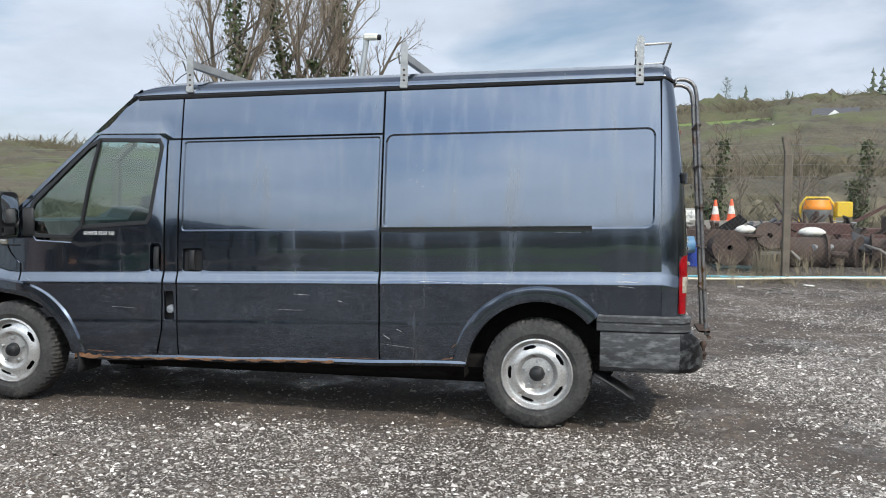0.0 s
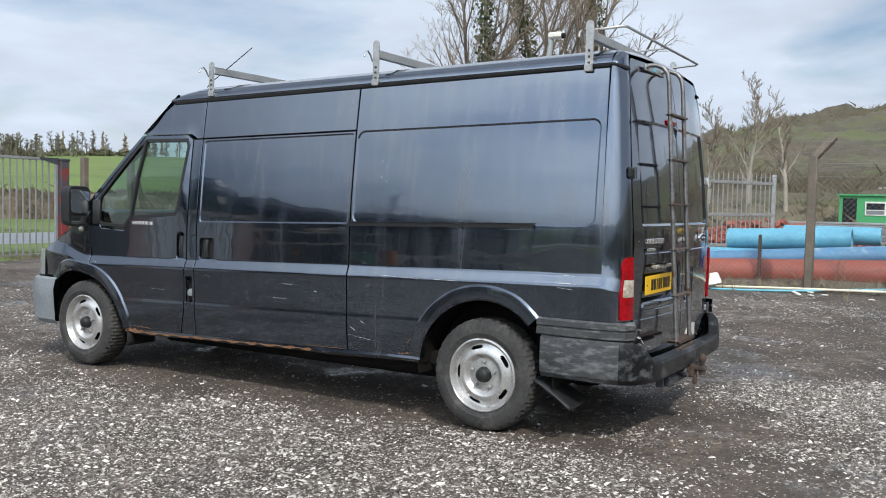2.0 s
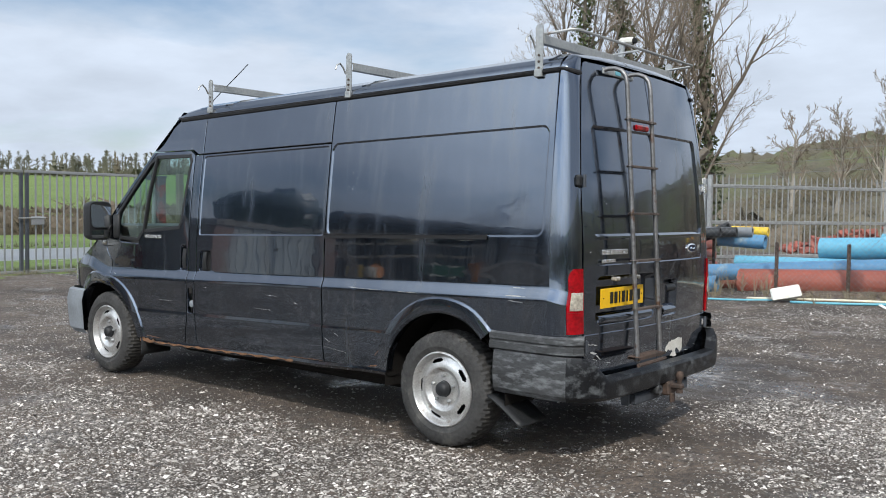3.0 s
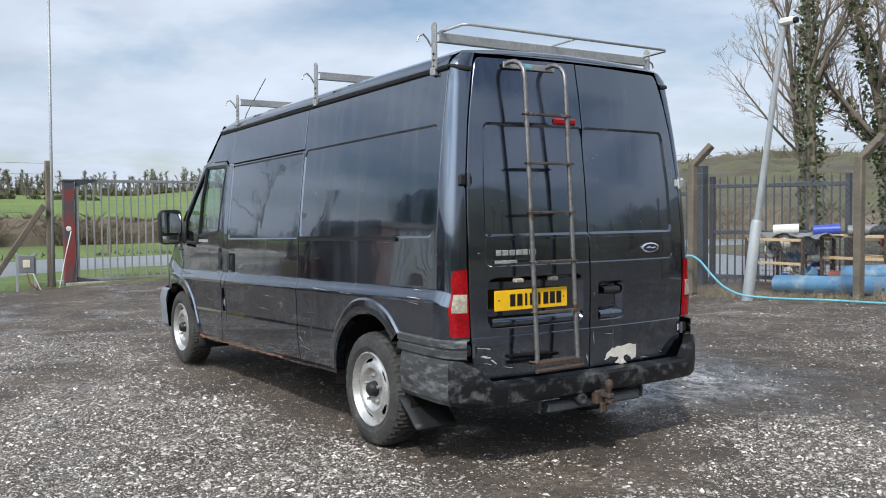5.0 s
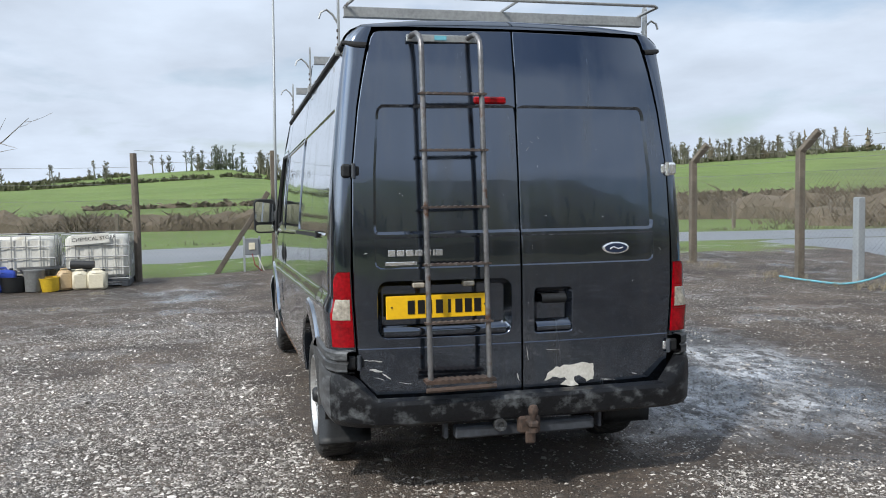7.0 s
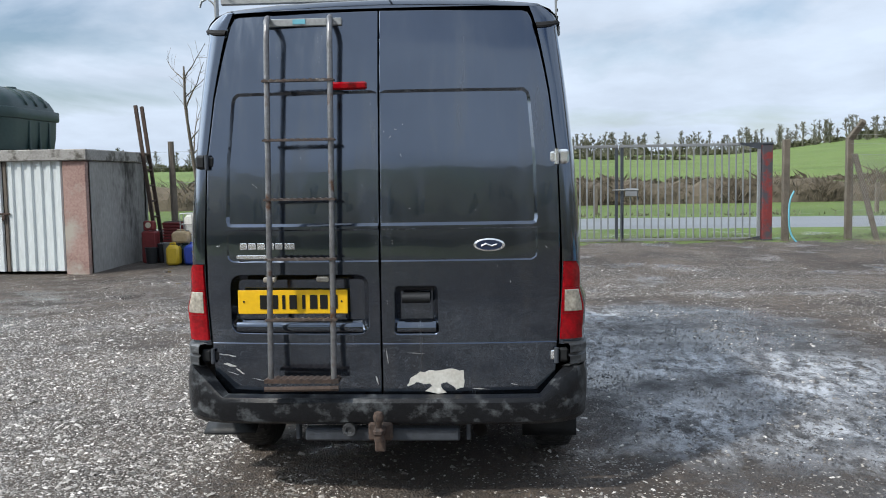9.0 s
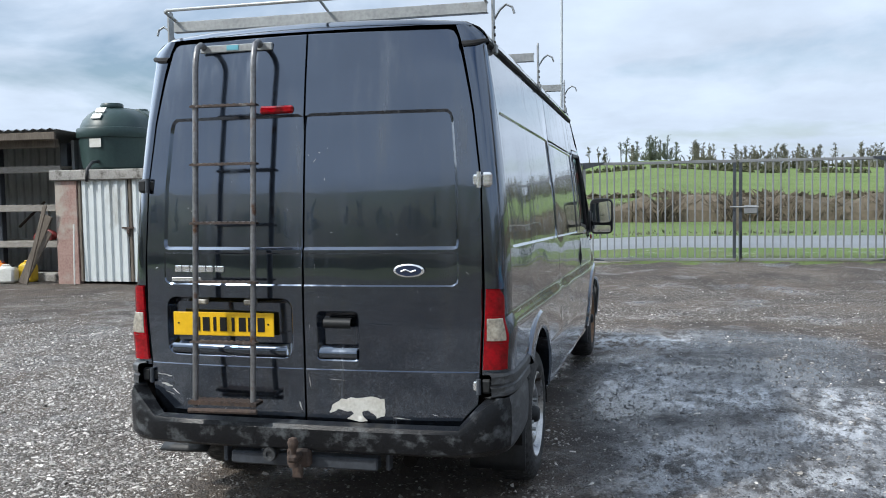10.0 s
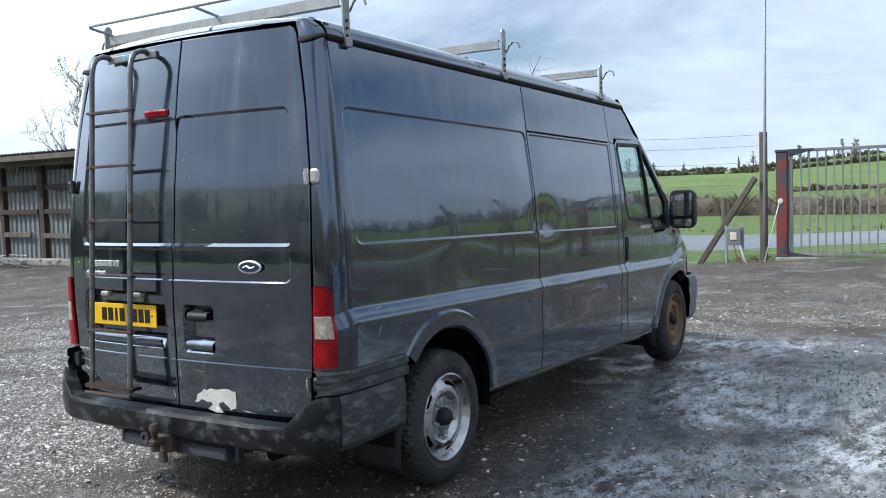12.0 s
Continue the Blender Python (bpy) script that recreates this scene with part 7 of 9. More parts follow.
# small shed with corrugated doors
SX, SY0, SY1, SH = -9.7, -9.32, -6.36, 2.10
sh = thing("shed", "low rendered shed with white corrugated doors and stained walls", "shed", at=(0, 0, 0))
DEPTH = 2.45
part("side_wall", Shape().box((SX - DEPTH / 2, SY1 - 0.08, 0.93), (DEPTH, 0.16, 1.92), bev=0.01), GREY_RENDER, sh, "grey render streaked with black damp")
part("side_wall", Shape().box((SX - DEPTH / 2, SY0 + 0.08, 0.93), (DEPTH, 0.16, 1.92), bev=0.01), GREY_RENDER, sh)
part("back_wall", Shape().box((SX - DEPTH, (SY0 + SY1) / 2, 0.93), (0.16, SY1 - SY0, 1.92)), GREY_RENDER, sh)
part("front_pier", Shape().box((SX + 0.01, SY1 - 0.20, 0.93), (0.16, 0.40, 1.92), bev=0.01), PINK_RENDER, sh, "worn pink rendered pier")
part("front_pier", Shape().box((SX + 0.01, SY0 + 0.23, 0.93), (0.16, 0.46, 1.92), bev=0.01), PINK_RENDER, sh, "worn pink rendered pier")
part("roof_slab", Shape().box((SX - DEPTH / 2 + 0.05, (SY0 + SY1) / 2, 1.99), (DEPTH + 0.22, SY1 - SY0 + 0.12, 0.19), bev=0.015), CONC_SLAB, sh, "mossy concrete roof slab")
for y0, y1 in ((-8.83, -7.83), (-7.79, -6.78)):
    d = new("shed_door"); d.parent = sh
    part("sheet", corrugated(Shape(), (SX + 0.05, y0), (SX + 0.05, y1), 0.04, 1.90, 0.145, 0.035), CORR_WHITE, d, "white corrugated sheet stained at the foot")
    part("edge_trim", Shape().box((SX + 0.06, y0 + 0.02, 0.97), (0.05, 0.05, 1.86), bev=0.004), OLDWOOD, d)
    part("back_frame", Shape().box((SX + 0.03, (y0 + y1) / 2, 0.97), (0.02, y1 - y0, 1.84)), GAP, d)
hs = part("hasp", Shape().box((SX + 0.11, -7.81, 1.02), (0.03, 0.24, 0.03), bev=0.004), RUST, sh)
part("padlock", Shape().box((SX + 0.12, -7.80, 0.95), (0.03, 0.06, 0.09), bev=0.01), RUST, sh)
pb = thing("white_pole", "thin white plastic pole leaning on the shed", "pole", at=(SX + 0.2, -8.88, 0.0))
part("pole", Shape().tube([(0.05, 0.02, 0), (-0.02, 0, 1.1)], 0.015, 6), WHITE_PLASTIC, pb)

# oil tank on the shed
tk = thing("oil_tank", "dark green ribbed plastic oil tank on the shed roof", "tank", at=(-10.5, -8.62, 2.085))
TR, TL = 0.64, 1.55
LEVELS = ((0.0, 0.10), (0.05, 0.05), (0.30, 0.015), (0.60, 0.0), (0.61, -0.035), (0.63, -0.045), (0.77, -0.045), (0.79, -0.035), (0.80, 0.02), (0.84, 0.03), (0.95, 0.08), (1.05, 0.17), (1.13, 0.29), (1.18, 0.42), (1.20, 0.56))


def tank_outline(d):
    """Plan of the tank: a round front and a long straight-sided back with rounded corners."""
    r, c = TR - d, max(0.16 - d * 0.2, 0.05)
    out = arc(0, 0, r, -90, 90, 20) + [(-0.5, r), (-1.0, r)]
    out += arc(-TL + d + c, r - c, c, 90, 180, 5) + arc(-TL + d + c, -r + c, c, 180, 270, 5)
    return out + [(-1.0, -r), (-0.5, -r)]


s = Shape()
rings = [[(x, y, z) for x, y in tank_outline(d)] for z, d in LEVELS]
m_ = len(rings[0])
s.add([p for r in rings for p in r], [(k * m_ + i, k * m_ + (i + 1) % m_, (k + 1) * m_ + (i + 1) % m_, (k + 1) * m_ + i) for k in range(len(rings) - 1) for i in range(m_)] + [tuple(range((len(rings) - 1) * m_, len(rings) * m_))])
sheet("body", s, TANK_GREEN, tk, angle=35)
for x, r, z in ((0.05, 0.21, 1.17), (-0.95, 0.13, 1.15)):
    part("lid", Shape().lathe([(r * 0.95, z), (r, z + 0.02), (r, z + 0.07), (r * 0.9, z + 0.10), (0.0, z + 0.11)], 24, Matrix.Translation((x, 0, 0))), TANK_GREEN, tk, smooth=40)
for x in (-0.42, -0.78, -1.14):
    for sy in (-1, 1):
        part("rib", Shape().box((x, sy * (TR - 0.012), 0.30), (0.05, 0.05, 0.56), bev=0.012), TANK_GREEN, tk)
    part("dome_rib", Shape().tube([(x, -0.60, 0.86), (x, -0.50, 1.03), (x, -0.30, 1.15), (x, 0.0, 1.20), (x, 0.30, 1.15), (x, 0.50, 1.03), (x, 0.60, 0.86)], 0.035, 6), TANK_GREEN, tk, smooth=True)
part("notice", Shape().box((TR + 0.004, 0.02, 0.50), (0.01, 0.24, 0.16)), WHITE_PLASTIC, tk, "small pale notice")
for a, b in ((0.53, 1.00), (0.40, 1.12)):
    part("notice", Shape().box((0, 0, 0), (0.13, 0.20, 0.01), Matrix.Translation((a + 0.015, 0.0, b)) @ pose(0, 0, 0, 0, 48, 0)), WHITE_PLASTIC, tk)
part("outlet_pipe", Shape().tube([(0.55, 0.05, 0.16), (0.80, 0.05, 0.14), (0.96, 0.05, 0.0), (0.985, 0.05, -0.22)], 0.03, 8), BIN_BLACK, tk, smooth=True)

# ladder leaning against the shed
ld = thing("timber_ladder", "brown wooden ladder leaning on the shed wall", "ladder", at=(-12.0, -6.15, 0))
for x in (-0.14, 0.16):
    part("stile", Shape().beam((x, 0.12, 0.0), (x, -0.22, 2.98), 0.045, 0.07, bev=0.006), RUST, ld)
for k in range(7):
    z = 0.25 + 0.30 * k
    part("rung", Shape().beam((-0.16, 0.12 - 0.114 * z, z), (0.18, 0.12 - 0.114 * z, z), 0.035, 0.035, bev=0.004), RUST, ld)

# open-fronted racking store
BY0, BY1, BX, BB = -27.0, -9.6, -10.2, -12.2
rs = thing("open_store", "long open grey corrugated store with timber racking", "store", at=(0, 0, 0))
part("back_wall", corrugated(Shape(), (BB, BY0), (BB, BY1), 0.0, 2.75, 0.20, 0.04), CORR_LIT, rs, "grey corrugated back wall")
s = Shape()
n = int((BY1 - BY0 + 0.6) / 0.045)
s.grid(lambda i, x: (x, BY0 - 0.3 + 0.045 * i, 2.86 - 0.05 * (BX + 0.45 - x) + 0.02 * math.cos(i * math.pi / 2)), range(n), (BX + 0.45, BB - 0.2))
part("roof", s, CORR_GREY, rs, "corrugated sheet roof")
part("fascia", Shape().box((BX + 0.40, (BY0 + BY1) / 2, 2.74), (0.05, BY1 - BY0 + 0.4, 0.14), bev=0.01), OLDWOOD, rs)
part("eaves_beam", Shape().box((BX + 0.1, (BY0 + BY1) / 2, 2.62), (0.12, BY1 - BY0, 0.16), bev=0.01), OLDWOOD, rs)
for y in (-9.75, -11.3, -13.15, -15.0, -16.6, -18.2, -20.0, -22.0, -24.5):
    red = y < -15.5
    part("column", Shape().box((BX - 0.35, y, 1.32), (0.14, 0.16, 2.64), bev=0.01), RUST if red else DARKSTEEL, rs, "red-brown steel column" if red else "dark steel column")
    if not red:
        part("brace", Shape().beam((BX - 0.9, y - 0.02, 1.0), (BX - 1.7, y - 0.02, 1.5), 0.04, 0.04), OLDWOOD, rs)
for z in (0.72, 1.42, 2.17):
    for y0, y1 in ((-11.2, -9.65), (-13.8, -11.3), (-15.4, -13.9)):
        part("shelf", Shape().box((BX - 0.55, (y0 + y1) / 2, z), (0.9, y1 - y0 - 0.02, 0.05), bev=0.006), SHELF_WOOD, rs, "grey weathered shelf board")
        part("shelf_edge", Shape().box((BX - 0.08, (y0 + y1) / 2, z - 0.03), (0.05, y1 - y0 - 0.03, 0.13), bev=0.006), SHELF_WOOD, rs)
for y, z, w in ((-17.4, 2.0, 1.2), (-17.4, 1.36, 1.3), (-17.5, 0.72, 1.3), (-19.2, 2.0, 1.5), (-19.2, 1.36, 1.7), (-19.3, 0.75, 1.2), (-21, 1.4, 1.6)):
    part("rail_board", Shape().box((BX - 0.28, y, z), (0.06, w, 0.13), bev=0.006), RUST if z > 1 else OLDWOOD, rs)
part("end_wall", corrugated(Shape(), (BB, BY1 + 0.02), (BX - 0.3, BY1 + 0.02), 0.0, 2.7, 0.2, 0.04, out=(0, 1)), CORR_GREY, rs)
part("plinth", Shape().box((BX + 0.1, (BY0 + BY1) / 2, 0.07), (0.35, BY1 - BY0, 0.16), bev=0.02), CONC_SLAB, rs)
part("lower_cladding", corrugated(Shape(), (BX - 0.5, -15.8), (BX - 0.5, -13.5), 0.1, 1.35, 0.20, 0.04), CORR_GREY, rs)
part("side_cladding", corrugated(Shape(), (BX - 0.42, -18.1), (BX - 0.42, -15.9), 0.1, 2.45, 0.20, 0.035), CORR_GREY, rs)
part("side_cladding", corrugated(Shape(), (BX - 0.42, -21.8), (BX - 0.42, -18.3), 0.1, 2.45, 0.20, 0.035), CORR_GREY, rs)

# white wall and roof of far buildings behind the fence
hw = thing("far_wall", "low pale wall behind the scrub", "wall", at=(3.5, 60, land_height(3.5, 60)))
part("wall", Shape().box((0, 0, 0.5), (13, 0.3, 1.4), bev=0.03), CORR_WHITE, hw)
part("coping", Shape().box((0, 0, 1.24), (13.1, 0.4, 0.08), bev=0.02), CONC_SLAB, hw)

# ---- hedges, trees, woods, houses ----


def bare_tree(name, label, at, height, seed, trunk=0.16, spread=0.62, lean=(0, 0), ivy=0, bark=None, levels=4, first=0.25, twig_r=0.006, density=1.0, group=""):
    """A leafless tree: trunk and limbs in one mesh, the fine twigs in another, ivy leaves in a third."""
    rng = random.Random(seed)
    t = thing(name, label, "tree", group, at=at)
    limbs, twigs, leaves = Shape(), Shape(), Shape()
    skeleton = []

    def grow(p, d, length, r, level):
        segs = 5 if level < 2 else 3
        pts, rs = [p.copy()], [r]
        q, dd = p.copy(), d.copy()
        for i in range(segs):
            wob = 0.10 + 0.08 * level
            dd = (dd + Vector((rng.uniform(-wob, wob), rng.uniform(-wob, wob), rng.uniform(-wob * 0.4, wob) + 0.04))).normalized()
            q = q + dd * (length / segs)
            pts.append(q.copy())
            rs.append(max(twig_r * 0.6, r * (1 - 0.72 * (i + 1) / segs)))
        (limbs if level < 2 else twigs).tube(pts, rs, 7 if level == 0 else 5 if level == 1 else 3, caps=False)
        if level <= 1:
            skeleton.append((pts, rs))
        if level >= levels:
            return
        kids = int((11 if level == 0 else 7 if level == 1 else 5) * density)
        for k in range(kids):
            u = first + (1 - first) * (k + rng.random()) / kids if level == 0 else 0.2 + 0.8 * (k + rng.random()) / kids
            i = min(int(u * segs), segs - 1)
            f = u * segs - i
            b = pts[i].lerp(pts[i + 1], f)
            ax = (pts[i + 1] - pts[i]).normalized()
            side = ax.cross(Vector((rng.uniform(-1, 1), rng.uniform(-1, 1), rng.uniform(-0.3, 0.3))))
            if side.length < 0.1:
                continue
            side.normalize()
            ang = spread * rng.uniform(0.7, 1.25)
            nd = (ax * math.cos(ang) + side * math.sin(ang)).normalized()
            br = rs[i] * rng.uniform(0.42, 0.62)
            ln = length * rng.uniform(0.32, 0.50) * (1.15 - 0.55 * u if level == 0 else 0.9)
            grow(b, nd, ln, max(br, twig_r), level + 1)

    grow(Vector((0, 0, -0.2)), Vector((lean[0], lean[1], 1)).normalized(), height, trunk, 0)
    part("trunk", limbs, bark or BARK, t, smooth=True, fix=False)
    part("crown", twigs, TWIG, t, "fine bare twigs", fix=False)
    if ivy:
        for pts, rs in skeleton[: 1 + ivy // 3]:
            for i in range(len(pts) - 1):
                n = int((pts[i + 1] - pts[i]).length * 170)
                for _ in range(n):
                    c = pts[i].lerp(pts[i + 1], rng.random())
                    rad = (rs[i] + 0.04) + abs(rng.gauss(0, 0.13))
                    a = rng.uniform(0, 6.28)
                    c = c + Vector((math.cos(a) * rad, math.sin(a) * rad, rng.uniform(-0.1, 0.1)))
                    sz = rng.uniform(0.04, 0.09)
                    u = Vector((rng.uniform(-1, 1), rng.uniform(-1, 1), rng.uniform(-1, 1))).normalized()
                    w = u.cross(Vector((rng.uniform(-1, 1), rng.uniform(-1, 1), 0.3))).normalized()
                    leaves.add([c - u * sz, c + w * sz * 0.8, c + u * sz, c - w * sz * 0.8], [(0, 1, 2, 3)])
        part("ivy", leaves, IVY, t, "dark green ivy on the trunk", fix=False)
    return t


for x, y, h, sd, iv, tr in ((-10.4, 19.0, 8.8, 3, 2, 0.17), (-9.2, 21.0, 9.8, 7, 3, 0.18), (-8.3, 23.2, 10.4, 12, 4, 0.20), (-11.6, 20.8, 8.0, 31, 0, 0.14), (-7.9, 21.6, 7.0, 44, 0, 0.12), (-9.8, 23.6, 9.0, 47, 0, 0.15)):
    bare_tree("bare_tree", "tall leafless tree with ivy on its trunk" if iv else "tall leafless tree with fine grey twigs", (x, y, 0.2), h, sd, tr, 0.68, ivy=iv, density=1.2, twig_r=0.0045, group="trees behind the yard")
for x, y, h, sd in ((-9.6, 42, 5.3, 5), (-7.8, 43, 6.0, 15), (-6.0, 44, 5.4, 25), (-11.5, 41, 5.0, 36)):
    bare_tree("bare_tree", "leafless tree with pale trunk at the wood's edge", (x, y, 0.8), h, sd, 0.15, 0.66, bark=BARK_PALE, first=0.30, density=1.1, twig_r=0.012, group="pale trees at the wood's edge")
for x, y, h, sd, iv in ((4.2, 27, 3.6, 51, 5), (2.0, 30, 3.4, 52, 0), (7.5, 30, 3.6, 53, 0), (10.5, 33, 4.0, 54, 4), (6.0, 34, 3.4, 55, 0)):
    bare_tree("bare_tree", "low scrubby tree with ivy" if iv else "low scrubby leafless tree", (x, y, 0.5), h, sd, 0.07, 0.85, ivy=iv, first=0.1, twig_r=0.008, levels=3, density=1.2, group="scrub behind the yard")
bare_tree("young_tree", "slender young leafless tree beyond the fence", (-17.5, -7.0, 0), 4.6, 77, 0.075, 0.95, first=0.45, levels=2, density=0.8, bark=BARK)


bare_tree("bare_tree", "grey leafless tree behind the racking store", (-28, -39.5, 0), 8.2, 93, 0.16, 0.72, first=0.25, twig_r=0.012, levels=4, density=1.1, bark=BARK_PALE)


def ground_at(th, r):
    x, y = r * math.cos(radians(th)), r * math.sin(radians(th))
    return x, y, land_height(x, y)


def blades(s, rng, x, y, z, w, h, n, size):
    """A rough bush of thin upright sprays."""
    for _ in range(n):
        a, k = rng.uniform(0, 6.28), math.sqrt(rng.random())
        cx, cy = x + math.cos(a) * w * k, y + math.sin(a) * w * k
        hh = h * rng.uniform(0.25, 1.0) * (1 - 0.45 * k)
        t = rng.uniform(0.05, 0.75) * hh
        dx, dy = rng.gauss(0, 0.3) * hh * 0.9, rng.gauss(0, 0.3) * hh * 0.9
        b = rng.uniform(0, 6.28)
        ux, uy = math.cos(b) * size * rng.uniform(0.5, 1.2), math.sin(b) * size * rng.uniform(0.5, 1.2)
        s.add([(cx - ux, cy - uy, z + t), (cx + ux, cy + uy, z + t + rng.uniform(-0.1, 0.1) * h), (cx + dx, cy + dy, z + hh)], [(0, 1, 2)])


def hedge(name, label, line, h, w, per_m, mat, seed, size=0.16, n=22, core=False):
    rng = random.Random(seed)
    s = Shape()
    for (x0, y0), (x1, y1) in zip(line, line[1:]):
        L = math.hypot(x1 - x0, y1 - y0)
        for _ in range(int(L * per_m)):
            u = rng.random()
            x, y = x0 + (x1 - x0) * u + rng.gauss(0, w * 0.3), y0 + (y1 - y0) * u + rng.gauss(0, w * 0.3)
            hh = h * (0.75 + 0.5 * fnoise(x, y, 0.11, seed) + 0.25 * rng.random())
            blades(s, rng, x, y, land_height(x, y) - 0.1, w * 0.6, max(hh, h * 0.3), n, size)
        if core:
            k = max(2, int(L / 0.6))
            nx, ny = -(y1 - y0) / L, (x1 - x0) / L

            def hump(i, o):
                x, y = x0 + (x1 - x0) * i / k + nx * o * w * 0.62, y0 + (y1 - y0) * i / k + ny * o * w * 0.62
                rise = h * (0.52 + 0.34 * fnoise(x, y, 0.11, seed) + 0.22 * fnoise(x, y, 0.9, seed) + 0.12 * fnoise(x, y, 2.7, seed))
                return (x, y, land_height(x, y) - 0.1 + max(0.1, rise) * (1 - o * o) ** 0.5)
            s.grid(hump, range(k + 1), (-1.0, -0.85, -0.6, -0.3, 0.0, 0.3, 0.6, 0.85, 1.0))
    return tagged(part(name, s, mat, fix=False), label, "hedge", kind="stuff")


hedge("hedge", "brown bare roadside hedge below the field", [(-42, -70), (-41, -30), (-41, 0), (-43, 26), (-47, 60)], 2.0, 1.7, 3.4, HEDGE, 3, 0.011, 240, True)
hedge("verge_weeds", "tufts of rough grass along the road verge", [(-25.5, -50), (-25.3, 0), (-26, 50)], 0.45, 1.2, 2.2, HEDGE_GREEN, 4, 0.05, 14)
hedge("hedge", "brown thicket beside the road", [(-44, 22), (-40, 30), (-34, 38), (-26, 44), (-16, 46)], 3.0, 3.6, 1.6, HEDGE, 5, 0.015, 260, True)
hedge("hedge", "scrubby bank behind the lane", [(-30, 24), (-24, 32), (-16, 36), (-10, 38)], 1.8, 3.0, 1.4, HEDGE, 6, 0.013, 220, True)
hedge("hedge", "tall winter scrub behind the scrap yard", [(-13, 40), (-4, 46), (5, 47), (16, 44), (30, 40), (42, 30)], 2.5, 5.0, 1.9, WOODLAND, 7, 0.013, 250, True)
hedge("hedge", "winter scrub further up the slope", [(-16, 60), (0, 68), (20, 68), (45, 54)], 4.2, 8.0, 1.5, WOODLAND, 8, 0.020, 220)
for rr, hh, seed, th0, th1 in ((95, 1.2, 21, 138, 190), (240, 2.4, 23, 168, 226)):
    ln = [ground_at(th, rr * (1 + 0.06 * math.sin(th * 0.05 + seed)))[:2] for th in np.arange(th0, th1, 3.0)]
    hedge("hedge", "dark field hedge across the hillside", ln, hh, 1.5, 1.6, HEDGE_GREEN if rr > 100 else HEDGE, seed, 0.5, 26)
for rr, hh, seed, th0, th1 in ((300, 6.0, 36, 52, 80), (300, 6.0, 36, 92, 134), (370, 9.0, 34, 50, 133)):
    ln = [ground_at(th, rr * (1 + 0.12 * math.sin(th * 0.17 + seed)))[:2] for th in np.arange(th0, th1, 3.0)]
    hedge("woodland", "bare winter woodland on the hill", ln, hh, 24.0, 0.9, WOODLAND, seed, 0.035, 120)


def canopy(name, label, th0, th1, dth, r0, r1, ratio, h0, h1, seed, mat):
    """The broken upper surface of a winter wood seen from afar, with a clearing of pasture."""
    s = Shape()
    rs = [r0 * ratio ** k for k in range(int(math.log(r1 / r0) / math.log(ratio)) + 1)]

    def top(r, th):
        x, y, z = ground_at(th, r)
        h = (h0 + (h1 - h0) * (r - r0) / (r1 - r0)) * (1 + 0.6 * float(smoothstep(r1 * 0.88, r1 * 0.97, r)))
        b = 0.42 + 0.55 * fnoise(x, y, 0.055, seed) + 0.36 * abs(fnoise(x, y, 0.21, seed + 2)) + 0.16 * fnoise(x, y, 0.55, seed + 5)
        if r == rs[0] or r == rs[-1] or (80.5 < th < 91.5 and 222 < r < 312 and fnoise(x, y, 0.03, 3) > -0.25):
            b = -0.3
        return (x, y, z + h * b)
    s.grid(top, rs, list(np.arange(th0, th1, dth)))
    return tagged(part(name, s, mat, fix=False, smooth=True), label, "woodland", kind="stuff")


canopy("woodland", "brown winter woodland covering the hill", 50, 136, 0.28, 50, 392, 1.017, 2.2, 7.0, 3, CANOPY)
# out of view: added so that the van's paint reflects dark
canopy("woodland", "unseen winter trees added east and south, darkening reflections", -112, 50, 1.0, 60, 190, 1.05, 6.5, 8.0, 6, CANOPY)


def far_trees(name, label, th0, th1, r, count, h, seed, mat, conif=0.1):
    """A ragged row of small far trees, too many to count."""
    rng = random.Random(seed)
    s = Shape()
    for k in range(count):
        th = rng.uniform(th0, th1)
        x, y, z = ground_at(th, r * rng.uniform(0.94, 1.03))
        hh = h * rng.uniform(0.55, 1.2)
        top = Vector((x + rng.gauss(0, 0.4), y + rng.gauss(0, 0.4), z + hh))
        s.tube([(x, y, z - 0.5), top], [0.28, 0.05], 4, caps=False)
        if rng.random() < conif:
            for q in range(9):
                zz = z + hh * (0.12 + 0.098 * q)
                ww = hh * 0.17 * (1 - 0.098 * q) * rng.uniform(0.7, 1.2)
                ox, oy = rng.gauss(0, 0.03) * hh, rng.gauss(0, 0.03) * hh
                s.tube([(x + ox, y + oy, zz), (x, y, zz + hh * 0.15)], [ww, 0.06], 6, caps=False)
            continue
        if rng.random() < 0.35:
            blades(s, rng, x, y, z, hh * 0.26, hh * 0.75, 46, 0.26)
        for _ in range(16):
            u = rng.uniform(0.28, 0.95)
            b = Vector((x, y, z)).lerp(top, u)
            d = Vector((rng.gauss(0, 1), rng.gauss(0, 1), rng.uniform(0.6, 1.8))).normalized() * hh * rng.uniform(0.18, 0.42) * (1.2 - u)
            s.tube([b, b + d], [0.09, 0.03], 3, caps=False)
            for _ in range(11):
                c = b + d * rng.uniform(0.4, 1.1) + Vector((rng.gauss(0, 0.28), rng.gauss(0, 0.28), rng.gauss(0, 0.28))) * hh * 0.06
                e = Vector((rng.gauss(0, 1), rng.gauss(0, 1), rng.uniform(0.2, 1.2))).normalized() * hh * 0.085
                w = Vector((rng.gauss(0, 1), rng.gauss(0, 1), rng.gauss(0, 1))).normalized() * 0.10
                s.add([c - w, c + w, c + e], [(0, 1, 2)])
    return tagged(part(name, s, mat, fix=False), label, "trees", kind="stuff")


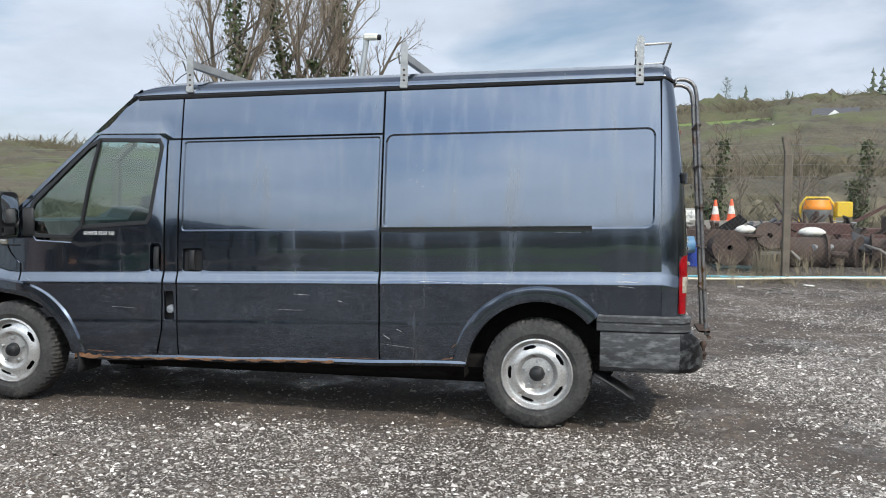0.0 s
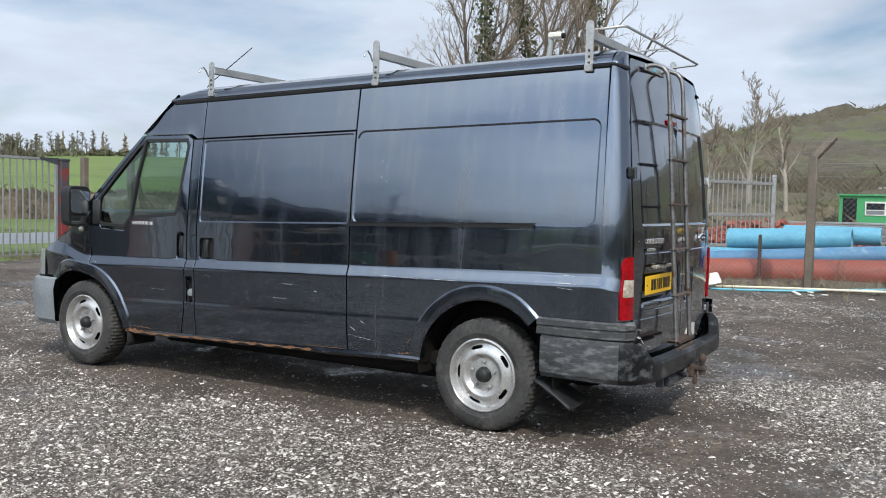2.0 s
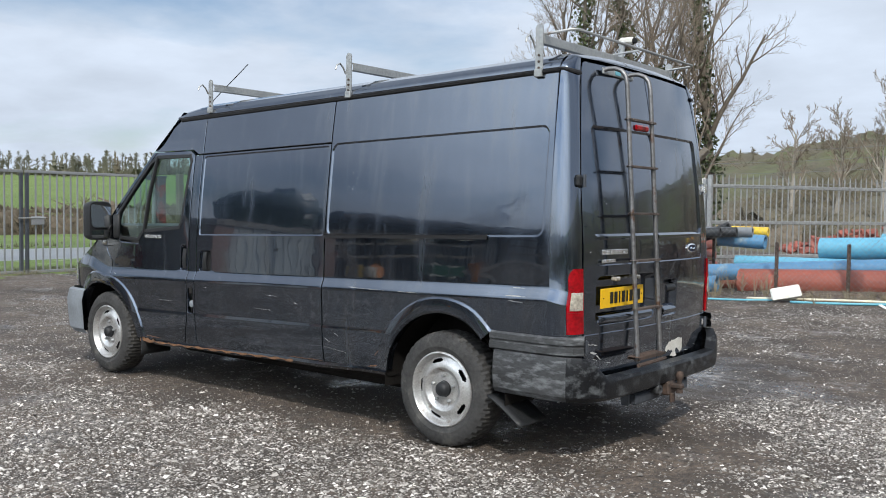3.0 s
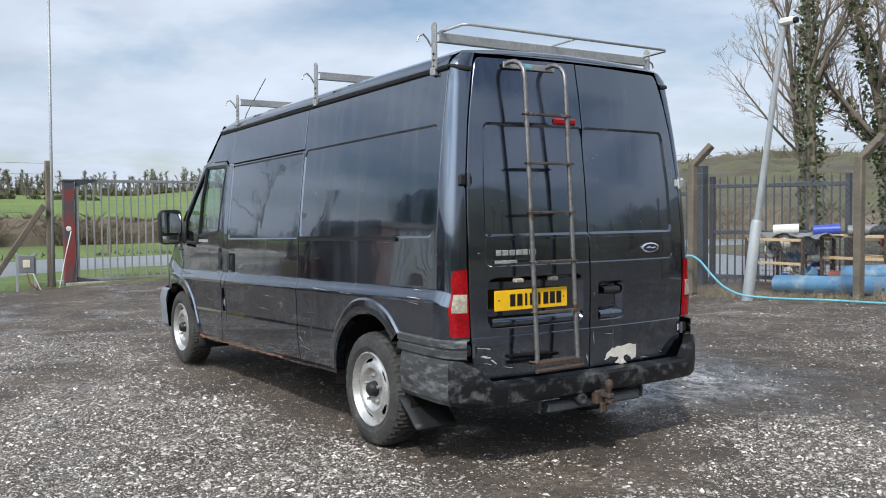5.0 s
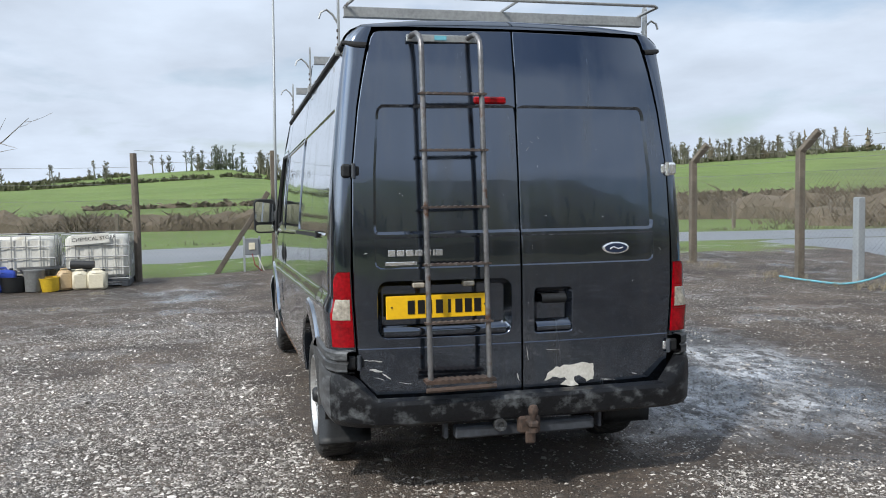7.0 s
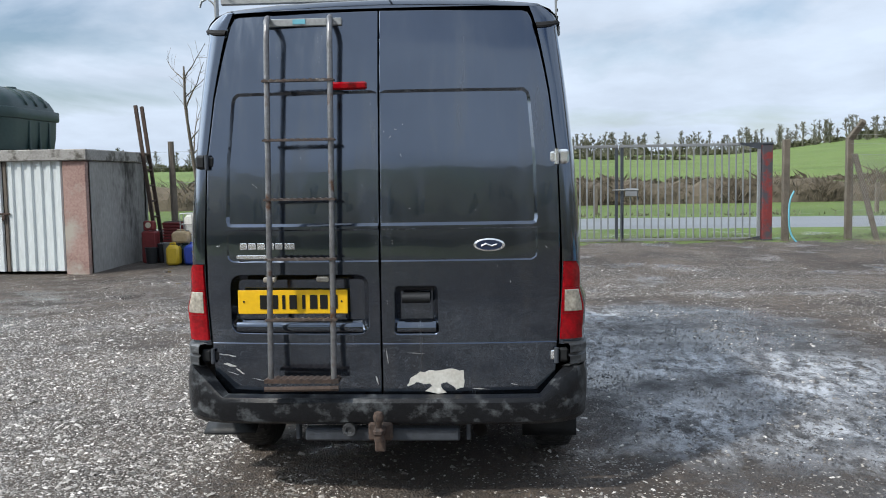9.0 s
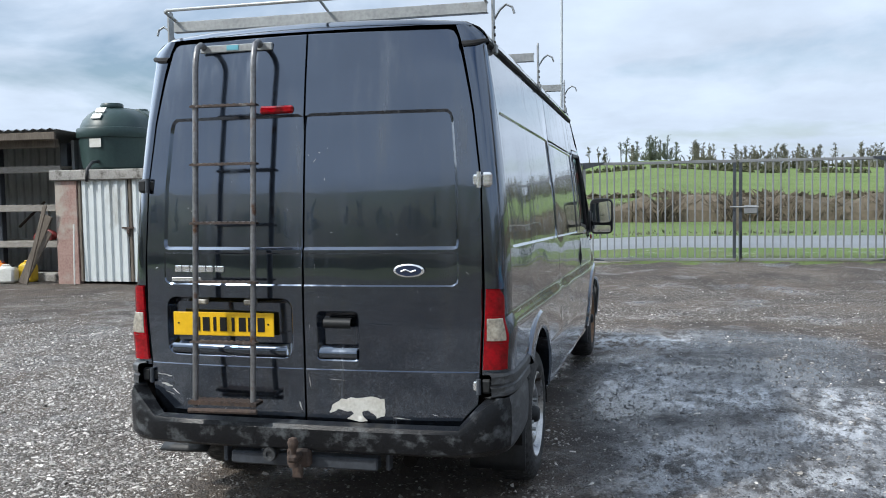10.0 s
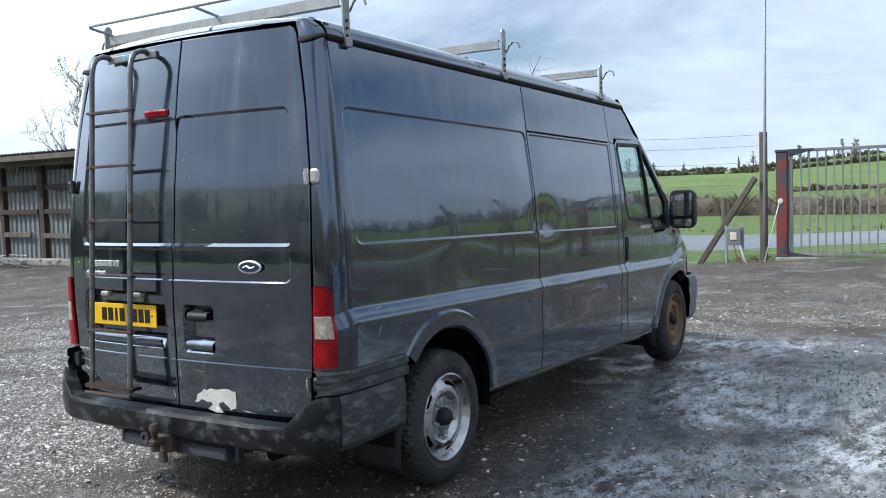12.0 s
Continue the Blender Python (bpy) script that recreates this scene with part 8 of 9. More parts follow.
for th0, th1, rr, hh, sd in ((140, 180, 316, 3.6, 71), (186, 232, 320, 2.6, 72)):
    ln = [ground_at(th, rr * (1 + 0.01 * math.sin(th)))[:2] for th in np.arange(th0, th1, 2.0)]
    hedge("hedge", "dark overgrown hedge along the ridge", ln, hh, 3.0, 1.0, HEDGE_GREEN, sd, 0.6, 26)
far_trees("tree_line", "ragged row of ivy-clad bare trees along the ridge", 143, 178, 318, 260, 6.8, 61, RIDGE_HAZE, 0.03)
far_trees("tree_line", "scattered bare trees along the far ridge", 181, 232, 322, 60, 6.0, 62, RIDGE_HAZE, 0.05)
far_trees("tree_line", "dark conifers in a clump on the ridge", 179.0, 182.8, 322, 20, 7.5, 63, CONIFER_HAZE, 0.0)
far_trees("tree_line", "dark trees on the far hill", 126, 150, 325, 60, 7.0, 64, WOODLAND, 0.2)
far_trees("tree_line", "dark conifers along the hill top", 62, 92, 385, 14, 13.0, 65, CONIFER_HAZE, 0.9)
far_trees("tree_line", "bare trees on the far hill", 100, 130, 335, 40, 7.0, 66, WOODLAND, 0.1)
far_trees("tree_line", "bare trees and hedges south of the yard", 240, 415, 170, 150, 8.0, 68, HEDGE_GREEN, 0.15)

# white bungalow and mobile home on the hill
x, y, z = ground_at(76.7, 222)
bg = thing("bungalow", "white bungalow with grey roof on the hillside", "house", at=(x, y, z - 0.5), rz=-16)
bg.scale = (0.72, 0.72, 0.72)
part("wall", Shape().box((0, 0, 1.9), (13, 8, 3.8)), HOUSE_WHITE, bg)
part("roof", Shape().prism([(-4.6, 3.7), (4.6, 3.7), (0, 6.4)], -7, 7, Matrix(((0, 0, 1, 0), (1, 0, 0, 0), (0, 1, 0, 0), (0, 0, 0, 1)))), SLATE, bg)
part("porch", Shape().prism([(-1.8, 0.5), (1.8, 0.5), (1.8, 3.8), (0, 5.2), (-1.8, 3.8)], -5.4, -3.9, Matrix(((1, 0, 0, 0), (0, 0, 1, 0), (0, 1, 0, 0), (0, 0, 0, 1)))), HOUSE_WHITE, bg)
part("chimney", Shape().box((2, 0, 6.8), (0.9, 0.9, 1.6)), CONCRETE, bg)
for k in (-4.6, -2.9, 2.9, 4.6):
    part("window", Shape().box((k, -4.03, 2.1), (1.0, 0.1, 1.3)), DARKWINDOW, bg)
part("door", Shape().box((0, -5.45, 1.6), (1.1, 0.1, 2.2)), DARKWINDOW, bg)
x, y, z = ground_at(79.5, 210)
mh = thing("mobile_home", "white mobile home on the hillside", "mobile home", at=(x, y, z - 0.2), rz=-12)
mh.scale = (0.62, 0.62, 0.62)
part("body", Shape().box((0, 0, 1.8), (8.5, 3, 2.8), bev=0.2), HOUSE_WHITE, mh)
for k in (-2.8, -0.5, 2.2):
    part("window", Shape().box((k, -1.52, 2.1), (1.2, 0.06, 0.9)), DARKWINDOW, mh)
x, y, z = ground_at(90.5, 300)
up = thing("utility_pole", "distant wooden utility pole", "pole", at=(x, y, z))
part("pole", Shape().tube([(0, 0, 0), (0, 0, 16)], 0.35, 6), CONC_SLAB, up)
for k, (x, y) in enumerate(((-28, 14), (-28, 19), (-28.5, 24), (-29, 29), (-27.5, 34), (-27.6, 4), (-27.5, -5))):
    v = thing("verge_post", "short wooden post on the grass verge", "post", "verge posts", at=(x, y, land_height(x, y)))
    part("post", Shape().box((0, 0, 0.5), (0.13, 0.13, 1.1), bev=0.015), OLDWOOD, v)

# ---- chemical store by the road fence ----


def ibc(name, label, at, rz, w=1.12, d=1.0, h=0.92, group=""):
    """A bulk container: moulded bottle, tube cage, pallet."""
    t = thing(name, label, "container", group, at=at, rz=rz)
    z0 = 0.13
    s = Shape().box((0, 0, z0 + (h - z0) / 2), (d - 0.08, w - 0.08, h - z0 - 0.05), bev=0.06)
    for k in range(4):
        s.box((d / 2 - 0.04, -w / 2 + 0.2 + k * (w - 0.4) / 3, z0 + (h - z0) * 0.5), (0.02, 0.14, (h - z0) * 0.8), bev=0.01)
    part("bottle", s, WHITE_PLASTIC, t, "translucent stained plastic bottle", smooth=40)
    part("filler_cap", Shape().lathe([(0.11, h - 0.03), (0.11, h + 0.02), (0.0, h + 0.025)], 16), BIN_BLACK, t)
    for z in np.linspace(z0 + 0.02, h, 5):
        ring = [(d / 2, -w / 2, z), (d / 2, w / 2, z), (-d / 2, w / 2, z), (-d / 2, -w / 2, z), (d / 2, -w / 2, z)]
        part("cage_hoop", Shape().tube(ring, 0.010, 5), STEEL, t)
    for k in range(6):
        y = -w / 2 + w * k / 5
        part("cage_bar", Shape().tube([(d / 2 + 0.008, y, z0), (d / 2 + 0.008, y, h)], 0.009, 5), STEEL, t)
    for k in range(1, 5):
        x = -d / 2 + d * k / 5
        part("cage_bar", Shape().tube([(x, w / 2 + 0.008, z0), (x, w / 2 + 0.008, h)], 0.009, 5), STEEL, t)
        part("cage_bar", Shape().tube([(x, -w / 2 - 0.008, z0), (x, -w / 2 - 0.008, h)], 0.009, 5), STEEL, t)
    s = Shape()
    for y in (-w / 2 + 0.07, 0, w / 2 - 0.07):
        s.box((0, y, 0.05), (d, 0.12, 0.09), bev=0.01)
    s.box((0, 0, 0.11), (d, w, 0.03), bev=0.006)
    part("pallet", s, DARKSTEEL, t)
    return t


c1 = ibc("bulk_container", "white caged bulk liquid container, stained", (-11.75, -4.80, 0.0), 0, 1.14, group="bulk containers by the fence")
c2 = ibc("bulk_container", "white caged bulk liquid container with lettered board", (-11.75, -3.58, 0.0), 0, 1.08, group="bulk containers by the fence")
bd = part("sign_board", Shape().box((0.525, -0.02, 0.84), (0.012, 0.62, 0.17), pose(0, 0, 0, 4), bev=0.003), WHITE_PLASTIC, c2, "white board with black words")
fc = bpy.data.curves.new("sign_words", "FONT")
fc.body, fc.size, fc.align_x, fc.align_y, fc.extrude = "CHEMICAL STORE", 0.088, "CENTER", "CENTER", 0.001
fc.materials.append(BLACK)
fo = new("sign_words", fc)
fo.parent = bd
fo.matrix_basis = Matrix.Translation((0.5335, -0.02, 0.845)) @ pose(0, 0, 0, 90, 0, 90) @ pose(0, 0, 0, 0, 0, 4)


def jerrycan(at, rz, mat, label, w=0.26, d=0.20, h=0.36, group="cans by the containers"):
    t = thing("jerrycan", label, "can", group, at=at, rz=rz)
    s = Shape().box((0, 0, h * 0.43), (d, w, h * 0.86), bev=0.04)
    s.grid(lambda k, g: ((0.5, 0.42, 0.22, 0.12)[k] * d * math.cos(g), (0.5, 0.42, 0.22, 0.12)[k] * w * math.sin(g), h * (0.80, 0.88, 0.93, 0.93)[k]), range(4), np.linspace(0, 2 * math.pi, 17))
    part("body", s, mat, t, smooth=40)
    part("grip", Shape().tube([(0, -w * 0.30, h * 0.86), (0, -w * 0.22, h * 0.99), (0, w * 0.12, h * 1.0), (0, w * 0.18, h * 0.86)], 0.016, 7), mat, t, smooth=True)
    part("cap", Shape().lathe([(0.03, h * 0.86), (0.03, h * 0.97), (0, h * 0.975)], 12, Matrix.Translation((0, w * 0.33, 0))), RED_PAINT if mat is ORANGE_PLASTIC else BIN_BLACK, t)
    return t


jerrycan((-10.95, -3.80, 0.0), 8, CREAM, "cream plastic jerrycan standing on mud", 0.26, 0.2, 0.34)
jerrycan((-10.90, -3.52, 0.0), -6, CREAM, "cream plastic jerrycan with grey foot", 0.30, 0.22, 0.35)
jerrycan((-11.0, -4.05, 0.0), 20, YELLOWED, "yellowed plastic jerrycan beside the tank", 0.24, 0.2, 0.36)
jerrycan((-11.05, -5.02, 0.0), 5, BLUE_PLASTIC, "blue plastic can with pale label", 0.40, 0.26, 0.40)
jerrycan((-10.95, -5.40, 0.0), 0, YELLOW_PLASTIC, "yellow plastic oil can", 0.24, 0.22, 0.40)
jerrycan((-11.25, -5.35, 0.38), 0, YELLOWED, "yellowed can on top of others", 0.34, 0.22, 0.24)


def bucket(name, label, at, r, h, mat, tilt=(0, 0), cat="bucket", group="tubs by the containers", full=False):
    t = thing(name, label, cat, group, at=at)
    m = pose(0, 0, 0, tilt[0], tilt[1], 0)
    part("tub", Shape().lathe([(0.0, 0.0), (r * 0.82, 0.0), (r * 0.84, 0.01), (r, h), (r * 1.05, h), (r * 1.05, h + 0.012), (r * 0.96, h + 0.012), (r * 0.80, 0.02), (0, 0.02)], 20, m), mat, t, smooth=40)
    if full:
        part("lid", Shape().lathe([(r * 1.04, h), (r * 1.04, h + 0.02), (0, h + 0.025)], 20, m), mat, t, smooth=40)
    else:
        part("bail", Shape().tube([(0, r * 1.04 * math.cos(a), h - 0.01 - 0.5 * h * math.sin(a)) for a in np.linspace(0, math.pi, 9)], 0.004, 5, m=m), STEEL, t)
    return t


bucket("tub", "grey lidded drum of waste oil", (-10.95, -4.52, 0), 0.17, 0.34, GREY_CAN, full=True)
bucket("tub", "open black plastic tub on gravel", (-11.0, -4.85, 0), 0.22, 0.24, BIN_BLACK)
bucket("tub", "tipped yellow plastic bucket on gravel", (-10.9, -4.26, 0), 0.16, 0.22, YELLOW_PLASTIC, (4, 3))
for x, y, r, h, m, lb in ((-11.35, -5.62, 0.13, 0.36, GREY_CAN, "small dark grey oil drum"), (-11.55, -5.85, 0.15, 0.34, BIN_BLACK, "black plastic drum on gravel"), (-11.3, -5.95, 0.12, 0.28, BIN_BLACK, "small black plastic drum on gravel")):
    bucket("tub", lb, (x, y, 0), r, h, m, full=True)
jerrycan((-11.25, -5.28, 0.0), 10, TANK_GREEN, "dark green plastic can on gravel", 0.22, 0.2, 0.36)
t = thing("round_cover", "round black cover lying on a drum", "cover", at=(-11.2, -4.45, 0.36))
part("disc", Shape().lathe([(0, 0.03), (0.30, 0.025), (0.33, 0.0), (0, 0.0)], 20, Matrix.Diagonal((0.8, 1.2, 1, 1))), BIN_BLACK, t, smooth=40)
t = thing("black_pipe_roll", "black rubber roll lying against a container", "roll", at=(-11.05, -3.78, 0.42))
part("roll", Shape().tube([(0, -0.18, 0), (0.0, 0.2, -0.02)], 0.075, 12), BIN_BLACK, t, smooth=50)

# red drums and crates at the end of the shed
t = thing("red_pump", "red fuel pump with round gauge", "pump", at=(-11.45, -6.02, 0))
part("body", Shape().box((0, 0, 0.30), (0.24, 0.28, 0.60), bev=0.03), RED_PAINT, t)
hd = part("head", Shape().box((0, -0.01, 0.70), (0.16, 0.20, 0.18), bev=0.02), RED_PAINT, t)
part("gauge", Shape().lathe([(0, 0.012), (0.05, 0.01), (0.055, 0)], 14, Matrix.Translation((0.082, -0.01, 0.71)) @ pose(0, 0, 0, 0, 90)), CREAM, hd)
t = thing("red_crate", "red slatted metal crate", "crate", at=(-11.9, -5.62, 0.36))
for k in range(7):
    part("slat", Shape().box((0.2, 0, 0.03 + 0.055 * k), (0.03, 0.52, 0.042), bev=0.004), RED_PAINT, t)
part("shell", Shape().box((0, 0, 0.20), (0.36, 0.52, 0.40), bev=0.02), RUST, t)
part("leg", Shape().box((0, 0, -0.18), (0.30, 0.44, 0.36), bev=0.02), BIN_BLACK, t)

# cans and timber at the foot of the shed
jerrycan((-9.75, -10.72, 0.0), 0, ORANGE_PLASTIC, "orange plastic fuel can", 0.30, 0.22, 0.40, "cans beside the shed")
jerrycan((-9.6, -10.42, 0.0), 10, WHITE_PLASTIC, "white plastic can stained pink", 0.36, 0.24, 0.34, "cans beside the shed")
jerrycan((-9.85, -10.15, 0.0), 0, YELLOW_PLASTIC, "large yellow plastic can beside the shed", 0.32, 0.22, 0.40, "cans beside the shed")
for k, (y0, y1, zz, w) in enumerate(((-9.95, -9.45, 1.25, 0.14), (-9.85, -9.40, 0.95, 0.10), (-9.75, -9.42, 1.45, 0.08))):
    t = thing("leaning_plank", "weathered plank leaning on the shed", "plank", "planks leaning on the shed", at=(-9.55 + 0.07 * k, 0, 0))
    part("plank", Shape().beam((0, y0 - 0.12, 0.0), (-0.05, y1, zz), 0.03, w, up=(0, -1, 0.5), bev=0.004), OLDWOOD, t)
t = thing("red_vice", "red cast machine part on the shelf", "machine part", at=(-10.55, -10.3, 0.745))
part("base", Shape().box((0, 0, 0.06), (0.18, 0.42, 0.10), bev=0.02), RED_PAINT, t)
part("head", Shape().tube([(0, -0.2, 0.1), (0, 0.12, 0.18), (0, 0.3, 0.09)], 0.05, 8), RED_PAINT, t, smooth=True)
for y, zz, lab in ((-13.2, 1.445, "white sack of rolled material on a shelf"), (-12.45, 1.445, "pale plastic bundle on a shelf")):
    t = thing("sack", lab, "sack", "bundles on the racking", at=(-10.55, y, zz))
    s = Shape()
    big = y < -13
    s.grid(lambda a, b: (0.20 * math.cos(b) * math.cos(a) * (1 + 0.12 * math.sin(5 * a + 3 * b)), (0.24 if big else 0.42) * math.cos(b) * math.sin(a), (0.24 if big else 0.15) * (1 + math.sin(b)) * (1 + 0.08 * math.sin(4 * a))), np.linspace(0, 2 * math.pi, 25), np.linspace(-1.45, 1.45, 9))
    part("bag", s, WHITE_PLASTIC if big else CREAM, t, smooth=True)
    if big:
        part("print_band", Shape().grid(lambda a, z: (0.215 * math.cos(a), 0.255 * math.sin(a), z), np.linspace(-0.9, 0.9, 9), (0.22, 0.30)), HOSE, t, "blue printed band")
for y in (-13.4, -12.75):
    t = thing("green_crate", "green plastic crate with white rags", "crate", "green crates at the racking", at=(-9.85, y, 0.15))
    s = Shape()
    for a in (-0.19, 0.19):
        s.box((a, 0, 0.09), (0.02, 0.58, 0.18), bev=0.004)
    for b in (-0.28, 0.28):
        s.box((0, b, 0.09), (0.38, 0.02, 0.18), bev=0.004)
    s.box((0, 0, 0.012), (0.38, 0.58, 0.02))
    part("box", s, GREEN_CRATE, t)
    part("rags", Shape().grid(lambda a, b: (0.16 * math.cos(b) * math.cos(a), 0.22 * math.cos(b) * math.sin(a), 0.10 + 0.10 * math.sin(b) * (1 + 0.2 * math.sin(6 * a))), np.linspace(0, 2 * math.pi, 19), np.linspace(0, 1.5, 6)), WHITE_PLASTIC, t, smooth=True)
bucket("tub", "orange plastic tub under the racking", (-9.8, -14.4, 0.0), 0.17, 0.36, ORANGE_PLASTIC, full=True, group="tubs at the racking")
t = thing("pipe_heap", "heap of thin steel bars on the ground", "bars", kind="stuff", at=(-9.3, -18.4, 0))
rnd = random.Random(8)
s = Shape()
for k in range(26):
    y, a = rnd.uniform(-0.8, 0.8), rnd.uniform(-0.25, 0.25)
    s.tube([(-0.5 + rnd.uniform(-0.3, 0.2), y - 0.9, 0.02 + 0.01 * k), (0.4 + a, y + 0.9, 0.02 + 0.012 * k)], 0.012, 5)
part("bars", s, STEEL, t)

# ---- scrap yard behind the far fence ----


def pipe(name, label, p, q, r, mat, group="plastic pipes", wall=0.03):
    t = thing(name, label, "pipe", group, at=p)
    a, b = Vector((0, 0, 0)), Vector(q) - Vector(p)
    s = Shape()
    d = b.normalized()
    sd = d.cross(Vector((0, 0, 1))).normalized()
    up = sd.cross(d)
    n = 28
    rows = [(a, r), (b, r), (b, r - wall), (a, r - wall)]
    for c, rr in rows:
        s.v += [tuple(c + (sd * math.cos(2 * math.pi * k / n) + up * math.sin(2 * math.pi * k / n)) * rr) for k in range(n)]
    s.f = [(i * n + k, i * n + (k + 1) % n, ((i + 1) % 4) * n + (k + 1) % n, ((i + 1) % 4) * n + k) for i in range(4) for k in range(n)]
    part("tube", s, mat, t, smooth=40)
    return t


def collar(parent, p, q, u, r, w, mat):
    p, q = Vector((0, 0, 0)), Vector(q) - Vector(p)
    c = p.lerp(q, u)
    d = q.normalized()
    part("collar", Shape().tube([c - d * w / 2, c + d * w / 2], r, 28), mat, parent, smooth=40)


a, b = (-2.2, 9.75, 0.30), (1.50, 10.15, 0.42)
p_ = pipe("clay_pipe", "large red-brown pipe lying behind the fence", a, b, 0.225, PIPE_RED, "large pipes behind the fence")
collar(p_, a, b, 0.985, 0.245, 0.06, PIPE_RED)
a, b = (-3.6, 9.75, 0.36), (1.95, 10.45, 0.75)
pipe("water_pipe", "long mottled blue plastic pipe behind the fence", a, b, 0.155, PIPE_BLUE, "large pipes behind the fence")
pipe("water_pipe", "pale blue plastic pipe lying on others", (-1.3, 11.1, 0.86), (0.78, 11.1, 0.93), 0.19, PIPE_CYAN, "large pipes behind the fence")
pipe("water_pipe", "pale blue plastic pipe lying on others", (-2.75, 11.0, 0.58), (0.6, 10.8, 0.60), 0.115, PIPE_CYAN, "large pipes behind the fence")
pipe("water_pipe", "pale blue pipe on top of the pipe heap", (-0.4, 11.45, 0.98), (1.2, 11.5, 0.98), 0.16, PIPE_CYAN, "large pipes behind the fence")
pipe("water_pipe", "short mid-blue pipe stub on the heap", (-3.15, 11.15, 0.98), (-2.3, 11.2, 0.94), 0.13, PIPE_BLUE, "large pipes behind the fence")
pipe("rubber_roll", "black rolled membrane on the pipe heap", (-3.55, 11.2, 0.98), (-2.95, 11.1, 1.20), 0.10, BIN_BLACK, "rolls on the heap")
for x, z in ((-3.5, 0.62), (-3.45, 0.40), (-3.55, 0.85)):
    pipe("clay_pipe", "stacked red clay pipe", (x, 10.9, z), (x - 0.25, 12.2, z), 0.13, PIPE_RED, "stacked clay pipes")
for x in (-1.9, -0.6, 0.6):
    t = thing("pipe_support", "concrete block under the pipe heap", "block", "blocks under the pipes", at=(x, 11.05, 0.2))
    part("block", Shape().box((0, 0, 0.13), (0.3, 0.7, 0.34), bev=0.02), CONC_SLAB, t)
for x, y in ((-1.55, 9.6), (-0.45, 9.62)):
    t = thing("timber_stake", "rusty stake beside the pipes", "stake", "stakes beside the pipes", at=(x, y, 0.15))
    part("stake", Shape().box((0, 0, 0.42), (0.05, 0.05, 0.85), bev=0.006), RUST, t)

t = thing("white_board", "white plastic panel dropped on the gravel", "panel", at=(-1.0, 8.45, 0.20))
part("panel", Shape().box((0, 0, 0.10), (0.42, 0.30, 0.05), pose(0, 0, 0, 28, -12, 22), bev=0.02), WHITE_PLASTIC, t)

t = thing("water_hose", "pale blue water hose looped along the fence", "hose", at=(0, 0, 0))
pts = [(-8.3, 7.75, 0.05), (-7.6, 7.85, 0.03), (-6.9, 8.0, 0.04), (-6.3, 8.15, 0.22), (-5.9, 8.2, 0.48), (-5.5, 8.2, 0.66), (-5.2, 8.15, 0.60), (-4.9, 8.1, 0.38), (-4.6, 8.05, 0.20), (-4.2, 8.0, 0.10), (-3.6, 8.05, 0.09), (-2.9, 8.2, 0.11), (-2.0, 8.35, 0.12), (-1.2, 8.45, 0.15)]


def spline(pts, k=5):
    out = []
    for i in range(len(pts) - 1):
        p0, p1, p2, p3 = (Vector(pts[max(i - 1, 0)]), Vector(pts[i]), Vector(pts[i + 1]), Vector(pts[min(i + 2, len(pts) - 1)]))
        for j in range(k):
            t_ = j / k
            out.append(0.5 * ((2 * p1) + (p2 - p0) * t_ + (2 * p0 - 5 * p1 + 4 * p2 - p3) * t_ ** 2 + (3 * p1 - p0 - 3 * p2 + p3) * t_ ** 3))
    return out + [Vector(pts[-1])]


part("hose", Shape().tube(spline(pts), 0.017, 8), HOSE, t, smooth=True)
t = thing("water_hose", "white and blue pipes lying along the fence foot", "hose", at=(0, 0, 0))
part("hose", Shape().tube(spline([(-1.6, 8.45, 0.16), (-0.4, 8.6, 0.20), (1.2, 8.7, 0.24), (2.6, 8.85, 0.26), (3.8, 8.95, 0.30), (5.6, 9.1, 0.32)]), 0.022, 6), CREAM, t, smooth=True)
part("second_hose", Shape().tube(spline([(-0.9, 8.3, 0.16), (0.2, 8.5, 0.19), (1.6, 9.05, 0.26), (3.0, 9.1, 0.28), (5.4, 9.35, 0.32)]), 0.02, 6), HOSE, t, smooth=True)
t = thing("water_hose", "green hose hanging on the gate post", "hose", at=(-12.75, 6.12, 0))
part("hose", Shape().tube(spline([(0.05, 0.1, 1.15), (0.1, 0.0, 0.9), (0.08, 0.02, 0.4), (0.15, 0.15, 0.15), (0.2, 0.3, 0.14)]), 0.018, 6), HOSE, t, smooth=True)

# stillage cages with scrap
def stillage(at, w, d, h, label, rz=0):
    t = thing("stillage_cage", label, "cage", "stillage cages", at=at, rz=rz)
    for x in (-w / 2, w / 2):
        for y in (-d / 2, d / 2):
            part("post", Shape().box((x, y, h / 2), (0.05, 0.05, h), bev=0.004), RUST, t)
    for z in (0.10, h * 0.52, h - 0.03):
        for y in (-d / 2, d / 2):
            part("rail", Shape().box((0, y, z), (w, 0.04, 0.05), bev=0.004), YELLOWED if z > 0.3 else RUST, t)
    s = Shape()
    for k in range(int(w / 0.07)):
        x = -w / 2 + 0.07 * k
        s.tube([(x, -d / 2, 0.1), (x, -d / 2, h)], 0.004, 3)
    for k in range(int(h / 0.08)):
        s.tube([(-w / 2, -d / 2, 0.1 + 0.08 * k), (w / 2, -d / 2, 0.1 + 0.08 * k)], 0.004, 3)
    part("wire_mesh", s, RUST, t)
    return t


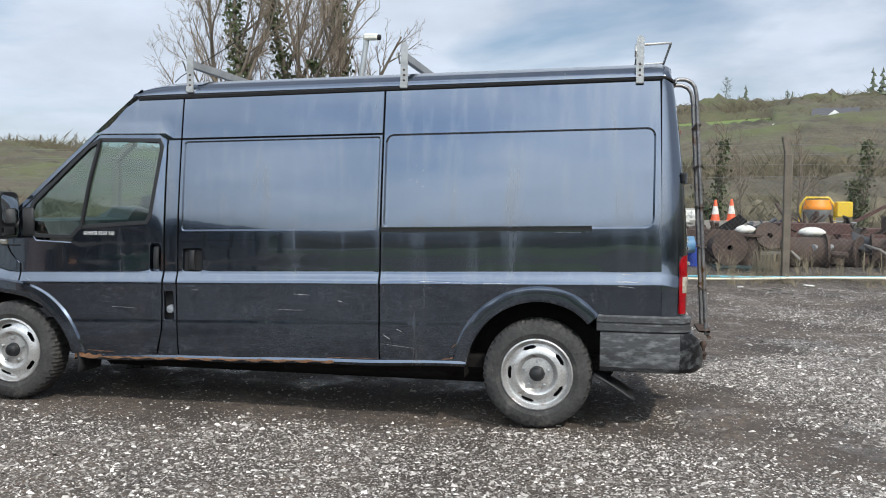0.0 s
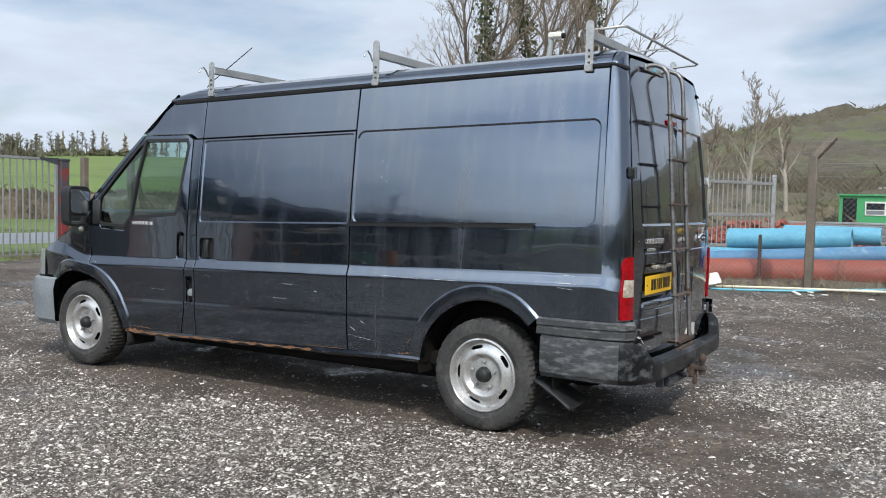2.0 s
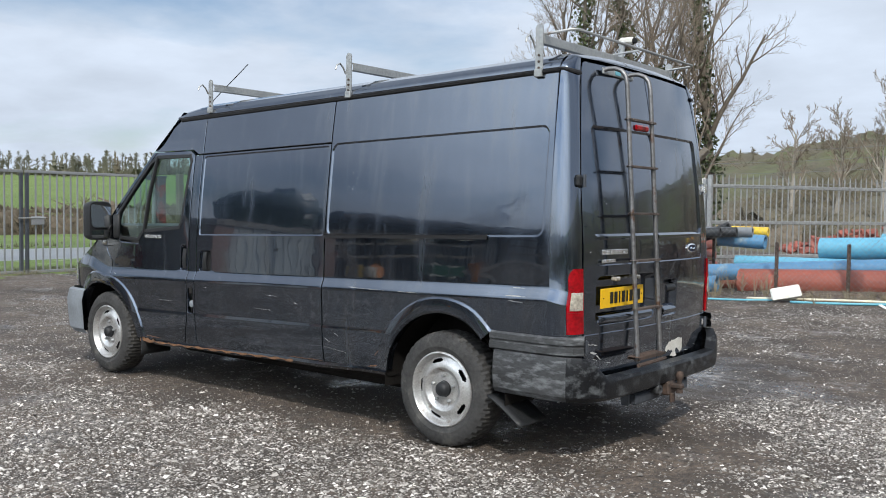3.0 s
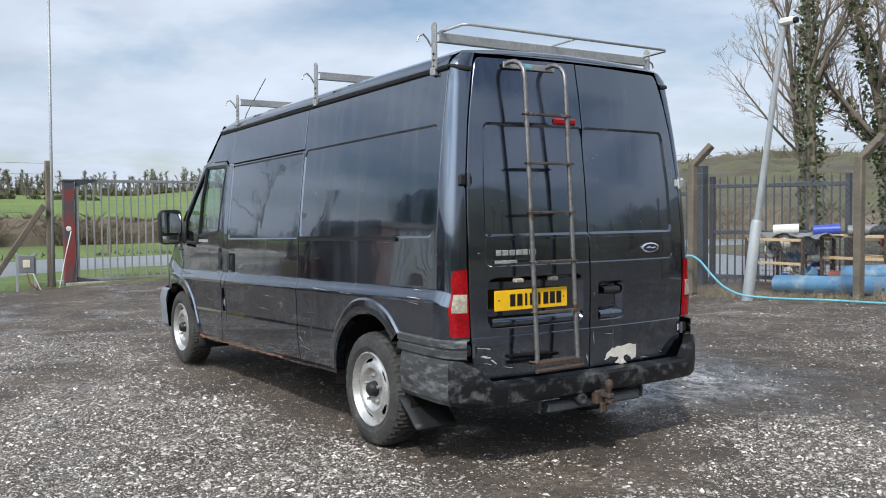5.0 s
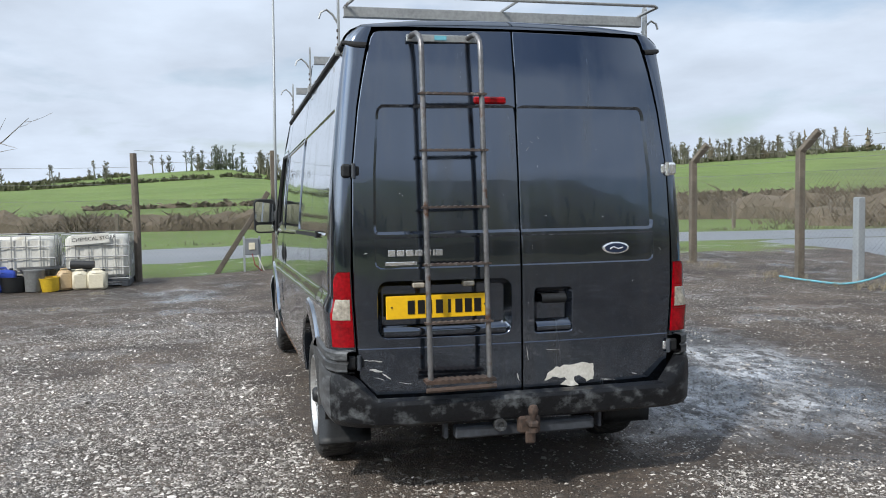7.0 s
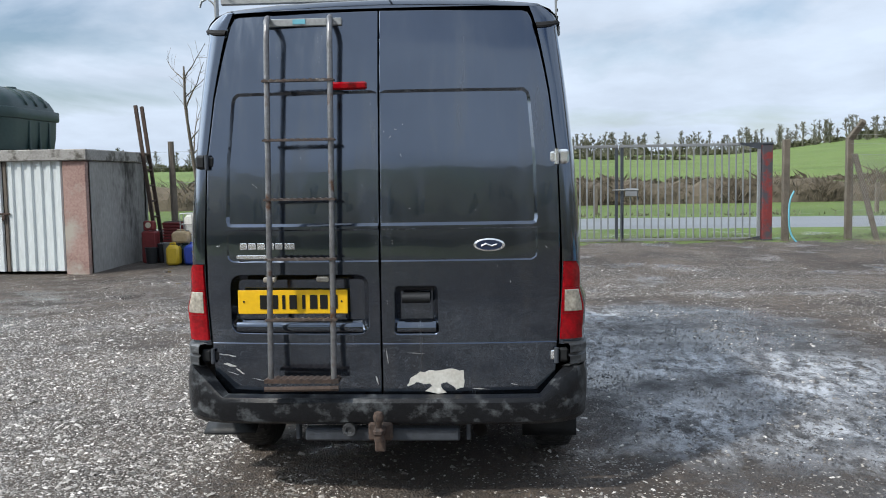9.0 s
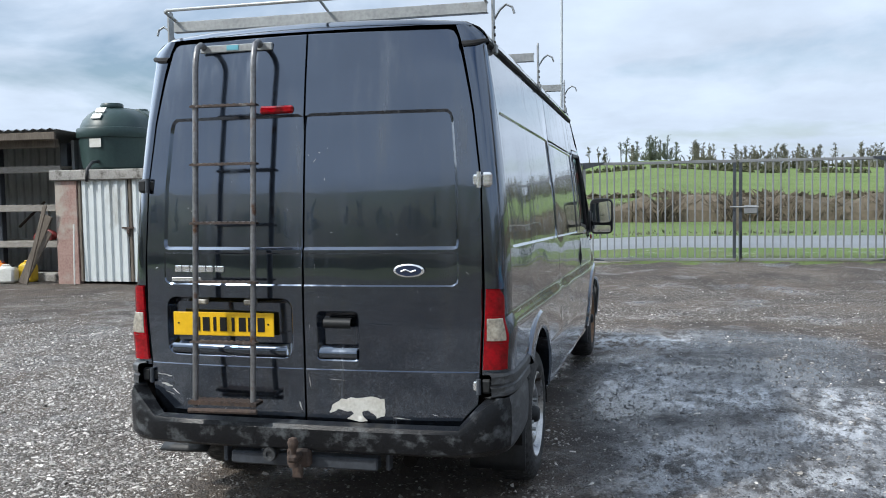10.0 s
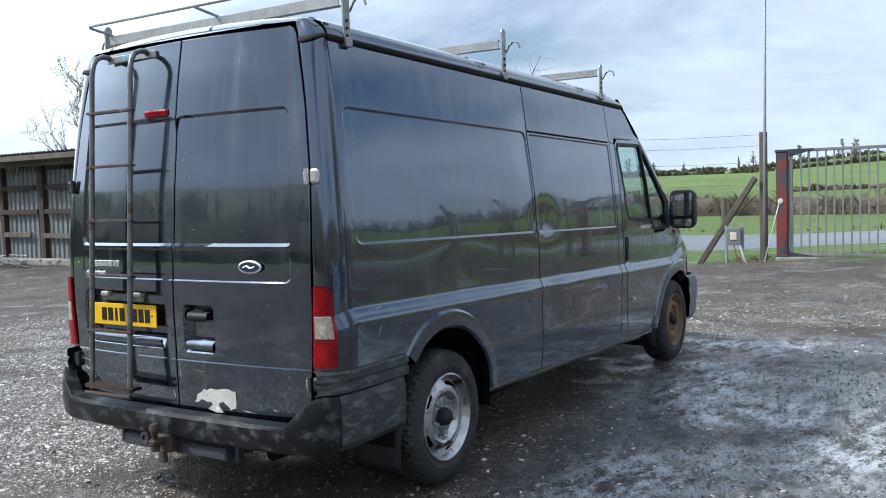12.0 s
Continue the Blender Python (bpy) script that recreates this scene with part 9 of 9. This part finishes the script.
stillage((-5.15, 10.5, 0.0), 1.15, 0.9, 0.92, "rusty wire stillage cage full of scrap")
stillage((-3.9, 10.9, 0.15), 1.15, 0.9, 0.85, "rusty wire stillage cage full of hoses")
rnd = random.Random(3)
for k in range(16):
    x, y = -5.15 + rnd.uniform(-0.5, 0.5), 10.5 + rnd.uniform(-0.25, 0.3)
    m = rnd.choice((BLUE_PLASTIC, WHITE_PLASTIC, GREY_CAN, BIN_BLACK, PIPE_BLUE, GREYPLASTIC))
    z = rnd.uniform(0.12, 0.86)
    t = thing("scrap_fitting", "scrap pipe fitting in a wire cage", "pipe fitting", "scrap fittings", at=(x, y, z))
    part("ring", Shape().lathe([(0.12, -0.08), (0.13, 0.0), (0.12, 0.08), (0.085, 0.08), (0.085, -0.08)], 16, pose(0, 0, 0, rnd.uniform(40, 130), rnd.uniform(-40, 40), rnd.uniform(0, 180)), closed=True), m, t, smooth=40)
t = thing("tarpaulin", "crumpled grey and blue tarpaulin on a cage", "tarpaulin", at=(-4.8, 10.5, 0.88))
s = Shape()
s.grid(lambda a, b: (a, b, 0.10 + 0.12 * fnoise(a * 4, b * 4, 1, 2) + 0.05 * fnoise(a * 9, b * 9, 1, 7)), np.linspace(-0.75, 0.75, 22), np.linspace(-0.4, 0.4, 14))
part("sheet", s, GREY_CAN, t, smooth=True)
for x, mt in ((-5.35, WHITE_PLASTIC), (-4.55, BLUE_PLASTIC), (-3.9, GREY_CAN)):
    pipe("cable_roll", "rolled cable and hose on the cages", (x, 10.3, 1.06), (x + 0.35, 10.55, 1.08), 0.09, mt, "rolls on the cages")
for k in range(4):
    pipe("cable_roll", "black duct rolls stacked by the fence", (-3.6 + 0.12 * k, 10.5 + 0.25 * k, 1.05 + 0.03 * k), (-2.9 + 0.2 * k, 10.6 + 0.25 * k, 1.12), 0.09, (BIN_BLACK, BIN_BLACK, GREYPLASTIC, YELLOW_PLASTIC)[k], "rolls on the cages")
pipe("water_pipe", "short blue pipe lying in the grass", (-4.55, 9.3, 0.19), (-2.5, 9.5, 0.26), 0.145, PIPE_BLUE, "large pipes behind the fence")
pipe("clay_pipe", "red pipe half hidden in the grass", (-3.9, 9.85, 0.28), (-2.3, 9.95, 0.30), 0.14, PIPE_RED, "large pipes behind the fence")

# rubble and bars behind the open gate
t = thing("brick_rubble", "heap of broken red brick and timber", "rubble", kind="stuff", at=(-2.2, 19.5, 0.5))
s = Shape()
rnd = random.Random(6)
for k in range(420):
    a, q = rnd.uniform(0, 6.28), math.sqrt(rnd.random())
    x, y = 2.6 * q * math.cos(a), 1.2 * q * math.sin(a)
    s.box((0, 0, 0), (rnd.uniform(0.1, 0.35), rnd.uniform(0.08, 0.2), rnd.uniform(0.06, 0.16)), pose(x, y, 0.75 * (1 - q) * rnd.random() + 0.03, rnd.uniform(-40, 40), rnd.uniform(-40, 40), rnd.uniform(0, 180)), bev=0.01)
part("rubble", s, PIPE_RED, t)
t = thing("steel_bundle", "stack of long grey steel sections", "steel", kind="stuff", at=(0.2, 22.0, 0.5))
s = Shape()
for k in range(60):
    z, x = 0.05 + 0.055 * (k // 6) + rnd.uniform(0, 0.02), rnd.uniform(-0.5, 0.5)
    s.beam((-2.5 + x, 0.13 * (k % 6), z), (2.4 + x, 0.13 * (k % 6) + rnd.uniform(-0.1, 0.1), z + rnd.uniform(-0.01, 0.05)), 0.09, 0.04)
part("sections", s, STEEL, t)

# green site cabin
hut = thing("site_cabin", "bright green site cabin with open door and window", "cabin", at=(-1.85, 42, 0.35), rz=-2)
part("wall", Shape().box((0, 0, 0.90), (2.35, 2.0, 1.80), bev=0.02), HUT_GREEN, hut)
part("roof", Shape().box((0, 0, 1.83), (2.5, 2.2, 0.08), bev=0.01), HUT_GREEN, hut)
# black panel stands in for the shade inside the open door
part("doorway", Shape().box((-0.70, -1.0, 0.90), (0.62, 0.04, 1.55)), GAP, hut, "black panel painted as the shaded open doorway")
wf = part("window_frame", Shape().box((0.42, -1.01, 1.20), (0.90, 0.05, 0.66), bev=0.01), WHITE_PLASTIC, hut)
part("pane", Shape().box((0.42, -1.03, 1.30), (0.78, 0.03, 0.30)), DARKWINDOW, wf)
part("pane", Shape().box((0.42, -1.03, 1.02), (0.78, 0.03, 0.18)), GREYPLASTIC, wf)
part("skirt", Shape().box((0.6, -1.02, 0.06), (1.1, 0.1, 0.14)), PIPE_RED, hut)
# green tanks
for x, y, r, h in ((1.2, 30.2, 0.85, 1.75), (0.75, 28.8, 0.55, 1.15), (1.9, 28.6, 0.55, 1.05)):
    t = thing("storage_tank", "green plastic storage tank among the scrap", "tank", "green tanks", at=(x, y, 0.42))
    s = Shape()
    pr = [(0.9 * r, 0), (r, 0.06), (r, 0.3 * h), (r * 1.03, 0.32 * h), (r * 1.03, 0.38 * h), (r, 0.40 * h), (r, 0.66 * h), (r * 1.03, 0.68 * h), (r * 1.02, 0.74 * h), (r * 0.9, 0.86 * h), (r * 0.6, 0.97 * h), (r * 0.3, h), (0.0, h)]
    s.lathe(pr, 28)
    sheet("body", s, TANK_GREEN, t, angle=35)
    part("lid", Shape().lathe([(0.22, h - 0.02), (0.22, h + 0.06), (0, h + 0.07)], 16), TANK_GREEN, t)
ibc("bulk_container", "white caged bulk container among the scrap", (2.35, 20.3, 0.45), -90, 1.1, 1.0, 0.95, "bulk containers in the scrap yard")
# timber stack with cones
t = thing("timber_stack", "stack of long boards and frames on bearers", "timber", kind="stuff", at=(4.6, 20.0, 0.35))
s = Shape()
for k in range(46):
    z = 0.08 + 0.042 * (k // 3)
    s.beam((-1.9 + rnd.uniform(-0.4, 0.3), -0.5 + 0.4 * (k % 3), z), (1.7 + rnd.uniform(-0.6, 0.9), -0.45 + 0.4 * (k % 3) + rnd.uniform(-0.1, 0.1), z), 0.30, 0.034)
part("boards", s, SHELF_WOOD, t)
for x, dz in ((3.36, 0.0), (3.80, 0.02)):
    t = thing("traffic_cone", "red and white traffic cone on the timber stack", "cone", "traffic cones", at=(x, 20.0, 1.03 + dz))
    part("base", Shape().box((0, 0, 0.02), (0.30, 0.30, 0.04), bev=0.01), CONE_ORANGE, t)
    part("body", Shape().lathe([(0.135, 0.04), (0.10, 0.22)], 20), CONE_ORANGE, t, smooth=True)
    part("sleeve", Shape().lathe([(0.101, 0.22), (0.062, 0.45)], 20), WHITE_PLASTIC, t, "white reflective sleeve", smooth=True)
    part("tip", Shape().lathe([(0.062, 0.45), (0.03, 0.63), (0.0, 0.635)], 20), CONE_ORANGE, t, smooth=True)
t = thing("timber_stack", "stack of scrap boards and bent bars", "timber", kind="stuff", at=(2.3, 15.5, 0.42))
s = Shape()
for k in range(40):
    z = 0.05 + 0.035 * (k // 3)
    s.beam((-1.0 + rnd.uniform(-0.3, 0.3), -0.4 + 0.35 * (k % 3), z), (1.0 + rnd.uniform(-0.5, 0.4), -0.4 + 0.35 * (k % 3) + rnd.uniform(-0.2, 0.2), z + rnd.uniform(-0.03, 0.06)), 0.16, 0.03)
part("boards", s, SHELF_WOOD, t)

# rusty reels and drums along the fence
def reel(at, r, w, tilt, label):
    t = thing("cable_reel", label, "reel", "rusty reels", at=at, rz=tilt[2])
    m = pose(0, 0, 0, tilt[0], tilt[1], 0)
    part("core", Shape().lathe([(r * 0.78, -w / 2), (r * 0.80, 0), (r * 0.78, w / 2)], 24, m), RUST, t, smooth=True)
    for z in (-w / 2, w / 2):
        part("flange", Shape().lathe([(0.05, z - 0.02), (r, z - 0.02), (r, z + 0.02), (0.05, z + 0.02)], 28, m, closed=True), RUST, t, smooth=40)
    return t


reel((2.55, 10.9, 0.70), 0.33, 0.55, (90, 0, 12), "dark rusty steel reel on its side")
reel((3.00, 11.1, 0.62), 0.30, 0.60, (0, 0, 0), "dark rusty steel reel standing upright")
reel((3.35, 11.0, 0.90), 0.27, 0.10, (62, 25, 0), "rusty flange leaning on a reel")
reel((4.0, 11.0, 0.62), 0.36, 0.70, (90, 0, 90), "large rusty drum lying behind the fence")
reel((4.75, 11.2, 0.60), 0.34, 0.50, (90, 0, 60), "rusty drum with faded paint")
reel((5.5, 11.1, 0.62), 0.36, 0.62, (90, 0, 80), "rusty drum lying in dead grass")
for x, y, w, d, h, m, lb in ((2.2, 11.5, 0.7, 0.5, 0.62, RUST, "rusty steel bin in dead grass"), (2.9, 12.2, 1.4, 0.6, 0.55, DARKSTEEL, "dark steel frame in dead grass"), (4.4, 12.6, 1.3, 0.8, 0.75, MAROON, "faded maroon machine cover"), (5.3, 12.4, 1.1, 0.7, 0.55, MAROON, "rusty maroon steel skip"), (3.7, 14.5, 1.2, 0.8, 0.62, CONC_SLAB, "pale stone blocks"), (4.6, 15.5, 0.9, 0.7, 0.6, WHITE_PLASTIC, "white appliance lying on its side"), (6.4, 12.5, 1.1, 0.8, 0.9, RUST, "rusty engine block")):
    t = thing("scrap_bin", lb + " among the scrap", "scrap", "scrap boxes", at=(x, y, 0.38), rz=rnd.uniform(-15, 15))
    s = Shape()
    for sx in (-1, 1):
        s.box((sx * w / 2, 0, h / 2), (0.04, d, h), bev=0.006)
    for sy in (-1, 1):
        s.box((0, sy * d / 2, h / 2), (w, 0.04, h), bev=0.006)
    s.box((0, 0, h * 0.45), (w - 0.05, d - 0.05, 0.05))
    part("shell", s, m, t)
    part("rim", Shape().tube([(-w / 2, -d / 2, h), (w / 2, -d / 2, h), (w / 2, d / 2, h), (-w / 2, d / 2, h), (-w / 2, -d / 2, h)], 0.025, 6), m, t)
    om = rnd.choice((RUST, STEEL, OLDWOOD, DARKSTEEL))
    for k in range(9):
        s = Shape().tube([(rnd.uniform(-w / 2, w / 2), rnd.uniform(-d / 3, d / 3), h * 0.45), (rnd.uniform(-w / 2, w / 2), rnd.uniform(-d / 3, d / 3), h * rnd.uniform(1.0, 1.35))], rnd.uniform(0.015, 0.05), 6)
        part("offcut", s, om, t)
t = thing("pallet", "blue-green pallet under the reels", "pallet", at=(2.85, 10.7, 0.24))
for k in range(5):
    part("board", Shape().box((0, -0.4 + 0.2 * k, 0.11), (1.1, 0.12, 0.025), bev=0.004), TANK_GREEN, t)
for x in (-0.45, 0, 0.45):
    part("bearer", Shape().box((x, 0, 0.05), (0.1, 0.9, 0.09), bev=0.004), TANK_GREEN, t)
t = thing("white_sack", "white sack lying on a reel flange", "sack", at=(2.95, 11.1, 0.95))
part("bag", Shape().grid(lambda a, b: (0.20 * math.cos(b) * math.cos(a), 0.12 * math.cos(b) * math.sin(a), 0.07 + 0.08 * math.sin(b) * (1 + 0.2 * math.sin(5 * a))), np.linspace(0, 6.29, 19), np.linspace(-1.2, 1.4, 7)), WHITE_PLASTIC, t, smooth=True)
t = thing("blue_drum", "blue plastic drum behind the fence", "drum", at=(1.95, 10.9, 0.3))
part("drum", Shape().lathe([(0.0, 0.0), (0.17, 0.0), (0.19, 0.05), (0.19, 0.42), (0.17, 0.48), (0, 0.48)], 20), BLUE_PLASTIC, t, smooth=40)

# loose scrap heaped behind the fence
rnd = random.Random(57)
for k in range(64):
    x, y = rnd.uniform(1.5, 6.9), rnd.uniform(10.6, 13.6)
    z = 0.36 + rnd.uniform(0.0, 0.75) * (0.35 + 0.65 * rnd.random())
    kind_ = rnd.choice(("plate", "tube", "tube", "frame", "ring", "board"))
    mt = rnd.choice((RUST, RUST, DARKSTEEL, UNDER, MAROON, GREY_CAN, STEEL, SHELF_WOOD, BIN_BLACK))
    m = pose(0, 0, 0, rnd.uniform(-35, 35), rnd.uniform(-35, 35), rnd.uniform(0, 180))
    s = Shape()
    if kind_ == "plate":
        s.box((0, 0, 0.1), (rnd.uniform(0.3, 0.7), rnd.uniform(0.2, 0.5), 0.03), m, bev=0.006)
    elif kind_ == "tube":
        L = rnd.uniform(0.4, 1.1)
        s.tube([m @ Vector((-L / 2, 0, 0.1)), m @ Vector((0, 0.03, 0.11)), m @ Vector((L / 2, 0, 0.1))], rnd.uniform(0.02, 0.07), 8)
    elif kind_ == "frame":
        a, b = rnd.uniform(0.2, 0.45), rnd.uniform(0.15, 0.35)
        s.tube([m @ Vector(q) for q in ((-a, -b, 0.1), (a, -b, 0.1), (a, b, 0.1), (-a, b, 0.1), (-a, -b, 0.1))], 0.022, 6)
    elif kind_ == "ring":
        r = rnd.uniform(0.12, 0.28)
        s.lathe([(r, -0.05), (r, 0.05), (r * 0.8, 0.05), (r * 0.8, -0.05)], 18, Matrix.Translation((0, 0, 0.12)) @ m, closed=True)
    else:
        s.box((0, 0, 0.1), (rnd.uniform(0.6, 1.3), 0.12, 0.035), m, bev=0.006)
    low = min(q[2] for q in s.v)
    t = thing("scrap_piece", {"plate": "bent steel plate in the scrap heap", "tube": "length of old tube in the scrap heap", "frame": "bent steel frame in the scrap heap", "ring": "rusty steel ring in the scrap heap",
                              "board": "weathered board in the scrap heap"}[kind_], "scrap", "loose scrap", at=(x, y, z - low))
    part(kind_, s, mt, t, smooth=40)
t = thing("white_sack", "crumpled white bag on the scrap heap", "sack", at=(4.3, 11.9, 0.92))
part("bag", Shape().grid(lambda a, b: (0.26 * math.cos(b) * math.cos(a), 0.15 * math.cos(b) * math.sin(a), 0.05 + 0.09 * math.sin(b) * (1 + 0.25 * math.sin(5 * a))), np.linspace(0, 6.29, 19), np.linspace(-1.5, 1.5, 9)), WHITE_PLASTIC, t, smooth=True)

# cement mixer
t = thing("cement_mixer", "yellow cement mixer with a grey drum", "mixer", at=(6.1, 20.0, 0.45))
part("drum", Shape().lathe([(0.16, 0.62), (0.20, 0.66), (0.34, 0.85), (0.36, 0.98), (0.30, 1.20), (0.28, 1.22)], 22), GREY_CAN, t, smooth=40)
part("upper_drum", Shape().lathe([(0.37, 0.97), (0.38, 1.02), (0.36, 1.08), (0.31, 1.24), (0.29, 1.24)], 22), ORANGE_PLASTIC, t, smooth=40)
part("yoke", Shape().tube([(-0.46, 0, 0.7), (-0.44, 0, 1.1), (-0.30, 0, 1.30), (0.30, 0, 1.30), (0.44, 0, 1.1), (0.46, 0, 0.7)], 0.035, 8), YELLOW_PLASTIC, t, smooth=True)
part("motor_box", Shape().box((0.68, 0, 0.98), (0.42, 0.4, 0.44), bev=0.03), YELLOW_PLASTIC, t)
for x in (-0.5, 0.5):
    part("leg", Shape().beam((x, 0.3, 0.0), (x * 0.9, 0, 0.75), 0.06, 0.06), YELLOW_PLASTIC, t)
    part("leg", Shape().beam((x, -0.3, 0.0), (x * 0.9, 0, 0.75), 0.06, 0.06), YELLOW_PLASTIC, t)
t = thing("red_trailer", "dull red machine frame with wheels", "machine", at=(6.9, 17.0, 0.45))
part("bed", Shape().box((0, 0, 0.42), (2.2, 1.0, 0.22), bev=0.02), MAROON, t)
part("arm", Shape().beam((-0.8, 0, 0.55), (0.2, 0, 1.1), 0.06, 0.08), MAROON, t)
part("arm", Shape().beam((0.2, 0, 1.1), (0.9, 0, 0.9), 0.06, 0.08), MAROON, t)
for x in (-0.7, 0.8):
    for y in (-0.55, 0.55):
        part("wheel", Shape().lathe([(0.1, -0.06), (0.28, -0.07), (0.28, 0.07), (0.1, 0.06)], 20, Matrix.Translation((x, y, 0.28)) @ pose(0, 0, 0, 90), closed=True), TYRE, t, smooth=40)

# dead grass and stems along the fences


def tufts(name, label, line, count, h, seed, mat=None, spread=0.3):
    rng = random.Random(seed)
    s = Shape()
    for _ in range(count):
        u = rng.random() * (len(line) - 1)
        i = int(u)
        a, b = line[i], line[min(i + 1, len(line) - 1)]
        x, y = a[0] + (b[0] - a[0]) * (u - i) + rng.gauss(0, spread), a[1] + (b[1] - a[1]) * (u - i) + rng.gauss(0, spread)
        if fnoise(x, y, 0.9, seed) < -0.08:
            continue
        z = land_height(x, y) - 0.01
        for _ in range(7):
            dx, dy, hh = rng.gauss(0, 0.07), rng.gauss(0, 0.07), h * rng.uniform(0.3, 1.0)
            w = rng.uniform(0.002, 0.005)
            s.add([(x - w, y, z), (x + w, y, z), (x + dx * 0.6 + w * 0.7, y + dy * 0.6, z + hh * 0.65), (x + dx * 0.6 - w * 0.7, y + dy * 0.6, z + hh * 0.65), (x + dx * 1.6, y + dy * 1.6, z + hh)], [(0, 1, 2, 3), (3, 2, 4)])
    return tagged(part(name, s, mat or DRYGRASS, fix=False), label, "grass", kind="stuff")


tufts("dead_grass", "straw-coloured dead grass along the fence", [(-8.5, 8.1), (-5.6, 8.5), (-2.7, 8.8), (0.4, 9.0), (3.3, 9.25), (6.4, 9.5)], 800, 0.20, 14)
tufts("dead_grass", "dead stems standing among the pipes", [(-3.0, 9.4), (0.4, 9.5), (3.0, 10.2), (6.2, 10.4)], 220, 0.5, 15)
tufts("dead_grass", "thin dead grass at the gate line", [(-12.9, 0.3), (-12.9, 3), (-12.9, 5.6), (-12.6, 7.6), (-10.9, 7.5), (-8.3, 8.1)], 500, 0.12, 16, spread=0.22)
tufts("verge_grass", "short green grass along the gate line", [(-13.4, -4), (-13.6, 0), (-13.7, 3), (-13.6, 6), (-13.6, 9)], 1600, 0.12, 17, HEDGE_GREEN, 0.5)
tufts("dead_grass", "tall dead stems beside a fence post", [(3.0, 9.6), (3.2, 9.7)], 26, 0.7, 18, spread=0.14)
# bits of rubbish by the gate and fences
rnd = random.Random(21)
for k in range(9):
    x, y = rnd.uniform(-2.5, 3.8), rnd.uniform(8.2, 8.7)
    t = thing("litter_scrap", "scrap of pale plastic litter on gravel", "litter", "litter by the fence", at=(x, y, land_height(x, y)))
    part("scrap", Shape().box((0, 0, 0.015), (rnd.uniform(0.06, 0.2), rnd.uniform(0.03, 0.08), 0.02), pose(0, 0, 0, rnd.uniform(-12, 12), rnd.uniform(-12, 12), rnd.uniform(0, 180)), bev=0.005), WHITE_PLASTIC, t)
